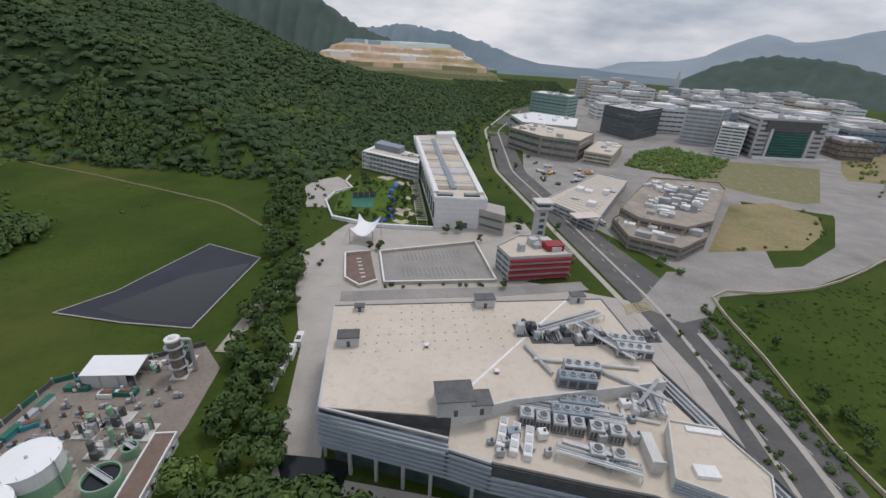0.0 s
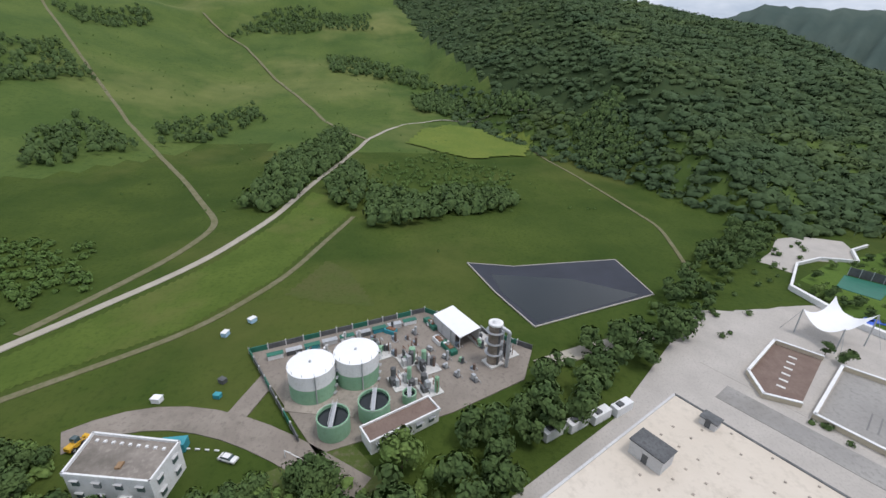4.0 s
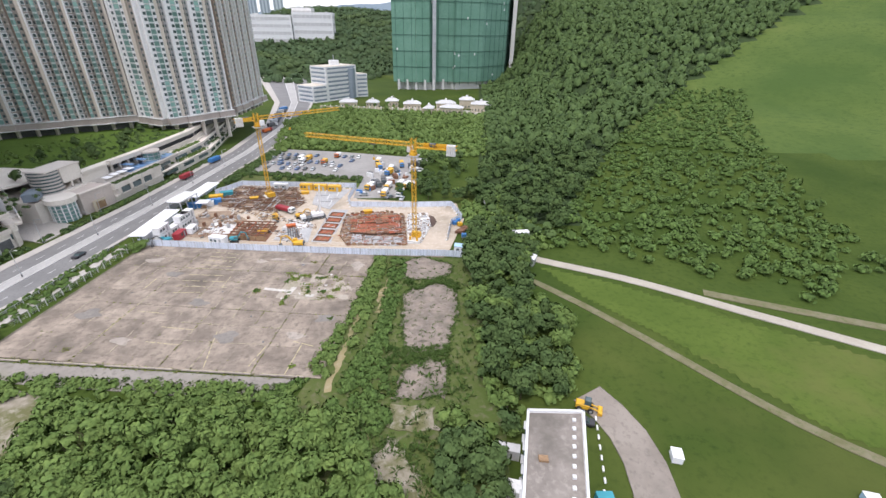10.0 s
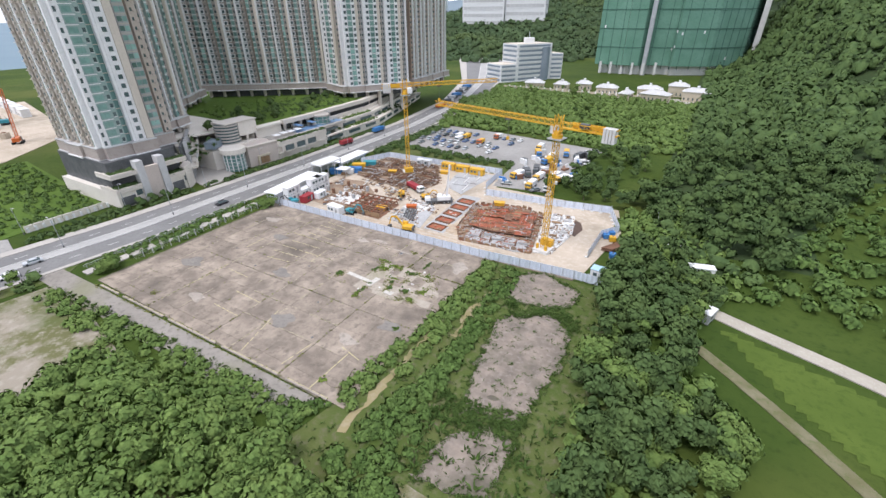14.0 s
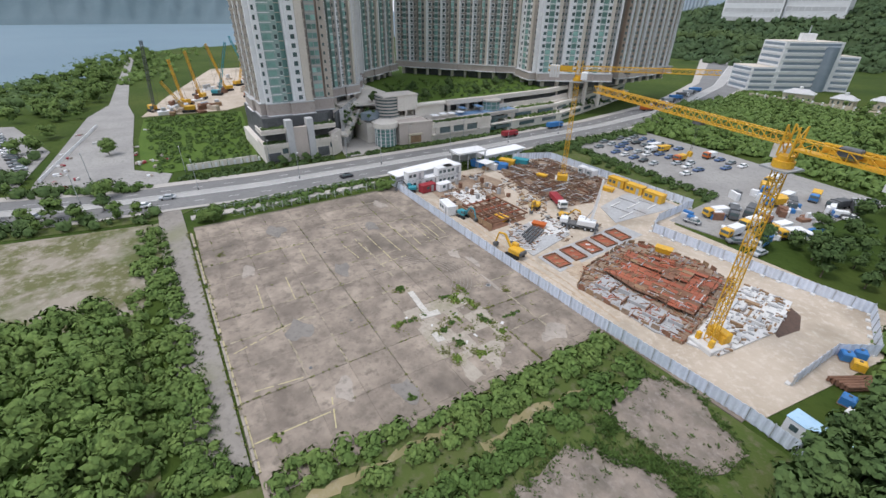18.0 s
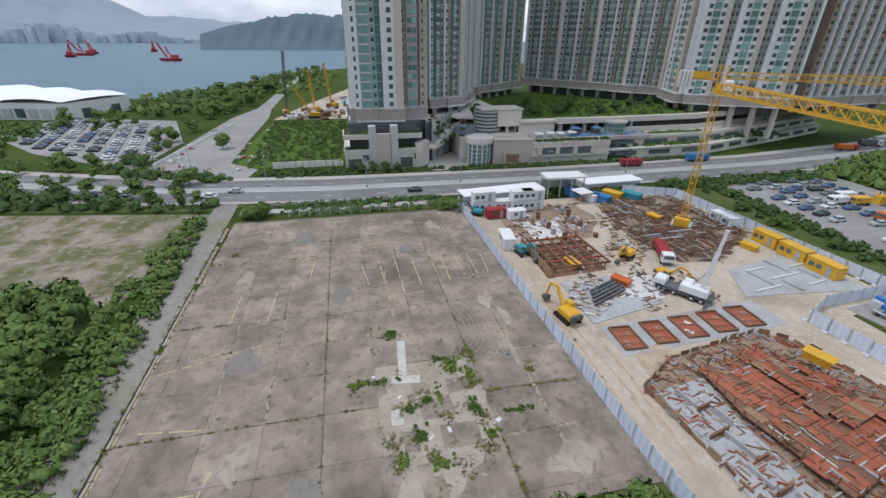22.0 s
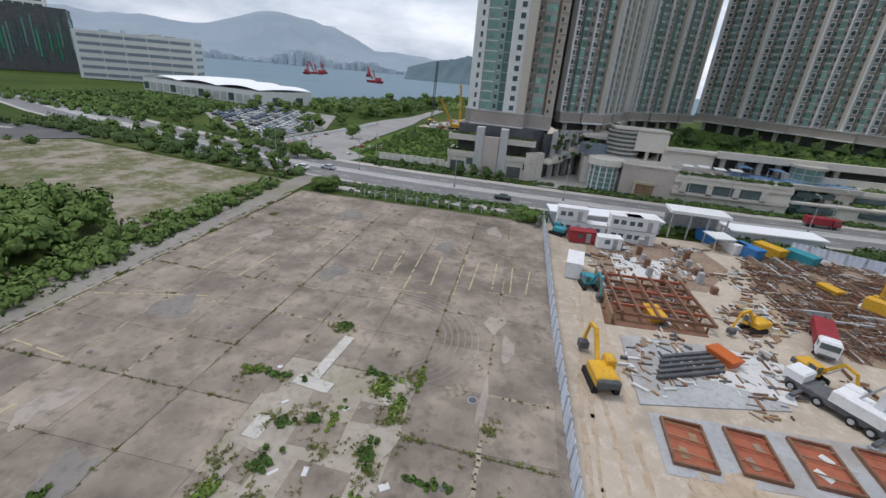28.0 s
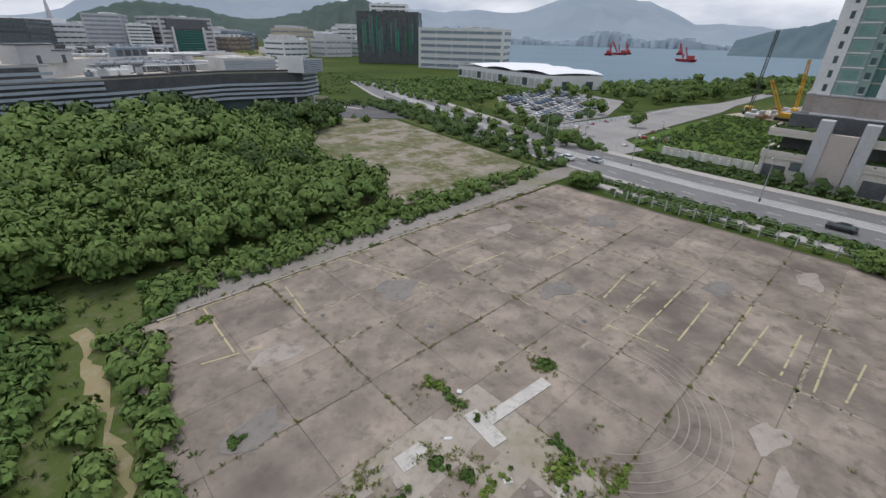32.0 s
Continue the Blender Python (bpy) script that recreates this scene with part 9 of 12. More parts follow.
gf = thing("small_goal", "white tubular goal standing on the grass", "goal", -72.5, 88, 0.05, 60)
for _x in (-2.2, 2.2):
    part("post", MB().bar((_x, 0, 0), (_x, 0, 2.3), 0.1, 8), WHITE, gf)
    part("stay", MB().bar((_x, 0, 2.2), (_x, 1.6, 0), 0.07, 8), WHITE, gf)
part("crossbar", MB().bar((-2.2, 0, 2.3), (2.2, 0, 2.3), 0.1, 8), WHITE, gf)


# crowded pumps, skids and pipe runs in the tank yard
_g = np.random.default_rng(99)
_px, _py = scatter([(-110, 74), (-130, 117), (-113, 146), (-100, 142), (-90, 124), (-96, 116), (-108, 108), (-104, 80)], 120, 98)
_put = [(-95.9, 88.0), (-101.0, 99.5), (-86, 105.5), (-81, 96)]
for _x, _y in zip(_px, _py):
    if any(math.hypot(_x - u, _y - v) < (8.5 if k < 2 else 3.0) for k, (u, v) in enumerate(_put)):
        continue
    _put.append((_x, _y))
    _k = len(_put) % 4
    _u = thing("pump_skid", "small grey pump skid with pipes on the yard", "pump skid", _x, _y, 0.12, _g.uniform(0, 20) + 25, "pump skids")
    _w = _g.uniform(1.4, 3.2)
    part("skid", MB().cbox(0, 0, 0, _w, 1.3, 0.25, 0.04), (DARKG, GREYW, BROWNR)[_k % 3], _u)
    part("casing", MB().cbox(-_w * 0.15, 0, 0.25, _w * 0.5, 1.0, _g.uniform(0.7, 1.9), 0.06), (GALV, BLUEG, WHITE, TANKG)[_k], _u)
    part("vessel", MB().cyl(_w * 0.32, 0, 0.25, 0.42, _g.uniform(1.0, 3.4), 12), (GALV, BROWNR, GREYW, DARKG)[_k], _u)
    part("pipe", MB().bar((-_w * 0.5, 0.5, 0.8), (_w * 0.9, 0.5, 0.8), 0.09, 6).bar((_w * 0.9, 0.5, 0.8), (_w * 0.9, 0.5, 0.1), 0.09, 6), GALV, _u)
# ---------------------------------------------------------------- office block, court and estate
def block(name, label, category, poly, h, wall, floors=0, glass=GLASS, roof=ROOFC, group="", z0=0.0, bands=True, huts=3, seed=1, mull=6.0):
    """A flat-roofed building over a polygon: walls, storey bands, windows between mullions, parapets and roof plant."""
    n = len(poly)
    if sum(poly[i][0] * poly[(i + 1) % n][1] - poly[(i + 1) % n][0] * poly[i][1] for i in range(n)) < 0:
        poly = poly[::-1]
    b = thing(name, label, category, group=group)
    part("wall", MB().prism(poly, z0, h), wall, b)
    cx, cy = sum(p[0] for p in poly) / n, sum(p[1] for p in poly) / n
    part("roof", MB().prism([(cx + (x - cx) * 0.985, cy + (y - cy) * 0.985) for x, y in poly], h, h + 0.12), roof, b)
    for k in range(n):
        ex, ey, ln, dg = run(poly, k, (k + 1) % n)
        part("parapet", MB().rbox(ex, ey, h - 0.2, ln + 0.3, 0.5, 1.3, dg), wall, b)
        if floors and ln > 5:
            fh = (h - z0) / floors
            win, sil, mul = MB(), MB(), MB()
            for f in range(floors):
                z = z0 + f * fh
                win.rbox(ex, ey, z + fh * 0.32, ln * 0.95, 0.3, fh * 0.42, dg)
                sil.rbox(ex, ey, z + fh * 0.24, ln * 0.97, 0.7, fh * 0.08, dg)
            m = int(ln / mull)
            for j in range(m + 1):
                s = j / max(1, m) - 0.5
                mul.rbox(ex + ln * 0.95 * s * math.cos(radians(dg)), ey + ln * 0.95 * s * math.sin(radians(dg)), z0, 0.6, 0.5, h - z0, dg)
            w = part("window_band", win, glass, b, kind="stuff")
            if bands:
                part("sill", sil, wall, w, kind="stuff")
            part("mullion", mul, wall, b, kind="stuff")
    g = np.random.default_rng(seed)
    px, py = scatter([(cx + (x - cx) * 0.75, cy + (y - cy) * 0.75) for x, y in poly], huts * 3, seed)
    for x, y in list(zip(px, py))[:huts]:
        part("roof_plant", MB().rbox(x, y, h + 0.12, g.uniform(3, 9), g.uniform(2.5, 6), g.uniform(1.2, 3.5), run(poly, 0, 1)[3]), (GALV, GREYW, WHITE)[int(g.integers(0, 3))], b)
    return b


DCB = [(-90, 297), (-62, 311), (-163, 497), (-192, 463)]
dc = block("office_block", "long white office block with a plain panelled end wall", "office block", DCB, 18, WHITE, 0, huts=0)
_cx, _cy, _l, _d = run(DCB, 0, 1)
for _k in range(5):
    part("panel_joint", MB().rbox(_cx, _cy, 2.6 + _k * 3.1, _l + 0.1, 0.12, 0.14, _d), GREYW, dc)
part("end_upstand", MB().rbox(_cx - 0.4, _cy + 0.8, 17.9, _l, 1.2, 1.8, _d), WHITE, dc)


def on_roof(s, t):
    """A point of the office roof: s across from its garden side, t along from its front."""
    ax, ay = -90 - 102 * t, 297 + 166 * t
    bx, by = -62 - 101 * t, 311 + 186 * t
    return ax + (bx - ax) * s, ay + (by - ay) * s


for _s in (0.22, 0.74):
    _x, _y = on_roof(_s, 0.045)
    part("roof_louvre", MB().rbox(_x, _y, 18.12, 9.5, 5, 1.0, _d), DARKG, dc)
    _mb = MB()
    for _k in range(6):
        _mb.rbox(_x, _y - 2 + _k * 0.8, 19.12, 9.2, 0.35, 0.14, _d)
    part("louvre_blades", _mb, GALV, dc, kind="stuff")
_x, _y = on_roof(0.55, 0.0)
part("loading_door", MB().rbox(_x, _y, 0, 6, 0.6, 3.6, _d), GLASS, dc)
for _a, _b in (((0.43, 0.1), (0.43, 0.9)),):
    (_x0, _y0), (_x1, _y1) = on_roof(*_a), on_roof(*_b)
    _cx, _cy, _l, _d = run([(_x0, _y0), (_x1, _y1)], 0, 1)
    part("skylight", MB().rbox(_cx, _cy, 18.12, _l, 3.6, 1.3, _d), BLUEG, dc, "long blue-grey rooftop skylight")
    _mb = MB()
    for _k in range(26):
        _t = (_k + 0.5) / 26
        _mb.rbox(_x0 + (_x1 - _x0) * _t, _y0 + (_y1 - _y0) * _t, 19.4, 0.3, 3.7, 0.12, _d)
    part("skylight_bars", _mb, GALV, dc, kind="stuff")
for _s in (0.06, 0.94):
    (_x0, _y0), (_x1, _y1) = on_roof(_s, 0.06), on_roof(_s, 0.97)
    _cx, _cy, _l, _dd = run([(_x0, _y0), (_x1, _y1)], 0, 1)
    part("roof_walkway", MB().rbox(_cx, _cy, 18.12, _l, 3.0, 1.5, _dd), WHITE, dc)
for _k in range(8):
    for _s in (0.24, 0.7):
        _x, _y = on_roof(_s, 0.12 + _k * 0.1)
        part("roof_bay", MB().rbox(_x, _y, 18.12, 13, 8 + 2.4 * (_k % 3), 0.25 + 0.5 * ((_k + int(_s * 10)) % 3 == 0), run(DCB, 0, 1)[3]), (ROOFC, CREAM, SLAB, ROOFC, GREYW)[(_k + int(_s * 10)) % 5], dc)
        _x, _y = on_roof(_s, 0.17 + _k * 0.1)
        part("bay_wall", MB().rbox(_x, _y, 18.12, 14, 0.5, 0.9, run(DCB, 0, 1)[3]), WHITE, dc)
part("stair_tower", MB().prism([(-163, 497), (-176, 482), (-168, 468), (-154, 482)], 18, 22.5), WHITE, dc)
part("annex", MB().prism([(-66, 309), (-48.7, 306.5), (-54, 322), (-69, 324)], 0, 13), PAVE, dc, "lower beige annex")
part("annex_glazing", MB().rbox(-57.5, 307.2, 3, 15, 0.3, 1.2, -8).rbox(-57.5, 307.2, 8, 15, 0.3, 1.2, -8), GLASS, dc)
for _k in range(16):
    _x, _y = on_roof(-0.004, (_k + 0.5) / 16)
    part("side_window", MB().rbox(_x, _y, 5, 5, 0.7, 9, math.degrees(math.atan2(166, -102))), GLASS, dc)
    _x, _y = on_roof(1.004, (_k + 0.5) / 16)
    part("side_window", MB().rbox(_x, _y, 3, 6, 0.7, 4, math.degrees(math.atan2(186, -101))), GLASS, dc)

# balcony wing, four open storeys
WP = [(-203, 388), (-143, 378), (-152, 404), (-208, 424)]
wing = thing("office_wing", "four-storey wing with open white balconies", "office wing")
part("core", MB().prism([(-199, 393), (-147, 384), (-154, 402), (-204, 419)], 0, 15), BLUEG, wing)
for _f in range(5):
    part("floor_slab", MB().prism(WP, _f * 3.6 + 0.5, _f * 3.6 + 0.95), WHITE, wing)
for (_p, _q), _n1 in ((((-203, 388), (-143, 378)), 15), (((-208, 424), (-203, 388)), 9)):
    _cx, _cy, _l, _d = run([_p, _q], 0, 1)
    for _f in range(1, 4):
        part("balcony_front", MB().rbox(_cx, _cy, _f * 3.6 + 0.95, _l, 0.2, 0.8, _d), WHITE, wing)
    for _k in range(_n1 + 1):
        _t = _k / _n1
        part("column", MB().rbox(_p[0] + (_q[0] - _p[0]) * _t, _p[1] + (_q[1] - _p[1]) * _t, 0, 0.45, 0.45, 14.9, _d), WHITE, wing)
part("roof_deck", MB().prism([(-199, 393), (-147, 384), (-154, 402), (-204, 419)], 15.36, 15.6), ROOFC, wing)
part("plant_storey", MB().prism([(-199, 402), (-170, 396), (-172, 408), (-202, 417)], 15.6, 20.5), BLUEG, wing)
for _k in range(6):
    part("roof_plant", MB().rbox(-165 + 3.2 * _k, 394 + 0.3 * _k, 15.6, 2.2, 5.5, 1.6 + 0.3 * (_k % 3), -10), (GREYW, WHITE, GALV)[_k % 3], wing)

# garden before the wing
flat("garden_lawn", [(-175, 317), (-190, 366), (-141, 377), (-96, 299), (-123, 280), (-153, 278)], 0.13, LAWN, "lawn of a planted office garden", "lawn")
for _x, _y, _w1, _d1 in ((-112, 293, 9, 4), (-116, 306, 12, 6), (-122, 312, 8, 5), (-129, 337, 9, 5), (-170, 372, 12, 7), (-150, 366, 14, 6)):
    solo("garden_terrace", MB().rbox(_x, _y, 0.13, _w1, _d1, 0.25, -12).rbox(_x + 3, _y + 3, 0.13, _w1 * 0.6, _d1, 0.24, -12), CREAM, "cream paved terrace in the garden", "terrace", "garden terraces", kind="structure")
_mb = MB()
_path = [(-122, 283), (-126, 287), (-120, 295), (-124, 306), (-131, 312), (-133, 324), (-141, 331), (-148, 342), (-150, 352), (-155, 365)]
for (_x0, _y0), (_x1, _y1) in zip(_path, _path[1:]):
    _mb.rbox((_x0 + _x1) / 2, (_y0 + _y1) / 2, 0.15, math.hypot(_x1 - _x0, _y1 - _y0) + 2, 3.0, 0.3, math.degrees(math.atan2(_y1 - _y0, _x1 - _x0)))
solo("garden_path", _mb, POOLC, "winding bright blue garden path", "path", kind="structure")
solo("green_court", MB().prism([(-163, 314), (-151, 325), (-140, 307), (-152, 299)], 0.1, 0.32), GREENP, "small green sports court among trees", "court", kind="structure")
_cf = thing("court_fence", "dark screen fence behind the green court", "fence")
part("screen", MB().rbox(-157, 321.5, 0.2, 17, 0.2, 4.0, 42), DARKG, _cf)
for _k in range(5):
    part("post", MB().rbox(-163 + 3 * _k, 315.5 + 2.7 * _k, 0.2, 0.25, 0.5, 4.4, 42), GALV, _cf)


def low_wall(label, pts, h, mat, w=0.6):
    b = thing("boundary_wall", label, "wall", kind="structure")
    for (x0, y0), (x1, y1) in zip(pts, pts[1:]):
        part("wall_panel", MB().rbox((x0 + x1) / 2, (y0 + y1) / 2, 0, math.hypot(x1 - x0, y1 - y0) + w * 0.5, w, h, math.degrees(math.atan2(y1 - y0, x1 - x0))), mat, b)
        part("coping", MB().rbox((x0 + x1) / 2, (y0 + y1) / 2, h, math.hypot(x1 - x0, y1 - y0) + w * 0.5, w + 0.25, 0.2, math.degrees(math.atan2(y1 - y0, x1 - x0))), WHITE, b)


low_wall("white garden wall above the forecourt", [(-150, 276), (-123, 277.5), (-89, 292)], 2.2, WHITE, 1.6)
low_wall("curved white wall along the office drive", [(-150, 276), (-160, 286), (-174, 300), (-180, 318), (-176, 334), (-190, 345), (-196, 360)], 1.4, WHITE, 0.8)
hedge("car_park_hedge", [(-60, 288.5), (-100, 250), (-101, 252), (-61, 291)], 70, 116, 0.6, 1.3, LEAF_B, "clipped hedge behind the car park wall")
hedge("car_park_hedge", [(-80, 220.5), (-34, 248.5), (-33, 247), (-80, 218)], 70, 117, 0.6, 1.2, LEAF_B, "clipped hedge before the car park wall")
low_wall("cream wall round the car park", [(-59.5, 287), (-99, 249), (-80, 222), (-35, 250), (-59.5, 287)], 1.6, CREAM)
low_wall("cream wall round the brown court", [(-103.6, 247), (-113, 238), (-98, 217), (-88, 214), (-84, 222)], 1.6, CREAM)
for _k in range(24):
    solo("pergola_beam", MB().rbox(-98 - _k * 2.05, 297 + _k * 3.4, 3.0, 6, 0.7, 0.5, 30), PAVE, "pale pergola beam beside the office block", "beam", "pergola beams")
for _s in (-3, 3):
    _cx, _cy, _l, _d = run([(-98 + _s * 0.86, 297 + _s * 0.5), (-145 + _s * 0.86, 375 + _s * 0.5)], 0, 1)
    solo("pergola_rail", MB().rbox(_cx, _cy, 2.5, _l, 0.5, 0.5, _d).rbox(_cx, _cy, 0.0, _l, 0.5, 0.7, _d), PAVE, "long pale rail of the pergola walk", "rail", "pergola rails")

# forecourt
flat("car_park_surface", [(-98, 249), (-59.5, 286), (-36, 250), (-80, 223)], 0.12, PARKC, "grey car park behind a cream wall", "car park")
for (_x0, _y0), (_x1, _y1) in (((-87, 251), (-61.5, 270)), ((-79, 236), (-52, 253))):
    for _k in range(15):
        _t = (_k + 0.5) / 15
        solo("bay_line", MB().rbox(_x0 + (_x1 - _x0) * _t, _y0 + (_y1 - _y0) * _t, 0.12, 0.35, 9, 0.03, 36), ASPH, "dark parking bay joint", "marking", "bay lines")
tent = thing("tent_canopy", "white tensile membrane canopy with a peaked front", "canopy", -115, 260, 0, 14)
_v, _f = [], []
for _i in range(11):
    for _j in range(11):
        _u, _w = _i / 10 * 2 - 1, _j / 10 * 2 - 1
        _v.append((_u * 6.5 * (1 - 0.16 * (1 - _w * _w)), _w * 7.5 * (1 - 0.12 * (1 - _u * _u)), 5.0 + 4.5 * _u * _u * (0.35 + 0.65 * _w * _w) + 1.5 * (_w + 1)))
for _i in range(10):
    for _j in range(10):
        _f.append((_i * 11 + _j, _i * 11 + _j + 1, _i * 11 + _j + 12, _i * 11 + _j + 11))
part("membrane", MB().add(_v, _f), CANVAS, tent, smooth=True)
for _x in (-6.5, 6.5):
    for _y, _h1 in ((-7.5, 9.4), (7.5, 12.4)):
        part("mast", MB().cyl(_x, _y, 0, 0.22, _h1, 8), GALV, tent)
        part("stay", MB().bar((_x, _y, _h1 - 0.3), (_x * 1.5, _y * 1.35, 0), 0.07), GALV, tent)
solo("brown_court", MB().prism([(-113, 238), (-103.6, 247), (-84, 222), (-88, 214), (-98, 217)], 0.1, 0.26), BROWNR, "brown paved court with white marks", "court", kind="structure")
for _k in range(6):
    solo("court_mark", MB().rbox(-105 + _k * 2.6, 238 - _k * 3.0, 0.26, 2.2, 0.9, 0.05, 40), PAINT_W, "short white bar painted on the court", "marking", "court marks")

# station building and drill tower
redb = block("red_building", "grey and red four-storey station building", "station", [(-40, 264), (-30.5, 254), (-5, 273), (-12, 283), (-24, 287), (-34, 283)], 12, GREYW, 4, huts=6, seed=5, mull=5)
for _f in range(4):
    _cx, _cy, _l, _d = run([(-30.5, 254), (-5, 273)], 0, 1)
    part("red_balcony", MB().rbox(_cx + 0.4, _cy - 0.6, 1.2 + _f * 3.0, _l, 1.8, 1.1, _d), RED, redb, "dark red balcony front")
part("roof_block", MB().rbox(-15, 276, 12, 9, 7, 3.2, 37), RED, redb, "red roof hut")
trn = thing("drill_tower", "tall grey drill tower with overhanging top", "drill tower", -27, 298, 0, 32)
part("shaft", MB().box(-2.8, -2.8, 0, 2.8, 2.8, 25), GREYW, trn)
part("cap", MB().box(-4.4, -4.4, 25, 4.4, 4.4, 26.2), NEWC, trn)
part("lookout", MB().box(-3.4, -3.4, 26.2, 3.4, 3.4, 28.2), GLASS, trn)
part("cap_roof", MB().box(-4.6, -4.6, 28.2, 4.6, 4.6, 28.9), NEWC, trn)
for _f in range(6):
    for _s in (-2.82, 2.82):
        part("window", MB().box(-1.4, _s - 0.05, 3 + _f * 3.6, 1.4, _s + 0.05, 5.0 + _f * 3.6), GLASS, trn)

# estate, near part
_lsh = block("low_shed", "broad low shed with a pale ribbed roof", "shed", [(-38, 372), (-12, 474), (13, 466), (0, 345)], 6, GREYW, 2, GLASS, huts=7, seed=7, roof=ROOFC, group="estate buildings")
for _k in range(22):
    _t = (_k + 0.5) / 22
    part("roof_seam", MB().rbox(-19 + 20 * _t, 358 + 112 * _t, 6.12, 34 - 8 * _t, 0.6, 0.25, -35 + 16 * _t), GREYW, _lsh)
_c = thing("entrance_canopy", "small peach-coloured entrance canopy", "canopy", -8, 352, 0, 40)
part("roof", MB().box(-9, -5, 6.6, 9, 5, 7.2), BEIGE, _c)
for _x in (-8, 8):
    for _y in (-4, 4):
        part("post", MB().box(_x - 0.2, _y - 0.2, 0, _x + 0.2, _y + 0.2, 6.6), GALV, _c)
uc = block("works_building", "unfinished concrete building with a cluttered roof", "unfinished building", [(12, 366), (18, 404), (30, 466), (82, 484), (84, 464), (66, 372), (50, 350), (24, 352)], 11, SLAB, 3, DARKG, SLAB, huts=34, seed=8, group="estate buildings")
part("inner_well", MB().prism([(34, 386), (42, 440), (66, 446), (58, 384)], 11.14, 11.3), DARKG, uc)
_g = np.random.default_rng(12)
for _k in range(30):
    part("air_unit", MB().rbox(_g.uniform(26, 62), _g.uniform(384, 458), 11.12, _g.uniform(1.5, 5), _g.uniform(1.5, 4), _g.uniform(1, 3.4), _g.choice([14, 104])), (WHITE, GALV, NEWC)[_k % 3], uc)
lowd = block("works_building", "lower open deck of the unfinished building", "unfinished building", [(9, 355), (12, 364), (24, 350), (50, 348), (64, 364), (62, 352), (47, 324), (20, 327)], 7, SLAB, 2, DARKG, SLAB, huts=6, seed=18, group="estate buildings")
for _k in range(7):
    part("deck_column", MB().rbox(12 + 6 * _k, 346 + 3 * (_k % 2), 7, 0.8, 0.8, 3.4, 20), SLAB, lowd)
for _lb, _p, _h, _m, _fl, _gl, _rf in (
        ("dark low mall with coloured wall panels", [(-124, 570), (-80, 538), (-40, 536), (-32, 600), (-112, 625)], 21, SLAB, 3, GLASS, ROOFC),
        ("long white-roofed hall beside the bend", [(-160, 700), (-126, 640), (-60, 650), (-70, 740), (-140, 760)], 18, GREYW, 2, GLASS, WHITE),
        ("beige low office with roof terrace", [(-34, 540), (-6, 536), (0, 610), (-28, 618)], 11, CREAM, 3, GLASS, ROOFC),
        ("teal-glazed long office building", [(-173, 870), (-102, 836), (-93, 880), (-164, 920)], 38, TEALW, 7, TEAL, WHITE),
        ("dark glass headquarters block", [(-40, 770), (8, 722), (38, 800), (-8, 840)], 37, DARKG, 7, GLASS, GREYW),
        ("grey finned factory block", [(66, 756), (108, 752), (124, 800), (74, 806)], 46, GREYW, 9, BLUEG, WHITE),
        ("white stepped laboratory building", [(102, 694), (128, 690), (136, 730), (108, 736)], 34, WHITE, 9, GLASS, WHITE),
        ("unfinished block with netting on its front", [(142, 708), (219, 744), (204, 800), (128, 770)], 45, GREYW, 8, DARKG, GREYW)):
    block("estate_building", _lb, "industrial building", _p, _h, _m, _fl, _gl, _rf, "estate buildings", huts=9, seed=int(_p[0][0]) % 97 + 3, mull=11, bands=False)
_cx, _cy, _l, _d = run([(142, 708), (219, 744)], 0, 1)
_n = thing("scaffold_net", "green netting hung on the unfinished block", "netting")
part("net", MB().rbox(_cx, _cy - 1.4, 1, 44, 0.8, 29, _d), TEALN, _n)
part("top_band", MB().rbox(_cx, _cy - 1.2, 31, 66, 1.2, 12, _d), DARKG, _n, "dark sheeting above the netting")
for _s in (-25, 25):
    part("side_frame", MB().rbox(_cx + _s * math.cos(radians(_d)), _cy + _s * math.sin(radians(_d)) - 1.6, 0, 3.4, 1.6, 34, _d), NEWC, _n)
for _k in range(9):
    part("scaffold_tube", MB().rbox(_cx, _cy - 2.0, 3 + 3.3 * _k, 46, 0.16, 0.16, _d), GALV, _n)
part("low_hoarding", MB().rbox(_cx + 4, _cy - 14, 0, 92, 0.8, 3.5, _d), WHITE, _n)


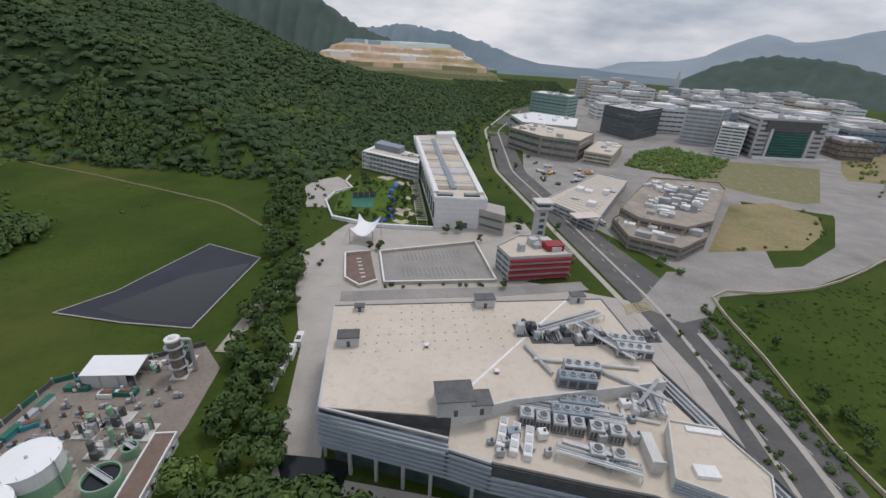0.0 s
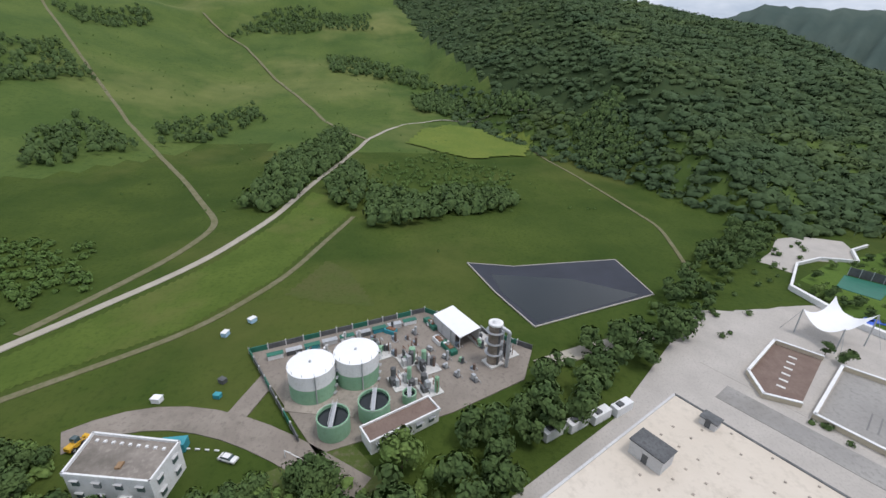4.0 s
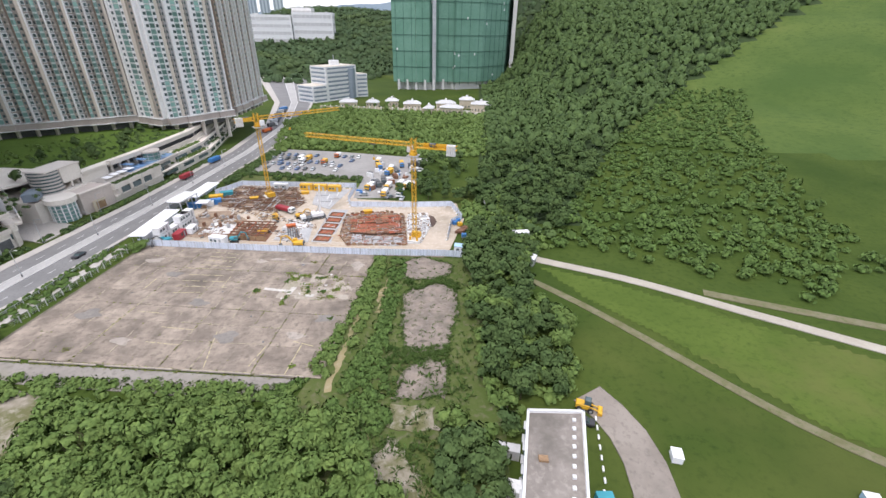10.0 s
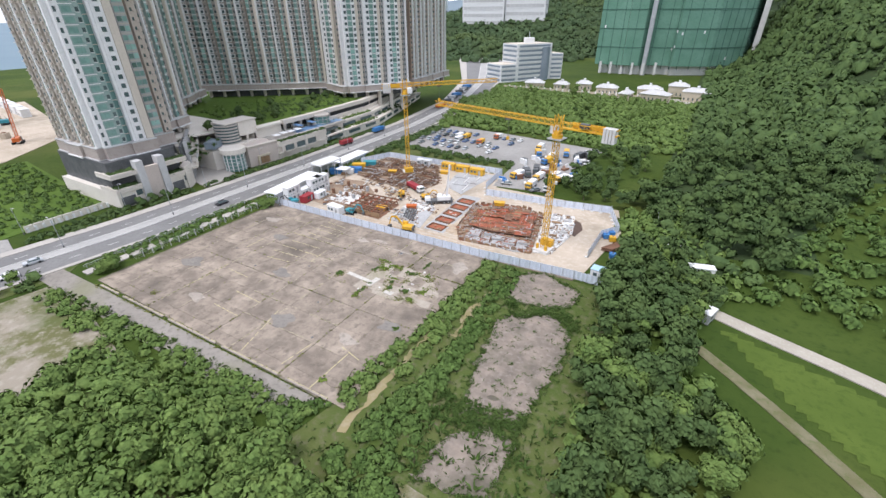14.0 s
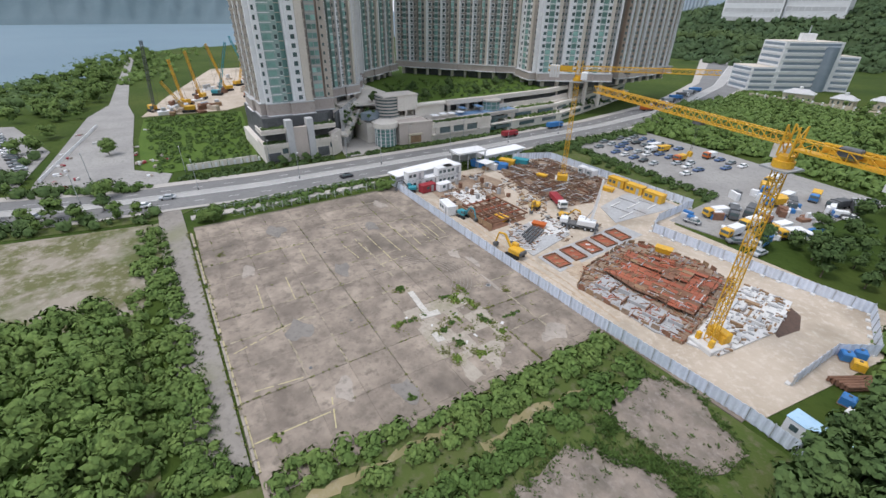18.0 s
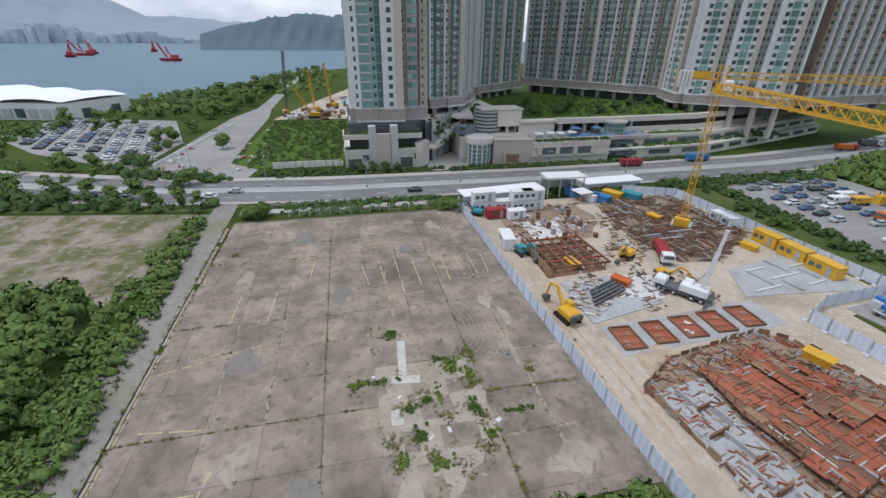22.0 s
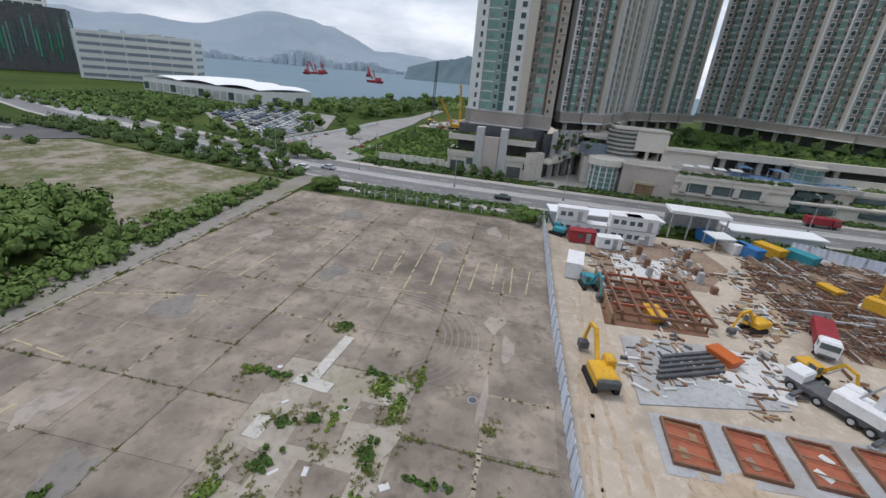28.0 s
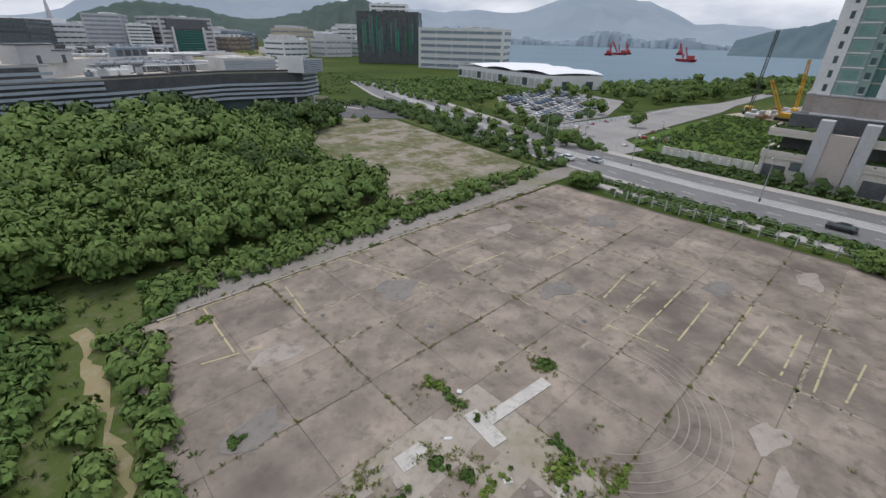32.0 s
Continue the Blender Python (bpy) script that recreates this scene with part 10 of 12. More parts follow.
def works(x, y, w, d, h, deg, mat, glass, label, seed):
    """A packed works building: main volume, a setback storey, window bands and crowded roof plant."""
    g = np.random.default_rng(seed)
    b = thing("works_block", label, "industrial building", x, y, 0, deg, "far works")
    n = max(3, int(h / 6.0))
    win = MB()
    for f in range(n):
        z = h / n * (f + 0.42)
        win.box(-w * 0.47, -d / 2 - 0.15, z, w * 0.47, d / 2 + 0.15, z + h / n * 0.3)
        win.box(-w / 2 - 0.15, -d * 0.46, z, w / 2 + 0.15, d * 0.46, z + h / n * 0.3)
    part("window_band", win, glass, b, kind="stuff")
    pil = MB()
    for k in range(int(w / 9) + 1):
        xx = -w * 0.47 + w * 0.94 * k / max(1, int(w / 9))
        pil.box(xx - 0.5, -d / 2 - 0.5, 0, xx + 0.5, d / 2 + 0.5, h)
    part("pier", pil, mat, b, kind="stuff")
    par = MB().box(-w / 2, -d / 2, 0, w / 2, d / 2, h)
    for s in (-1, 1):
        par.box(-w / 2 - 0.3, s * d / 2 - 0.3, h, w / 2 + 0.3, s * d / 2 + 0.3, h + 1.5)
        par.box(s * w / 2 - 0.3, -d / 2, h, s * w / 2 + 0.3, d / 2, h + 1.5)
    part("wall", par, mat, b)
    q = g.uniform(0.35, 0.65)
    part("setback", MB().box(-w * 0.4, -d * 0.36, h, -w * 0.4 + w * q, d * 0.36, h + g.uniform(4, 9)), (WHITE, NEWC, GREYW)[seed % 3], b)
    plant = MB()
    for k in range(14):
        a, c, e = g.uniform(-0.42, 0.42) * w, g.uniform(-0.42, 0.42) * d, g.uniform(1.5, 4)
        plant.box(a - e, c - e * 0.7, h, a + e, c + e * 0.7, h + g.uniform(1.5, 5))
    part("roof_plant", plant, (GALV, WHITE, GREYW)[seed % 3], b, kind="stuff")


# packed works behind, row after row to the sea wall
_g = np.random.default_rng(31)
for _row in range(8):
    _y0 = 856 + _row * 96
    _xa, _xb = -60 - _row * 20, 272 + _row * 26
    _x = _xa + _g.uniform(0, 30)
    while _x < _xb:
        _w = _g.uniform(34, 66)
        _x += _w / 2
        if not (-200 < _x < -70 and _y0 < 960) and not abs(_x - np.interp(_y0, (760, 1100, 1700), (10, 20, 60))) < 24:
            _k = int(_g.integers(0, 1000))
            works(_x, _y0 + _g.uniform(-9, 9), _w, _g.uniform(34, 56), _g.uniform(17, 34) + (9 if _row > 4 else 0), _g.uniform(6, 20), (WHITE, NEWC, WHITE, GREYW, CREAM, NEWC, BLUEG)[_k % 7], (GLASS, GLASS, TEAL, BLUEG)[_k % 4],
                  ("white works building with ribbon windows", "pale concrete works building with roof plant", "white works building with a setback storey", "grey works building with ribbon windows", "cream works building with roof plant", "pale concrete works with piers", "blue-grey clad works building")[_k % 7], _k)
        _x += _w / 2 + _g.uniform(6, 20)
for _x, _y, _w, _d1, _h, _k in ((300, 880, 60, 40, 22, 3), (330, 980, 70, 44, 26, 14), (262, 790, 40, 34, 20, 9), (360, 1060, 50, 40, 24, 4)):
    works(_x, _y, _w, _d1, _h, 16, (CONC, WHITE, GREYW)[_k % 3], DARKG, "unfinished grey block by the coast road", _k)
for _k in range(19):
    _y = 600 + (_k // 4) * 100 + _g.uniform(-12, 12)
    _x = 10 + 0.45 * (_y - 74) + 24 + (_k % 4) * 62 + _g.uniform(-8, 8)
    if _x < float(np.interp(_y, COAST_Y, COAST_X)) - 50:
        works(_x, _y, _g.uniform(34, 56), _g.uniform(30, 46), _g.uniform(18, 44), _g.uniform(6, 24), (WHITE, NEWC, GREYW, WHITE, CREAM)[_k % 5], (GLASS, BLUEG, TEAL)[_k % 3], ("white works building near the shore", "pale concrete works near the shore", "grey works building near the shore", "white works building near the shore", "cream works building near the shore")[_k % 5], 40 + _k)
for _k in range(3):
    _b = thing("coast_shed", "low blue-roofed shed by the coast road", "shed", 335 + _k * 22, 800 + _k * 26, 0, 14, "coast sheds")
    part("wall", MB().box(-12, -9, 0, 12, 9, 7), GREYW, _b)
    part("roof", MB().box(-12.6, -9.6, 7, 12.6, 9.6, 7.8), BLUE, _b)
_m = thing("lattice_mast", "tall grey mast above the estate roofs", "mast", 70, 1240, 0, 0)
part("base", MB().cbox(0, 0, 0, 26, 24, 46, 1), BLUEG, _m)
part("mast", MB().cyl(0, 0, 46, 5, 36, 8, 1.5), GREYW, _m)
# vehicles of the works yards
_g = np.random.default_rng(77)
for _k in range(14):
    _x, _y = (_g.uniform(-70, -20), _g.uniform(450, 510)) if _k < 9 else (_g.uniform(-30, 8), _g.uniform(476, 500))
    lorry(_x, _y, _g.uniform(0, 180), WHITE, (WHITE, YELLOW, GALV, RED)[_k % 4], "lorry parked in an estate yard", 8, "estate lorries", 0.15)
for _k in range(5):
    _t = _k / 5
    lorry(-24 + 62 * _t, 356 - 34 * _t + 18, -30, WHITE, WHITE, "white lorry parked along the estate lane", 10, "estate lorries", 0.15, 2.4)
# ---------------------------------------------------------------- main road in its strips
ROAD_L = [(205, -620), (112, -340), (82, -230), (75, -150), (73, -60), (74, 12), (80, 60), (96, 118), (120, 190), (150, 260)]
ROAD_R = [(300, -608), (150, -335), (112, -230), (100, -150), (97, -60), (99, 12), (104, 55), (122, 110), (146, 180), (172, 250)]


def between(t):
    return [(a[0] + (b[0] - a[0]) * t, a[1] + (b[1] - a[1]) * t) for a, b in zip(ROAD_L, ROAD_R)]


def band(name, t0, t1, z, mat, label, i0=0, i1=10, thick=0.25):
    a, b = between(t0)[i0:i1], between(t1)[i0:i1]
    mb = MB()
    for k in range(len(a) - 1):
        mb.prism([a[k], a[k + 1], b[k + 1], b[k]], z - thick, z)
    return solo(name, mb, mat, label, "road", kind="structure")


band("pavement", 0.0, 0.06, 0.2, PAVE, "narrow paved kerb strip")
band("road_near", 0.06, 0.40, 0.1, ASPH, "dark asphalt carriageway")
band("road_median", 0.40, 0.56, 0.16, ASPH2, "pale concrete centre strip of the road")
band("road_far", 0.56, 0.86, 0.1, ASPH, "dark asphalt carriageway beside the podium")
band("pavement", 0.86, 1.0, 0.24, PAVE, "pale pavement before the podium")
band("kerb", 0.395, 0.405, 0.3, NEWC, "pale road kerb", thick=0.3)
band("kerb", 0.555, 0.565, 0.3, NEWC, "pale road kerb", thick=0.3)
# lane dashes
for _t in (0.23, 0.71):
    _p = between(_t)
    for _i in range(2, 8):
        (x0, y0), (x1, y1) = _p[_i], _p[_i + 1]
        _n = int(math.hypot(x1 - x0, y1 - y0) / 8)
        for _k in range(_n):
            solo("lane_dash", MB().rbox(x0 + (x1 - x0) * _k / _n, y0 + (y1 - y0) * _k / _n, 0.1, 3, 0.16, 0.012, math.degrees(math.atan2(y1 - y0, x1 - x0))), PAINT_W, "white painted lane dash on asphalt", "marking", "lane dashes")
# planted edge and railing by the lot
fence = thing("wire_fence", "grey wire fence on concrete posts", "fence")
_post = MB().box(-0.09, -0.09, 0, 0.09, 0.09, 2.1).mesh("post", GREYW)
_wire = MB()
for _z in (0.5, 1.0, 1.5, 2.0):
    _wire.bar((0, 0, _z), (0, 2.6, _z), 0.025)
_wire = _wire.mesh("wire", GALV)
for _k in range(18):
    shared("post", _post, fence, 64.6, -23 + _k * 2.6, 0)
    shared("wire", _wire, fence, 64.6, -23 + _k * 2.6, 0)
rail = thing("roadside_railing", "low grey roadside railing", "railing")
for _k in range(24):
    part("post", MB().box(71.9, -23 + _k * 2.4, 0.05, 72.05, -22.85 + _k * 2.4, 1.15), GALV, rail)
part("top_rail", MB().box(71.92, -23, 1.1, 72.02, 33, 1.2), GALV, rail)
part("mid_rail", MB().box(71.94, -23, 0.6, 72.0, 33, 0.66), GALV, rail)
flat("footpath", [(67.5, -24), (70.5, -24), (71, 34), (68, 34)], 0.14, PAVE, "narrow pale footpath behind the railing", "footpath")
hedge("kerb_hedge", [(72.4, -22), (73.8, -22), (74.6, 30), (73.2, 30)], 150, 301, 0.35, 0.6, LEAF_D, "yellow-green clipped hedge along the road")
hedge("podium_hedge", [(100, -28), (102.5, -28), (101, 30), (99.4, 30)], 110, 302, 0.45, 0.8, LEAF_B, "dark clipped hedge along the pavement")
hedge("road_bushes", [(72, -90), (66, -92), (66, -150), (72, -150)], 140, 303, 0.9, 2.0, LEAF_B, "bushes beside the road")
hedge("bend_bushes", [(100, -235), (76, -215), (70, -150), (60, -160), (60, -330), (100, -330)], 380, 304, 1.2, 3.0, LEAF_A, "scrub on the bend of the road")


def street_lamp(x, y, deg, h=9.0):
    s = thing("street_lamp", "tall grey street lamp with a single arm", "street lamp", x, y, 0.1, deg, "street lamps")
    part("pole", MB().cyl(0, 0, 0, 0.11, h, 8, 0.07), GALV, s)
    part("base", MB().cyl(0, 0, 0, 0.2, 0.8, 8), DARKG, s)
    part("arm", MB().bar((0, 0, h), (1.8, 0, h + 0.35), 0.06, 6), GALV, s)
    part("lantern", MB().cbox(2.1, 0, h + 0.28, 0.8, 0.3, 0.16, 0.05), GREYW, s)


for _k in range(9):
    _p = between(0.99)[3:8]
    street_lamp(99.5 + (0 if _k < 5 else (_k - 4) * 6), -130 + _k * 27, 180)
for _k in range(7):
    street_lamp(85.5 + (0 if _k < 5 else (_k - 4) * 5), -120 + _k * 30, 0 if _k % 2 else 180)
for _k in range(6):
    street_lamp(10 - _k * 24, 318 + _k * 42, 40)

# vehicles
for _x, _y, _d, _m, _lb in ((84, 45, 78, 0, "white van waiting near the junction"), (87.5, 38.5, 78, 1, "dark car waiting near the junction"), (79, -14, 90, 2, "silver car on the road"), (91, -210, 100, 0, "white car on the road"), (90, 70, 70, 1, "dark car beside the verge")):
    car(_x, _y, _d, _m, _lb, "road cars", 0.11)
lorry(93, -97, 268, RED, RED, "red lorry on the road before the podium", 8, "road lorries", 0.11, 1.8)
lorry(95, -127, 268, BLUE, BLUE, "blue lorry on the road before the podium", 9, "road lorries", 0.11, 2.0)
lorry(99, -205, 255, RED, CONE, "red lorry queueing on the bend", 9, "road lorries", 0.11, 1.8)
for _k in range(6):
    lorry(104 + _k * 4, -225 - _k * 14, 250, (WHITE, DARKG, BLUE)[_k % 3], (DARKG, GALV, BLUE)[_k % 3], "lorry queueing on the road bend", 9, "road lorries", 0.11, 2.0)
# side road works
for _k in range(30):
    _s = thing("road_barrier", "white plastic barrier in a row along road works", "barrier", 124 + _k * 2.6, 72.6 - _k * 0.37, 0.1, -8, "road barriers")
    part("body", MB().add([(-1.1, -0.3, 0), (1.1, -0.3, 0), (1.1, 0.3, 0), (-1.1, 0.3, 0), (-1.1, -0.1, 1.0), (1.1, -0.1, 1.0), (1.1, 0.1, 1.0), (-1.1, 0.1, 1.0)],
                          [(3, 2, 1, 0), (4, 5, 6, 7), (0, 1, 5, 4), (1, 2, 6, 5), (2, 3, 7, 6), (3, 0, 4, 7)]), WHITE, _s)
_g = np.random.default_rng(12)
for _k in range(30):
    _x, _y = _g.uniform(106, 190), _g.uniform(36, 70)
    if not (_y < 47 or _y > 60):
        continue
    _s = thing("works_pile", "heap of barriers and rubble on road works", "rubble", _x, _y, 0.1, _g.uniform(0, 180), "road works heaps")
    for _j in range(3):
        part("piece", MB().cbox(_g.uniform(-1, 1), _g.uniform(-0.6, 0.6), 0, _g.uniform(0.5, 1.8), _g.uniform(0.4, 1.0), _g.uniform(0.2, 0.9), 0.08), (PINKB, NEWC, WHITE, RED)[int(_g.integers(0, 4))] if _j else SLAB, _s)
wall2 = thing("plot_wall", "low stone wall before the grass plot", "wall")
for _k in range(9):
    part("wall_panel", MB().box(112.4, 8 + _k * 2.6, 0, 112.8, 10.4 + _k * 2.6, 2.2), STONEG, wall2)
for _k in range(12):
    part("pier", MB().cbox(112.6, 7.8 - 0.4 + _k * 2.1, 0, 0.7, 0.7, 1.6, 0.1), WHITE, wall2)

# planted median, and a yellow box painted on the crossing
hedge("median_planting", [(36.5, 261), (53.5, 221.5), (61.5, 197), (66, 180), (73, 158), (79, 160), (71.8, 183), (66.6, 201), (58.4, 219), (39.6, 262)], 260, 118, 0.5, 1.3, LEAF_B, "low dark planting on the road median", 24)
_m = MB()
for _k in range(7):
    _t = _k / 6
    _m.bar((22.3 + 9.6 * _t, 258.4 + 9.1 * _t, 0.1), (24.1 + 10.6 * _t, 251.2 + 10.3 * _t, 0.1), 0.22)
    _m.bar((22.3 + 1.8 * _t, 258.4 - 7.2 * _t, 0.1), (31.9 + 2.8 * _t, 267.5 - 6 * _t, 0.1), 0.22)
solo("yellow_box", _m, PAINT_Y, "yellow hatched box painted on the road", "marking", kind="stuff")
# low wall round the green field and pale kerbs of the north road
_fw = thing("field_wall", "low cream wall round the green field", "wall", kind="structure")
_w = [(92, 188), (84.2, 204.9), (81.6, 213.1), (73.1, 244.3), (64.1, 269.4), (60, 286), (67, 297), (84, 304), (108, 322), (126, 342), (144, 366), (162, 392), (176, 412)]
for (_x0, _y0), (_x1, _y1) in zip(_w, _w[1:]):
    part("wall_panel", MB().rbox((_x0 + _x1) / 2, (_y0 + _y1) / 2, 0, math.hypot(_x1 - _x0, _y1 - _y0) + 0.4, 0.5, 1.4, math.degrees(math.atan2(_y1 - _y0, _x1 - _x0))), CREAM, _fw)
solo("road_pavement", strip([(54, 180), (46, 221), (24, 258), (-26, 336), (-102, 455), (-182, 657), (-218, 905)], 3.0, 0.14), PAVE, "pale pavement along the road", "pavement", kind="structure")
solo("road_pavement", strip([(88, 152), (79, 186), (75, 202), (66, 220), (52, 251)], 2.2, 0.14), PAVE, "pale pavement along the road", "pavement", kind="structure")
solo("road_median", strip([(77, 158), (69, 181), (64, 199), (56, 220), (38, 262), (-10, 341), (-86, 458), (-164, 658), (-197, 905)], 1.6, 0.16), PAVE, "narrow pale median of the road", "median", kind="structure")
for _o in (-5.5, 5.5):
    for _k in range(26):
        _t = _k / 26
        _x, _y = 74 + (-86 - 74) * _t, 190 + (458 - 190) * _t ** 1.0
        _px = np.interp(_y, (190, 226, 268, 341, 458), (74, 62, 38, -10, -86)) + _o
        solo("lane_dash", MB().rbox(_px, _y, 0.06, 3.4, 0.2, 0.02, 122), PAINT_W, "white painted lane dash on asphalt", "marking", "lane dashes")
# ---------------------------------------------------------------- shore side
hall = thing("warehouse_hall", "long white hall with a gently waved roof", "warehouse")
HALL = [(252, 256), (228, 150), (262, 132), (320, 226)]
part("wall", MB().prism(HALL, 0, 8.5), WHITE, hall)
_v, _f = [], []
for _i in range(25):
    for _j in range(9):
        _u, _w = _i / 24, _j / 8
        _x = (252 + (228 - 252) * _u) * (1 - _w) + (320 + (262 - 320) * _u) * _w
        _y = (256 + (150 - 256) * _u) * (1 - _w) + (226 + (132 - 226) * _u) * _w
        _v.append((_x, _y, 9.2 + 1.6 * abs(math.sin(_u * math.pi * 3)) + 0.8 * math.sin(_w * math.pi)))
for _i in range(24):
    for _j in range(8):
        _f.append((_i * 9 + _j, _i * 9 + _j + 1, _i * 9 + _j + 10, _i * 9 + _j + 9))
part("roof", MB().add(_v, _f), CANVAS, hall, "white membrane roof")
for _k in range(16):
    _t = (_k + 0.5) / 16
    part("wall_panel", MB().rbox(252 - 24 * _t - 0.3, 256 - 106 * _t, 1.2, 4.8, 0.3, 4.6, 77), GREYW if _k % 4 else GLASS, hall)
for _t in (0.3, 0.75):
    part("door", MB().rbox(228 + 34 * _t, 150 - 18 * _t - 0.2, 0, 5, 0.5, 5, -28), GLASS, hall)
block("white_office", "white-framed office with grey glazing near the sea", "office", [(290, 352), (332, 276), (362, 292), (322, 370)], 36, WHITE, 6, BLUEG, ROOFC, "shore offices", huts=6, seed=21, mull=15)
gl = block("green_office", "dark office with green glass fins", "office", [(280, 448), (330, 400), (362, 432), (312, 480)], 52, DARKG, 0, GLASS, ROOFC, "shore offices", huts=5, seed=22)
_g = np.random.default_rng(4)
for _a, _b in (((280, 448), (330, 400)), ((312, 480), (280, 448)), ((330, 400), (362, 432))):
    for _k in range(26):
        _t = (_k + 0.5) / 26
        _z0 = _g.uniform(4, 22)
        part("glass_fin", MB().rbox(_a[0] + (_b[0] - _a[0]) * _t, _a[1] + (_b[1] - _a[1]) * _t, _z0, 1.5, 1.2, _g.uniform(14, 50 - _z0), math.degrees(math.atan2(_b[1] - _a[1], _b[0] - _a[0]))), (GREENF, TEAL, GLASS)[int(_g.integers(0, 3))], gl)
block("shore_plant_room", "white plant storey on the green office", "plant storey", [(296, 444), (326, 416), (340, 430), (310, 458)], 60, WHITE, 2, GLASS, ROOFC, "shore offices", z0=52.2, huts=2, seed=24)
# parked cars
_i = 0
for _r in range(8):
    for _k in range(16):
        _x, _y = 126 + _k * 5.0 + _r * 4.6, 76 + _r * 8.2 + _k * 1.4
        if _g.uniform() < 0.1 or not inside([(122, 80), (162, 77), (214, 96), (230, 146), (196, 162), (152, 122)], np.array([_x]), np.array([_y]))[0]:
            continue
        car(_x, _y, 78 + _g.uniform(-6, 6), int(_g.choice([0, 0, 1, 2, 2, 3, 4, 1])), "car parked in the roadside field", "field cars", 0.06)
# piling yard beyond the grass plot
solo("piling_yard", MB().prism([(214, 44), (212, 4), (250, -40), (400, -70), (400, -10), (270, 30)], -0.2, 0.08), SAND, "bare earth piling yard by the sea", "yard", kind="structure")
for _x, _y, _l, _a, _t, _m, _lb in ((226, 38, 34, 75, 200, DARKG, "crawler crane with a dark raised boom"), (216, 22, 16, 60, 80, YELLOW, "yellow piling rig on tracks"), (238, 22, 22, 80, 30, YELLOW, "yellow piling rig with tall leader"), (252, 12, 26, 78, 150, YELLOW, "yellow crawler crane over the yard"),
                                   (262, 2, 30, 72, 250, TEALP, "teal crawler crane over the yard"), (276, -6, 28, 75, 120, YELLOW, "yellow crane near the sea wall"), (296, -16, 30, 70, 300, YELLOW, "yellow crawler crane with lattice boom"), (310, -28, 30, 72, 60, TEALP, "teal crawler crane near the shore"), (248, -14, 26, 68, 330, CONE, "orange piling rig on tracks"), (330, -30, 28, 74, 20, YELLOW, "yellow crane by the shore")):
    _c = thing("crawler_crane", _lb, "crawler crane", _x, _y, 0.08, _t, "piling yard cranes")
    for _s in (-1.8, 1.8):
        part("track", MB().cbox(0, _s, 0, 6, 0.9, 1.2, 0.2), BLACKR, _c)
    part("house", MB().cbox(-0.8, 0, 1.3, 5, 3, 2.0, 0.2), _m if _m is not DARKG else YELLOW, _c)
    part("cab", MB().cbox(1.4, -1.2, 1.3, 1.4, 1.1, 1.9, 0.15), GLASS, _c)
    _ex, _ez = 1.5 + _l * math.cos(radians(_a)), 2.0 + _l * math.sin(radians(_a))
    part("boom", lattice(MB(), (1.5, 0, 2.0), (_ex, 0, _ez), 0.5, 2.2, 0.12), _m, _c)
    part("stay", MB().bar((-2.6, 0, 4.0), (_ex, 0, _ez), 0.06).bar((-2.6, 0, 3.2), (-2.6, 0, 4.2), 0.15), DARKG, _c)
    part("hoist_rope", MB().bar((_ex, 0, _ez), (_ex, 0, 3), 0.05), DARKG, _c)
for _k in range(40):
    _x, _y = _g.uniform(212, 330), _g.uniform(-30, 40)
    if _y > 40 - (_x - 212) * 0.4 or _y < 12 - (_x - 212) * 0.5:
        continue
    _b = thing("yard_stock", "stacked steel and earth in the piling yard", "stock pile", _x, _y, 0.08, _g.uniform(0, 180), "yard stock")
    part("bundle", MB().cbox(0, 0, 0, _g.uniform(3, 9), _g.uniform(2, 4), _g.uniform(0.8, 3.2), 0.3), (RUST, SAND, WHITE, DARKG, TIMBER)[_k % 5], _b)
    part("cover", MB().cbox(0.4, 0, _g.uniform(0.7, 0.8), 2.2, 1.6, 2.8, 0.3), (GALV, RUST)[_k % 2], _b)
for _k in range(9):
    cabin(330 + _k * 16, -46 - _k * 2.2, -8, 12, 5, 5, WHITE, "white site hut near the sea", "shore huts")
# barges on the sea
for _x, _y, _a in ((1028, 530, 20), (1100, 540, 80), (1180, 560, 40), (1350, 490, 20), (878, 302, 60)):
    _b = thing("crane_barge", "red crane barge at anchor on the sea", "barge", _x, _y, -2.8, _a, "red barges")
    part("hull", MB().add([(-16, -7, 0), (16, -7, 0), (16, 7, 0), (-16, 7, 0), (-19, -8, 5), (19, -8, 5), (19, 8, 5), (-19, 8, 5)], [(3, 2, 1, 0), (4, 5, 6, 7), (0, 1, 5, 4), (1, 2, 6, 5), (2, 3, 7, 6), (3, 0, 4, 7)]), RED, _b)
    part("deckhouse", MB().cbox(-11, 0, 5, 8, 9, 6, 0.4), REDP, _b)
    part("a_frame", lattice(MB(), (2, -4, 5), (6, 0, 24), 0.8, 3, 0.4).bar((2, 4, 5), (6, 0, 24), 0.6), REDP, _b)
    part("boom", lattice(MB(), (8, 0, 7), (24, 0, 30), 0.9, 3.2, 0.4), REDP, _b)
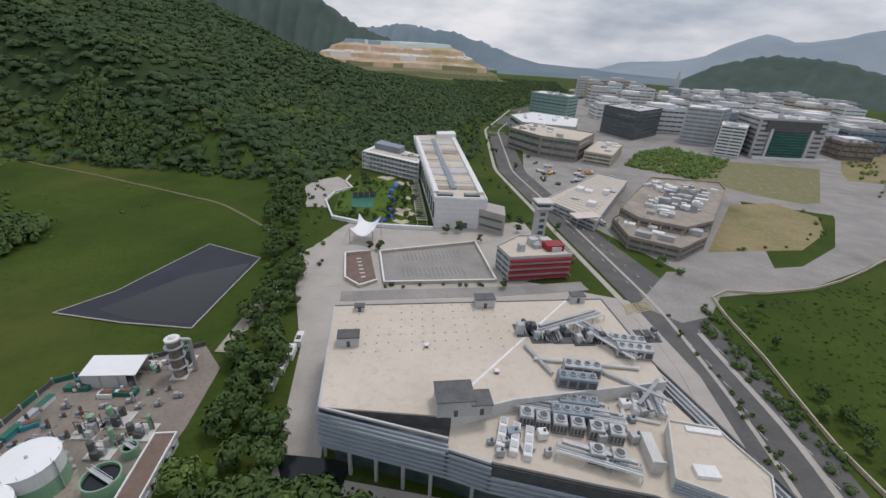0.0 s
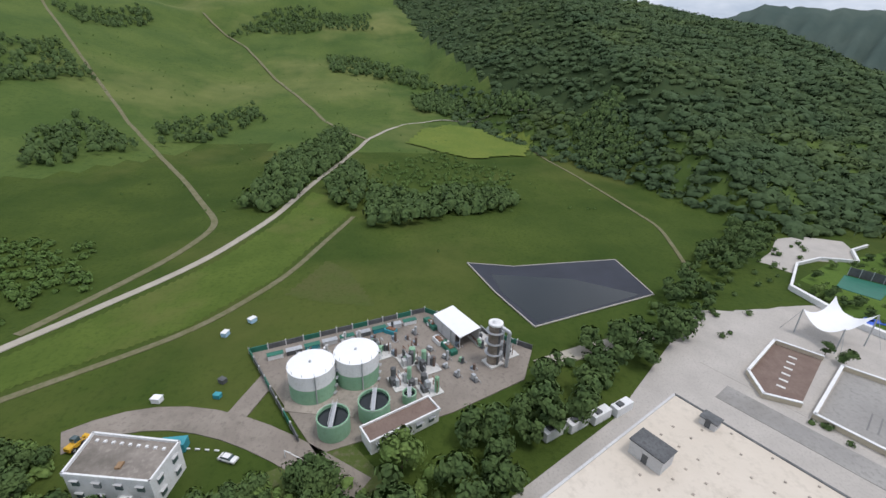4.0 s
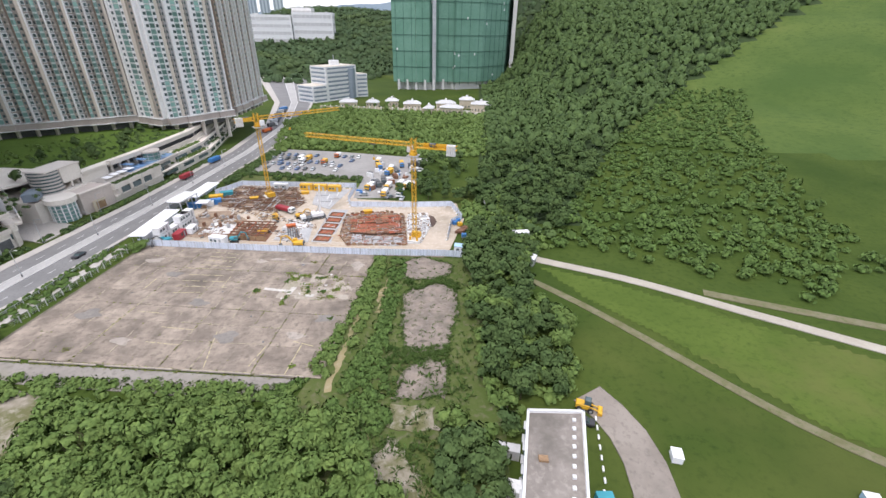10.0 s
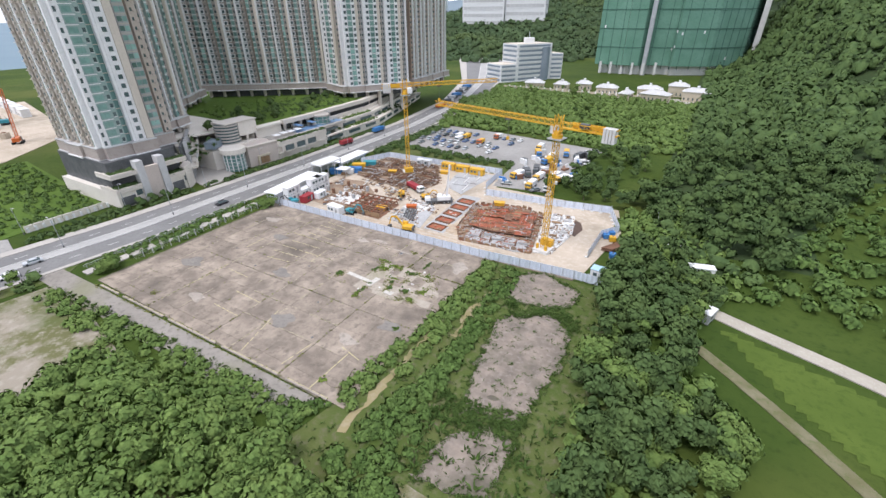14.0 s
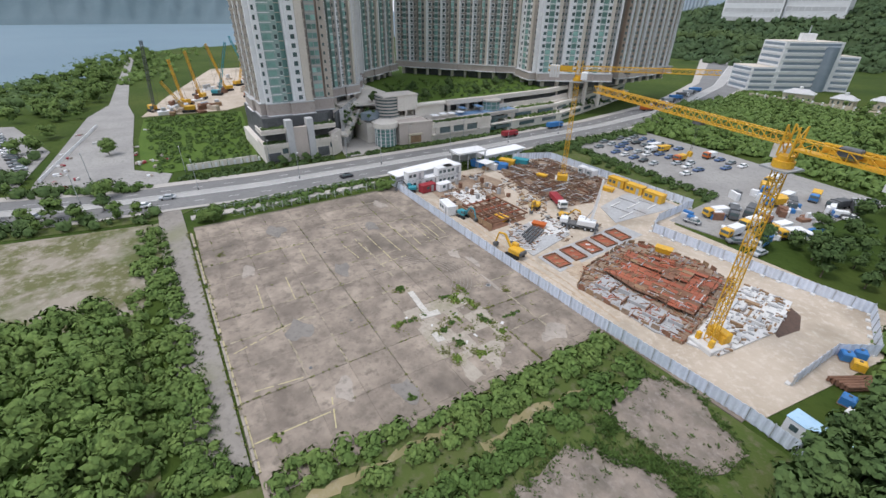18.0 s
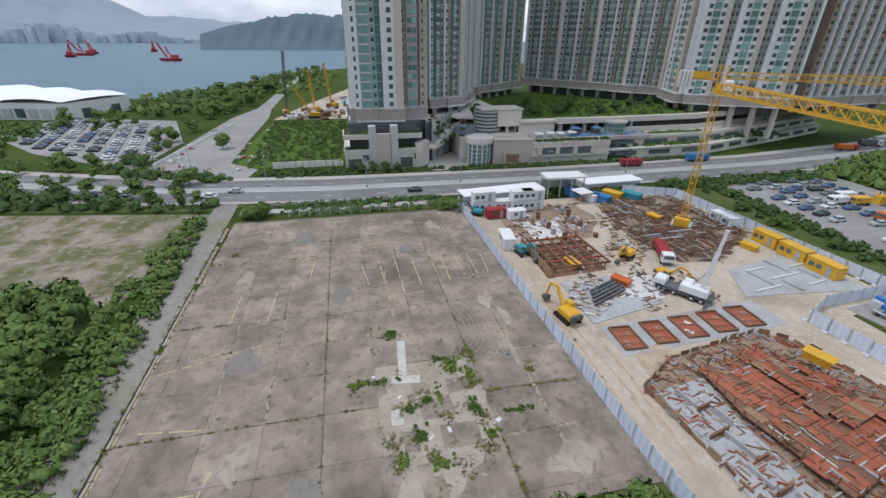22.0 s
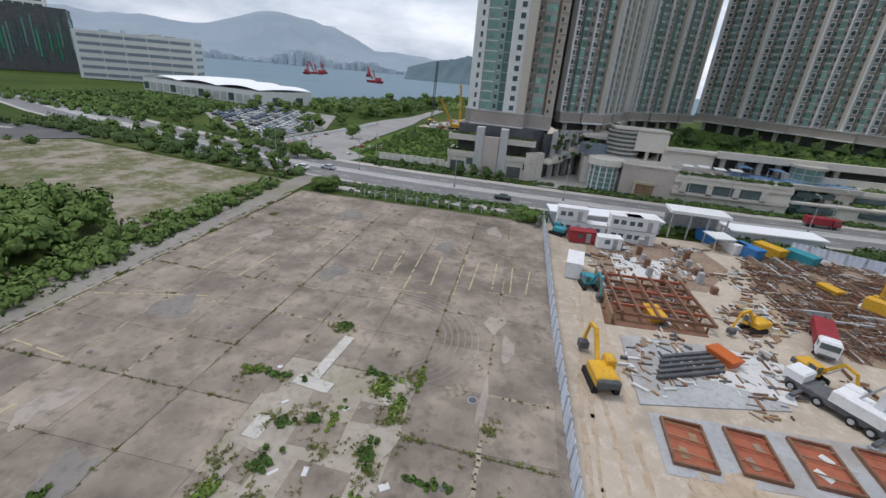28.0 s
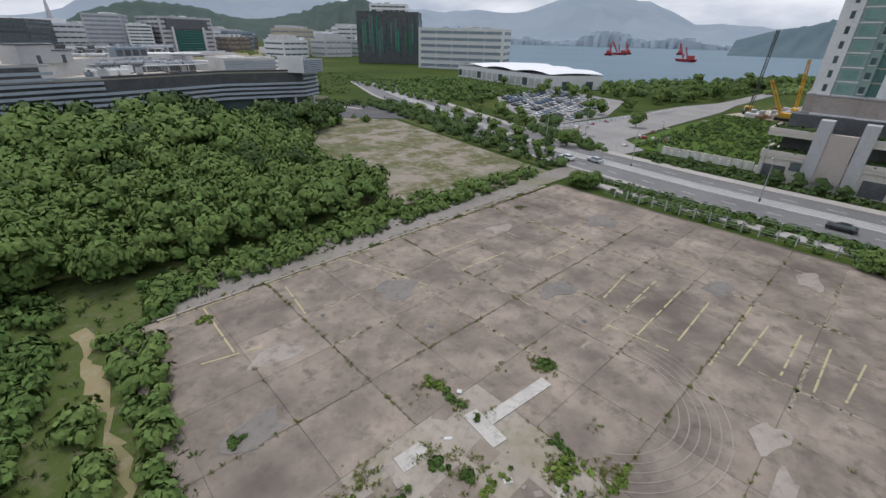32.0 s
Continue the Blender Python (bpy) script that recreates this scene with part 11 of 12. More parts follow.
# shoreline city on the far side
_g = np.random.default_rng(8)
_m = MB()
for _k in range(520):
    _br = radians(_g.uniform(-4, 70))
    _d = _g.uniform(2650, 2840)
    _x, _y = _d * math.cos(_br), _d * math.sin(_br)
    _cl = 0.5 + 0.5 * math.sin(_br * 17) + 0.4 * math.sin(_br * 41)
    _h = max(10, _g.uniform(8, 24) + 58 * max(0, _cl) * _g.uniform(0.05, 1.0))
    _m.rbox(_x, _y, -3, _g.uniform(18, 46), _g.uniform(18, 40), _h, _g.uniform(0, 90))
solo("far_city", _m, FARB, "rows of housing coloured pale for haze on the far shore", "far city", kind="stuff")
# ---------------------------------------------------------------- valley to the south
NT = [(51, -464), (22, -460), (6, -462), (2, -470), (-22, -476), (-26, -470), (-58, -486), (-88, -520), (-100, -595), (-30, -610), (52, -540)]
nt = thing("netted_tower", "huge unfinished tower wrapped in green netting", "tower")
part("core", MB().prism([(-26 + (x + 26) * 0.93, -520 + (y + 520) * 0.93) for x, y in NT], 0, 168), NEWC, nt)
for _k in range(8):
    _cx, _cy, _l, _d = run(NT, _k, _k + 1)
    for _f in range(9):
        part("net_panel", MB().rbox(_cx, _cy, 9 + _f * 17.6, _l - 0.25, 0.5, 17.2, _d), NET, nt)
        part("net_band", MB().rbox(_cx, _cy, 9 + _f * 17.6 + 17.2, _l + 0.2, 1.3, 0.6, _d), GREENB, nt)
    for _j in range(max(1, int(_l / 9))):
        _t = (_j + 0.5) / max(1, int(_l / 9)) - 0.5
        part("scaffold_line", MB().rbox(_cx + _l * _t * math.cos(radians(_d)), _cy + _l * _t * math.sin(radians(_d)), 6, 0.5, 1.0, 162, _d), GREENB, nt)
part("hoist_shaft", MB().rbox(0, -464, 0, 4, 4, 165, 0), GALV, nt, "grey builders' hoist shaft")
part("edge_slab", MB().rbox(-100, -560, 0, 5, 60, 165, -4), NEWC, nt, "pale bare concrete edge")
for _k in range(12):
    part("column", MB().rbox(44 - _k * 11, -462 - max(0, _k - 4) * 8, 0, 2.4, 2.4, 12, 0), NEWC, nt)
_g = np.random.default_rng(9)
for _k in range(26):
    _s = _g.uniform(0, 1)
    _e = int(_g.integers(0, 7))
    _cx, _cy, _l, _d = run(NT, _e, _e + 1)
    part("net_opening", MB().rbox(_cx + (_s - 0.5) * _l * 0.8 * math.cos(radians(_d)), _cy + (_s - 0.5) * _l * 0.8 * math.sin(radians(_d)), _g.uniform(14, 150), 1.4, 1.3, 2.6, _d), WHITE, nt)
# stepped white office
wo = thing("stepped_office", "white stepped office with ribbon windows", "office")
for _p, _z0, _z1, _n in (([(78, -388), (100, -352), (120, -364), (98, -400)], 0, 33, 8), ([(100, -352), (110, -338), (130, -350), (120, -364)], 0, 16, 4), ([(68, -395), (78, -388), (98, -400), (88, -408)], 0, 24, 6)):
    part("wall", MB().prism(_p, _z0, _z1), WHITE, wo)
    part("roof", MB().prism(_p, _z1, _z1 + 0.15), ROOFC, wo)
    for _k in range(4):
        _cx, _cy, _l, _d = run(_p, _k, (_k + 1) % 4)
        for _f in range(_n):
            _z = _z0 + (_f + 0.34) * (_z1 - _z0) / _n
            part("window_band", MB().rbox(_cx, _cy, _z, _l * 0.88, 0.5, (_z1 - _z0) / _n * 0.42, _d), BLUEG, wo)
            part("spandrel", MB().rbox(_cx, _cy, _z - 1.3, _l * 0.94, 1.1, 1.2, _d), WHITE, wo)
part("stair_tower", MB().rbox(98, -376, 33, 9, 7, 5, 35), WHITE, wo)
part("sun_mast", MB().cyl(98, -376, 38, 0.4, 5, 8), GALV, wo)
part("curved_bay", MB().cyl(83, -382, 0, 5, 30, 20), BLUEG, wo)
# ornate gate houses: low cream ranges with hipped roofs and a lantern
for _x, _y, _w, _d, _h, _a in ((8, -323, 16, 9, 5, 5), (-24, -328, 18, 9, 5.5, 8), (-31, -306, 20, 9, 5, -10), (-58, -318, 18, 10, 7, -5), (30, -336, 12, 8, 5, 5), (-44, -336, 14, 9, 8, 0), (-10, -304, 12, 8, 4.5, 84), (70, -322, 16, 9, 5, 12), (48, -330, 12, 7, 4, 0)):
    _b = thing("gate_house", "ornate low cream house with a hipped roof", "gate house", _x, _y, 0, _a, "gate houses")
    part("wall", MB().box(-_w / 2, -_d / 2, 0, _w / 2, _d / 2, _h), CREAM, _b)
    part("cornice", MB().box(-_w / 2 - 0.6, -_d / 2 - 0.6, _h, _w / 2 + 0.6, _d / 2 + 0.6, _h + 0.5), WHITE, _b)
    part("roof", MB().add([(-_w / 2 - 0.3, -_d / 2 - 0.3, _h + 0.5), (_w / 2 + 0.3, -_d / 2 - 0.3, _h + 0.5), (_w / 2 + 0.3, _d / 2 + 0.3, _h + 0.5), (-_w / 2 - 0.3, _d / 2 + 0.3, _h + 0.5), (-_w / 4, 0, _h + 2.9), (_w / 4, 0, _h + 2.9)], [(0, 1, 5, 4), (1, 2, 5), (2, 3, 4, 5), (3, 0, 4)]), GREYW, _b)
    part("lantern", MB().cbox(0, 0, _h + 2.4, 1.8, 1.8, 1.8, 0.1), WHITE, _b)
    for _k in range(int(_w // 3)):
        part("window", MB().box(-_w / 2 + 1.0 + _k * 3, _d / 2 - 0.1, 1.2, -_w / 2 + 2.0 + _k * 3, _d / 2 + 0.12, 3.0), GLASS, _b)
solo("gate_court", MB().prism([(-66, -300), (40, -306), (44, -320), (-66, -322)], -0.2, 0.1), PAVE, "pale paved court between the gate houses", "court", kind="structure")
wl = thing("garden_wall", "long cream garden wall with piers", "wall")
for _k in range(22):
    part("panel", MB().box(90 - _k * 5.4, -312, 0, 95.2 - _k * 5.4, -311.5, 2.4), CREAM, wl)
    part("pier", MB().box(89.8 - _k * 5.4, -312.3, 0, 90.6 - _k * 5.4, -311.2, 3.0), WHITE, wl)
# institution on the hill
_hz = float(land(320, -900))
for _p, _h, _lb in (([(330, -860), (420, -850), (430, -890), (340, -900)], 34, "long white institution on the wooded hill"), ([(250, -880), (330, -866), (338, -900), (256, -916)], 42, "white hilltop block with window rows"), ([(300, -900), (340, -895), (345, -930), (305, -935)], 54, "white taller hilltop block")):
    block("hill_institution", _lb, "institution", _p, 62 + _h * 0.7, WHITE, 5, GREYW, ROOFC, "hilltop institution", z0=20, huts=5, seed=int(_p[0][0]), mull=9)
# distant tower blocks, haze painted into their pale colour
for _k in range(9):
    _b = thing("far_tower", "distant apartment tower coloured pale for haze", "apartment tower", 620 + _k * 74, -1500 - (_k % 3) * 60, 0, 20, "far towers")
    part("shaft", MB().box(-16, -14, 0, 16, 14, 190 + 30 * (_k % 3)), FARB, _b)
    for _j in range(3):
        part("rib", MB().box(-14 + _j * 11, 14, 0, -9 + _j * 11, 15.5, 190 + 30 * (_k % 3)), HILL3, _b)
# parking yard and scrap
_i = 0
for _r, (_y, _n, _x0) in enumerate(((-119, 10, 22), (-127, 11, 22), (-138, 12, 18), (-146, 13, 16), (-132, 9, 24))):
    for _k in range(_n):
        if _g.uniform() < 0.28:
            continue
        _x = _x0 + _k * 4.3
        if _g.uniform() < 0.28:
            lorry(_x, _y, 88 + _g.uniform(-5, 5), (WHITE, YELLOW, CONE)[int(_g.integers(0, 3))], (YELLOW, WHITE, BLUE, CONE)[int(_g.integers(0, 4))], "small lorry in the parking yard", 6, "yard lorries", 0.06, 1.6)
        else:
            car(_x, _y, 88 + _g.uniform(-8, 8), int(_g.integers(0, 5)), "car in the parking yard", "yard cars", 0.06)
for _k in range(46):
    _x, _y = _g.uniform(-24, 2), _g.uniform(-146, -80)
    _r = _g.uniform()
    if _r < 0.4:
        lorry(_x, _y, _g.uniform(60, 120), (WHITE, YELLOW, BLUE, DARKG)[_k % 4], (BLUE, WHITE, YELLOW, DARKG)[_k % 4], "lorry crowded into the scrap yard", 7, "scrap yard lorries", 0.06, 1.9)
    elif _r < 0.65:
        car(_x, _y, _g.uniform(0, 180), int(_g.integers(0, 5)), "car standing in the scrap yard", "scrap yard cars", 0.06)
    else:
        _b = thing("scrap_heap", "stack of scrap, sheets and boxes", "scrap heap", _x, _y, 0.06, _g.uniform(0, 180), "scrap heaps")
        for _j in range(4):
            part("piece", MB().cbox(_g.uniform(-1.5, 1.5), _g.uniform(-1, 1), 0, _g.uniform(1, 4), _g.uniform(0.8, 2), _g.uniform(0.5, 2.6), 0.1), (WHITE, DARKG, RUST, BLUE, GREYW, WHITE)[int(_g.integers(0, 6))], _b)
hedge("yard_hedge", [(4, -104), (66, -106), (66, -111), (4, -109)], 190, 305, 0.6, 1.3, LEAF_B, "low hedge between the yards")
# ---------------------------------------------------------------- the lot's marks, weeds and breaks
LINES = [((35.7, -2.9), (22.1, -3.3)), ((38.7, -10.3), (22.8, -10.5)), ((35.5, -12.8), (25, -12.5)), ((36.2, -15.8), (26.6, -15.8)), ((35.6, -18.5), (26.2, -18.5)), ((35.1, -21.4), (26.8, -20.8)), ((34.1, 4), (26.4, 3)),
         ((21.4, 0), (22, -6.8)), ((35.8, 0.4), (26.4, 0)), ((35.4, -6.4), (24.5, -6.8)), ((44, -3), (44, 3)), ((-2.5, 31.7), (-3.4, 24.6)), ((7.7, 33), (11.6, 20)), ((-11.8, 33.5), (-12, 22.5)), ((-15, 23.4), (-9.5, 22.1)), ((18, 26), (27, 25.6)), ((18, 20), (27, 19.6)),
         ((40, 12), (40, 24)), ((30, 14), (38, 13.6))]
TOPZ = 0.15 + 0.004
for (_x0, _y0), (_x1, _y1) in LINES:
    _l = math.hypot(_x1 - _x0, _y1 - _y0)
    _d = math.degrees(math.atan2(_y1 - _y0, _x1 - _x0))
    _b = thing("bay_marking", "faded worn yellow bay line on concrete", "marking", 0, 0, 0, 0, "lot markings")
    _s = 0.0
    while _s < _l:
        _w = min(RNG.uniform(1.0, 4.0), _l - _s)
        _t = (_s + _w / 2) / _l
        part("stroke", MB().rbox(_x0 + (_x1 - _x0) * _t, _y0 + (_y1 - _y0) * _t, TOPZ, _w, 0.2, 0.012, _d), PAINT_Y, _b)
        _s += _w + RNG.uniform(0.05, 0.8)
# weeds in the joints and on the broken ground
_g = np.random.default_rng(14)
for _x, _y, _r in ((-0.3, 6.4, 1.0), (0.3, 2.8, 0.5), (10, 0.9, 1.1), (-5, 0.6, 1.0), (-10, -0.3, 0.7), (-13, 2, 0.6), (-4, -1.8, 1.0), (1.2, -6.6, 0.9), (-2, -9, 1.0), (-12.5, -1.7, 0.7), (-6, -8, 0.9), (-10, 2.8, 0.9), (-7.5, -4.5, 0.8), (-12, -8, 0.9), (3.5, -9.5, 0.8), (-17.5, 30, 0.9), (-1, -18, 0.6), (44, 30, 0.7), (-8.5, -9, 1.0), (-14.5, -5, 0.8)):
    _n = 40
    _p = np.stack([_x + _g.normal(0, _r * 0.9, _n), _y + _g.normal(0, _r * 0.7, _n), np.full(_n, 0.2)], 1)
    tufts("weed_clump", _p - (0, 0, 0.06), _g.uniform(0.1, 0.3, _n) * (0.6 + _r * 0.5), WEED, "clump of green weeds growing through concrete", "weeds", int(_x * 10 + 400))
_p = np.stack([_g.uniform(-18, 8, 2600), _g.uniform(-20, 4, 2600), np.full(2600, 0.1)], 1)
_k = (np.sin(_p[:, 0] * 0.9 + 2 * np.sin(_p[:, 1] * 0.6)) + np.sin(_p[:, 1] * 1.3 + _p[:, 0] * 0.5) > 1.4) & (np.abs(_p[:, 0] + 2) + np.abs(_p[:, 1] + 6) < 20)
_p = _p[_k]
tufts("creeping_weeds", _p + (0, 0, 0.06), _g.uniform(0.06, 0.2, len(_p)), WEED, "creeping weeds over the broken ground", "weeds", 15)
_jx, _jy = [], []
for _c in _cols[1:-1]:
    _t = _g.uniform(-23, 33, 50)
    _q = np.sin(_t * 0.35 + _c) + 0.5 * np.sin(_t * 1.7 + _c * 2) > 0.55
    _jx += list(_c + _g.normal(0, 0.06, _q.sum()))
    _jy += list(_t[_q])
for _c in _rows[1:-1]:
    _t = _g.uniform(-20, 62, 70)
    _q = np.sin(_t * 0.3 + _c * 3) + 0.5 * np.sin(_t * 1.5 + _c) > 0.5
    _jx += list(_t[_q])
    _jy += list(_c + _g.normal(0, 0.06, _q.sum()))
_jx += list(_g.uniform(-17, 60, 140))
_jy += list(34.0 + _g.normal(0, 0.25, 140))
_n = len(_jx)
tufts("joint_weeds", np.stack([_jx, _jy, np.full(_n, 0.13)], 1), _g.uniform(0.08, 0.26, _n), WEED, "grass tufts in the slab joints", "weeds", 16)
# bare T-shaped footing and patched slabs
tm = thing("old_footing", "pale concrete footing of a removed gate", "footing")
part("stem", MB().rbox(4.6, -0.4, 0.1, 7.8, 1.2, 0.11, -5), FOOTC, tm)
part("crossbar", MB().rbox(0.0, -0.4, 0.1, 1.5, 3.9, 0.14, -7), FOOTC, tm)
part("pad", MB().rbox(-6.2, 1.5, 0.1, 2.6, 1.5, 0.1, -4), FOOTC, tm)
part("pad", MB().rbox(-12.4, 1.6, 0.1, 4.6, 0.5, 0.09, -6), SLAB, tm)
for _k in range(18):
    _x, _y = _g.uniform(-17, 2), _g.uniform(-12, 4)
    _b = MB().cbox(0, 0, 0, _g.uniform(0.2, 0.9), _g.uniform(0.15, 0.6), _g.uniform(0.05, 0.16), 0.03)
    _o = solo("rubble_piece", _b, SLAB if _k % 3 else NEWC, "broken piece of pale concrete", "rubble", "lot rubble")
    _o.matrix_world = pose(_x, _y, 0.14, 0, 0, _g.uniform(0, 180))
# sunk patches of paler and darker concrete, worn through the slabs
for _x, _y, _w, _d, _a, _m in ((17, -17, 5, 3, 12, SLAB), (24, 8, 7, 4, 4, PATCH), (40, -6, 6, 5, -3, PATCH), (50, 16, 8, 5, 2, PATCH), (-9, 20, 6, 4, 5, SLAB), (8, 22, 7, 5, -4, PATCH), (33, 26, 6, 4, 0, SLAB), (2, -17, 9, 1.0, 3, SLAB), (12, -19, 6, 2.5, -8, SLAB), (-16, -17, 5, 7, 3, SLAB), (-14, 12, 6, 5, 2, PATCH), (52, -14, 7, 4, 0, SLAB)):
    solo("slab_patch", MB().prism([(_x + _w / 2 * math.cos(q) * (0.8 + 0.3 * math.sin(q * 3 + _x)), _y + _d / 2 * math.sin(q) * (0.8 + 0.25 * math.cos(q * 2 + _y))) for q in [i * 0.35 for i in range(18)]], 0.1, 0.168), _m, "worn patch in the concrete surface", "patch", "surface patches")
# tyre arcs
for _k in range(6):
    _r = 6.5 + _k * 0.8
    _m = MB()
    for _i in range(31):
        _a = radians(-150 + _i * 5.0)
        for _q in (_r, _r + 0.1):
            _m.v.append((11 + _q * math.cos(_a), -5 + _q * math.sin(_a), 0.166 + 0.0006 * _k))
    _m.f = [(2 * i, 2 * i + 1, 2 * i + 3, 2 * i + 2) for i in range(30)]
    solo("tyre_mark", _m, SLAB, "curved pale tyre mark on concrete", "tyre mark", "tyre marks")
mh = thing("manhole", "round dark manhole cover in the slab", "manhole", 2.2, -16, 0.165)
part("cover", MB().cyl(0, 0, 0, 0.42, 0.02, 20), DARKG, mh)
part("frame", MB().cyl(0, 0, -0.005, 0.52, 0.015, 20), GALV, mh)
for _x, _y in ((20, 2), (-8, -15), (33, 9), (6, 13), (-2, 23), (46, 5)):
    solo("dark_stain_plate", MB().cyl(_x, _y, 0.1, 0.3, 0.072, 12), DARKG, "small dark drain plate in the concrete", "drain plate", "drain plates")
# kerb between the lot and the lane, with its faded yellow edge
kb = thing("lot_kerb", "broken concrete kerb with a faded yellow edge", "kerb", kind="structure")
for _k in range(37):
    if _k % 9 == 5:
        continue
    part("kerb_stone", MB().rbox(-15.5 + _k * 2.05, 34.0 + 0.025 * _k, 0, 1.95, 0.35, 0.32 + 0.03 * (_k % 3), _g.uniform(-2, 2)), SLAB, kb)
    part("yellow_edge", MB().rbox(-15.5 + _k * 2.05, 33.72 + 0.025 * _k, 0.15, _g.uniform(1.4, 2.03), 0.3, 0.03, 0), PAINT_Y, kb)
def ragged(poly):
    out = []
    for (ax, ay), (bx, by) in zip(poly, poly[1:] + poly[:1]):
        n = max(1, int(math.hypot(bx - ax, by - ay) / 1.3))
        for i in range(n):
            out.append((ax + (bx - ax) * i / n + _g.normal(0, 0.45), ay + (by - ay) * i / n + _g.normal(0, 0.45)))
    return out


# overgrown slab strip beyond the bushes
for _k, _p in enumerate(([(-34, 1), (-36.5, 17), (-38.5, 24), (-48, 23), (-50.5, 4), (-48.5, -6), (-44, -9.5), (-37, -6), (-33.4, -2)], [(-39, 29), (-37.4, 38.5), (-48.5, 37), (-49, 26), (-44, 25)], [(-34, 58), (-39, 48), (-49, 59), (-46, 72), (-36, 70)], [(-34, 44), (-38, 40), (-46, 40), (-48, 46), (-40, 46)], [(-31, -11), (-38, -10.5), (-46, -13.5), (-47.4, -21), (-37, -26), (-31, -22)])):
    _b = thing("broken_slab", "stained broken concrete slab among weeds", "slab", group="broken slabs", kind="structure")
    part("slab", MB().prism(ragged(_p), -0.1, 0.16), STRIPC if _k in (0, 1, 4) else CLEARM, _b)
for _x, _y in ((-41, 9), (-42, 19)):
    solo("slab_hole", MB().prism([(_x + 1.1 * math.cos(q) * (1 + 0.3 * math.sin(2 * q)), _y + 0.6 * math.sin(q)) for q in [i * 0.5 for i in range(12)]], 0.1, 0.172), JOINT, "dark hole broken in the slab", "hole", "slab holes")


# main expansion joints, opened and weedy
for _k, (_x0, _y0, _x1, _y1) in enumerate(((-4, 33.8, -4, 3.7), (-4, -10.3, -4.6, -24), (40, 33.8, 40, -24), (-20, 10.5, 46, 10.3), (18, 33.8, 18, -24), (3.4, -10.3, 62, -10.2), (-20, -10.4, -11.5, -10.4))):
    _m = MB()
    _l = math.hypot(_x1 - _x0, _y1 - _y0)
    _n = int(_l / 0.8)
    for _i in range(_n):
        _t = (_i + 0.5) / _n
        if _g.uniform() < 0.1:
            continue
        _m.rbox(_x0 + (_x1 - _x0) * _t + _g.normal(0, 0.025), _y0 + (_y1 - _y0) * _t + _g.normal(0, 0.025), 0.13, 0.86, _g.uniform(0.06, 0.2) * (1.0 if _k < 4 else 0.6), 0.024, math.degrees(math.atan2(_y1 - _y0, _x1 - _x0)))
    solo("open_joint", _m, JOINT, "dark open joint between the slabs", "joint", kind="stuff")
    _p = np.stack([_x0 + (_x1 - _x0) * _g.uniform(0, 1, 44), np.zeros(44), np.full(44, 0.14)], 1)
    _q = _g.uniform(0, 1, 44) ** 1.5
    _p[:, 0], _p[:, 1] = _x0 + (_x1 - _x0) * _q + _g.normal(0, 0.08, 44), _y0 + (_y1 - _y0) * _q + _g.normal(0, 0.08, 44)
    tufts("joint_weeds", _p, _g.uniform(0.1, 0.3, 44), WEED, "small weeds in an open joint", "weeds", 500 + _k)

_p = []
for _q in ([(-34, 1), (-36.5, 17), (-38.5, 24), (-48, 23), (-50.5, 4), (-48.5, -6), (-44, -9.5), (-37, -6), (-33.4, -2)], [(-39, 29), (-37.4, 38.5), (-48.5, 37), (-49, 26), (-44, 25)], [(-31, -11), (-38, -10.5), (-46, -13.5), (-47.4, -21), (-37, -26), (-31, -22)], [(-34, 58), (-39, 48), (-49, 59), (-46, 72), (-36, 70)]):
    for (_ax, _ay), (_bx, _by) in zip(_q, _q[1:] + _q[:1]):
        for _t in _g.uniform(0, 1, int(math.hypot(_bx - _ax, _by - _ay) * 6)):
            _p.append((_ax + (_bx - _ax) * _t + _g.normal(0, 0.5), _ay + (_by - _ay) * _t + _g.normal(0, 0.5), 0.12))
tufts("edge_weeds", np.array(_p), _g.uniform(0.15, 0.5, len(_p)), LEAF_D, "weeds creeping over the slab edges", "weeds", 520)
# crumbled slab remains over the broken ground
for _k in range(8):
    _x, _y, _w = _g.uniform(-11, 1), _g.uniform(-10, 3.4), _g.uniform(0.6, 2.2)
    _a = _g.uniform(0, 6.28)
    solo("slab_fragment", MB().prism([(_x + _w * _g.uniform(0.6, 1.1) * math.cos(_a + q), _y + _w * 0.7 * _g.uniform(0.6, 1.1) * math.sin(_a + q)) for q in (0, 1.1, 2.2, 3.2, 4.2, 5.3)], 0.05, 0.12 + 0.0021 * _k), (CONC, SLAB, FOOTC)[_k % 3], "jagged fragment of broken concrete slab", "slab fragment", "slab fragments")

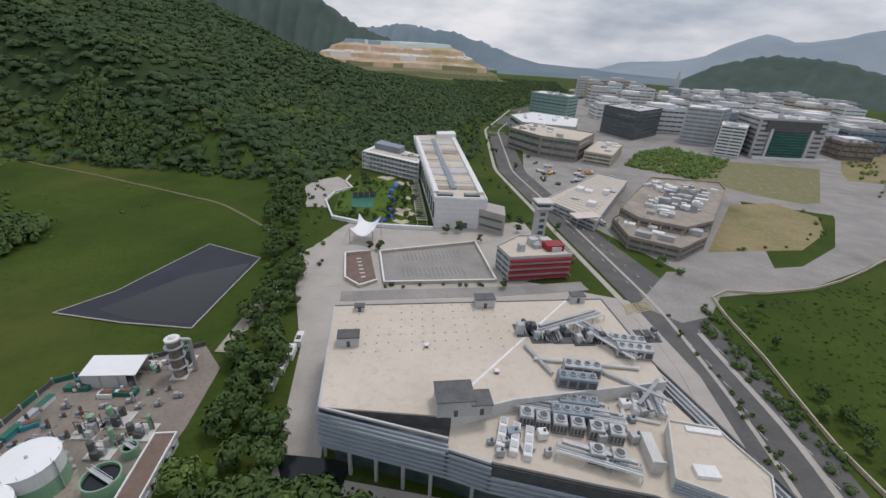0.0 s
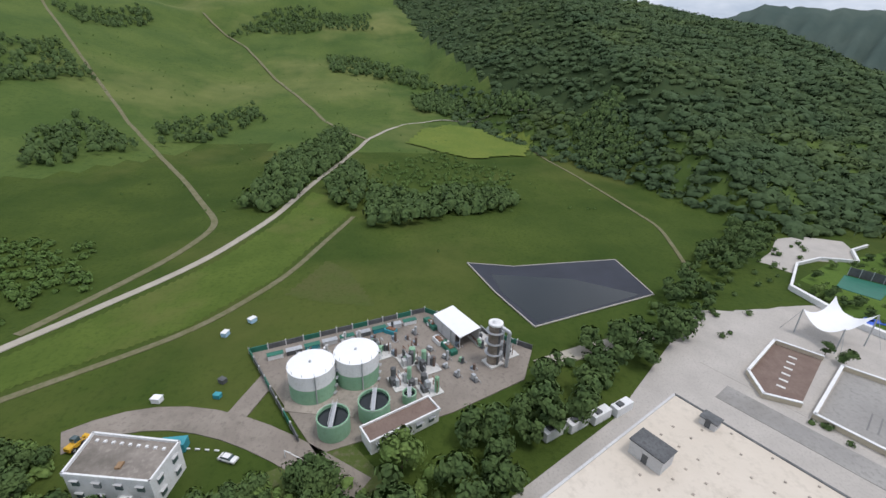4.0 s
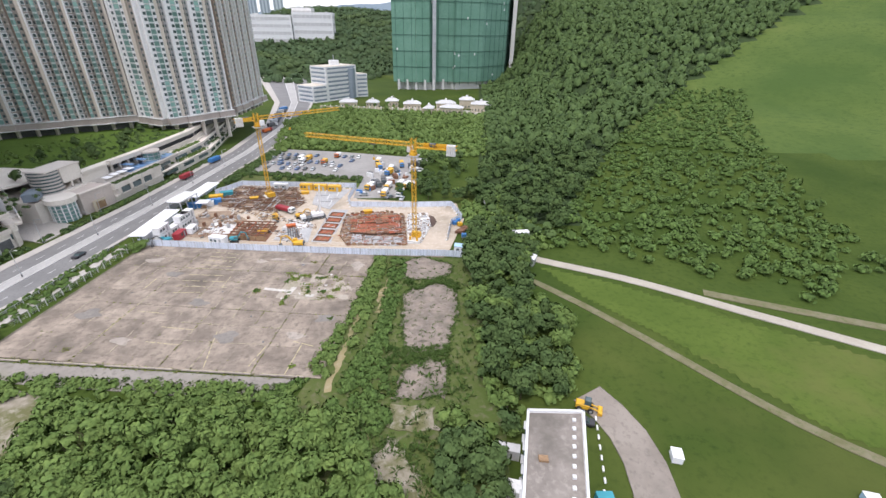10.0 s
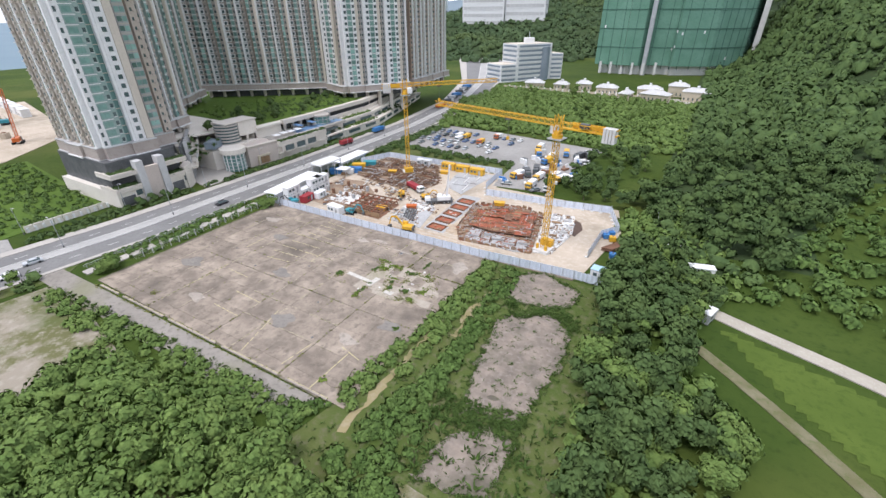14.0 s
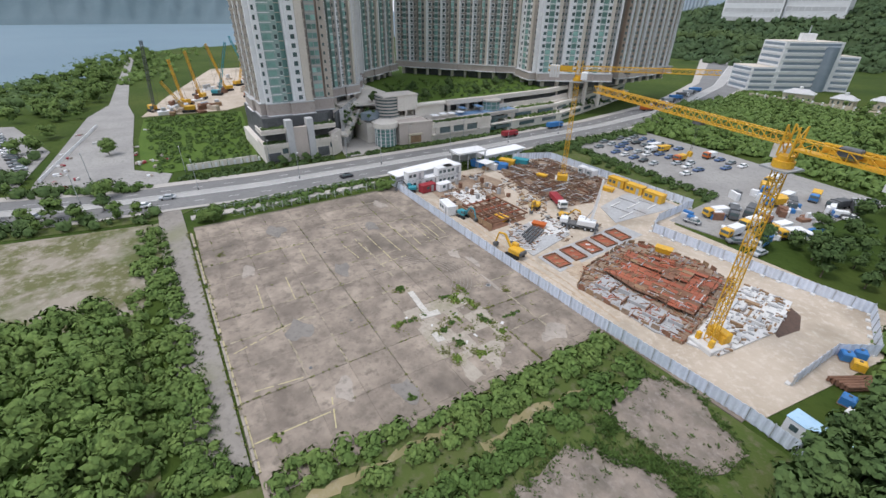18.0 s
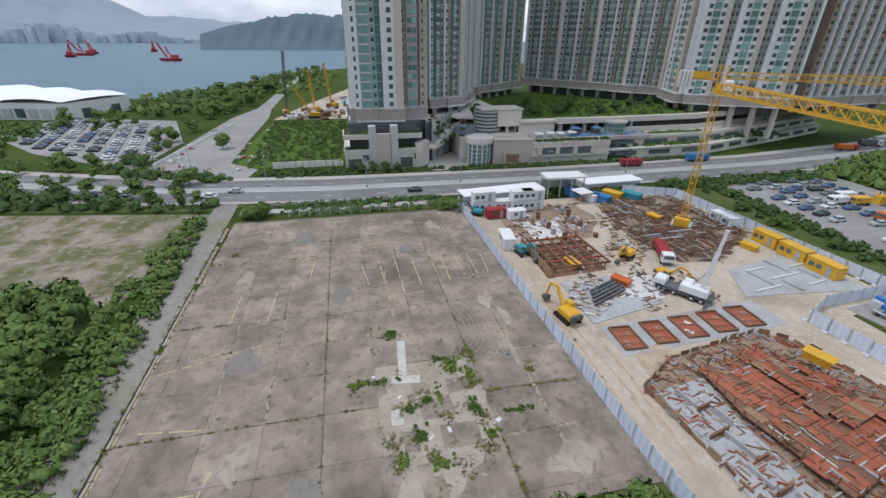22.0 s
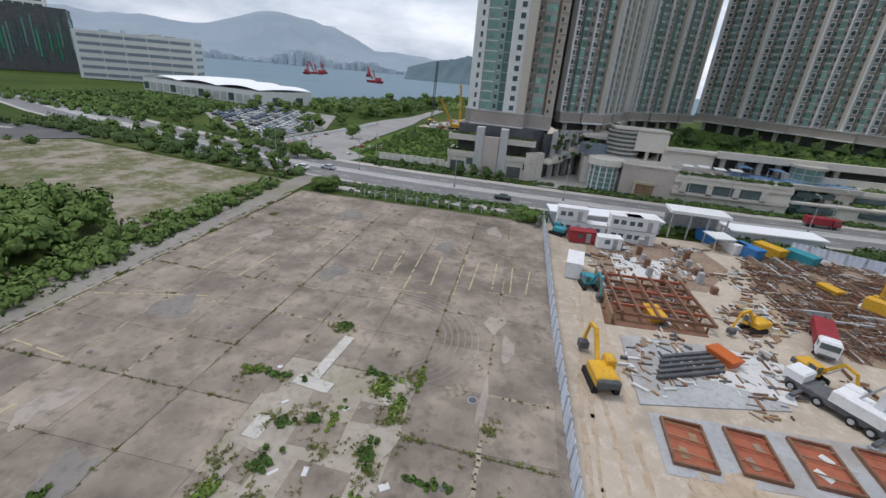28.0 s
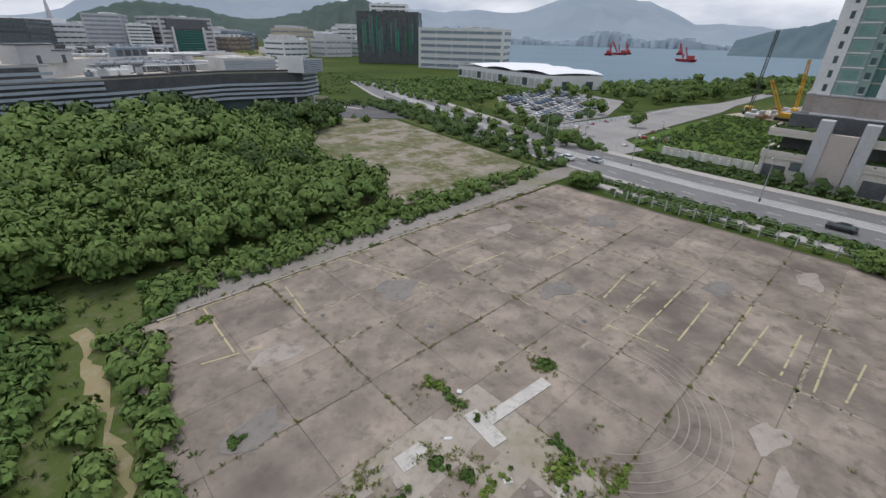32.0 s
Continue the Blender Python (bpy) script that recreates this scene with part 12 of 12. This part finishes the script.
# bushy weeds rooted in the broken joints
for _k, (_x, _y, _w, _d, _n, _h) in enumerate(((10.4, 0.6, 0.7, 0.6, 26, 0.85), (0.3, 6.0, 0.5, 0.9, 22, 0.6), (0.3, 3.6, 0.4, 1.6, 22, 0.5), (1.6, -7.2, 1.0, 0.9, 30, 0.6), (-9.4, -0.8, 0.7, 0.6, 26, 0.75), (-12.4, 1.6, 0.7, 0.5, 18, 0.5),
                                               (-5.3, -0.3, 0.6, 0.5, 18, 0.5), (-1.4, -9.2, 1.6, 0.5, 26, 0.45), (-6.6, -8.6, 1.6, 0.6, 26, 0.45), (-13.6, -2.6, 0.8, 0.8, 22, 0.55), (3.2, -5.6, 0.5, 0.9, 16, 0.45), (-3.6, -4.4, 1.4, 0.4, 16, 0.35), (-16, 12, 0.6, 0.5, 14, 0.5),
                                               (-12.6, 30.8, 0.7, 0.6, 18, 0.6), (-8, -13.6, 0.4, 1.6, 18, 0.35), (4.0, -10.4, 1.8, 0.4, 18, 0.35), (-4.4, -2.4, 0.5, 0.4, 12, 0.4), (-11, -9.2, 0.9, 0.6, 18, 0.5))):
    _p = np.stack([_x + _g.normal(0, _w * 0.6, _n), _y + _g.normal(0, _d * 0.6, _n), 0.12 + _g.uniform(0, _h * 0.45, _n)], 1)
    clumps("weed_bush", _p, _g.uniform(0.1, 0.23, _n) * (0.7 + _h * 0.5), (LEAF_D, WEEDG)[_k % 2], "low green weeds bushing out of a broken joint", "weeds", 0.8, 26, 0.2, 700 + _k)
# tan dust and dried growth along old joints
for _k, (_x0, _y0, _x1, _y1, _w) in enumerate(((10.7, 33, 10.7, 12, 0.5), (10.7, 10, 10.9, -2, 0.45), (25.4, 14, 25.4, -22, 0.4), (40, 33, 40, -20, 0.5), (47.4, 20, 47.3, -22, 0.35), (18, 30, 18, 4, 0.35), (-4, 24, 18, 24.3, 0.35), (-4, 17.4, 24, 17.2, 0.3), (10, -0.4, 40, -0.2, 0.45), (18, -17.4, 60, -17.2, 0.35),
                                               (3.3, -24, 3.3, -11, 0.4), (-11.4, -22, -11.4, -11, 0.4), (-18, -17.3, 3, -17.3, 0.4), (33, 31, 33, 12, 0.3), (54.6, 30, 54.6, -20, 0.3))):
    _m = MB()
    _l = math.hypot(_x1 - _x0, _y1 - _y0)
    _n = int(_l / 0.7)
    for _i in range(_n):
        if math.sin(_i * 0.21 + _k * 2) + 0.6 * math.sin(_i * 0.73 + _k) < -0.35:
            continue
        _t = (_i + 0.5) / _n
        _m.rbox(_x0 + (_x1 - _x0) * _t + _g.normal(0, 0.05), _y0 + (_y1 - _y0) * _t + _g.normal(0, 0.05), 0.12, 0.85, _w * _g.uniform(0.35, 1.2), 0.036, math.degrees(math.atan2(_y1 - _y0, _x1 - _x0)) + _g.normal(0, 3))
    solo("joint_dust", _m, DUST, "tan dust and dried weeds along an old joint", "dust", kind="stuff")
# weeds across the gaps between the broken slabs, and worn earth paths
grass_over("gap_weeds", [(-33, -8), (-37, -4), (-44, -9), (-50, -6), (-50, -10), (-44, -13), (-37, -8), (-33, -12)], 420, 530, 0.3, 0.9, LEAF_D, "rank weeds between two broken slabs")
grass_over("gap_weeds", [(-33, 22), (-49, 20), (-49, 26), (-34, 28)], 420, 531, 0.3, 0.9, LEAF_D, "rank weeds between two broken slabs")
for _p in ([(-22.4, 38), (-22.3, 25), (-21.9, 17), (-22.5, 9), (-23.7, 9), (-23.4, 20), (-23.8, 31), (-23.7, 38)], [(-26.6, -12), (-26.4, -2), (-27.8, 8), (-29, 8), (-28.2, -3), (-28, -12)], [(-31, 47), (-33, 58), (-38, 64), (-41, 62), (-37, 54), (-34, 46)]):
    solo("earth_path", MB().prism(ragged(_p), -0.1, 0.06), TANP, "worn earth path through the bushes", "path", kind="structure")
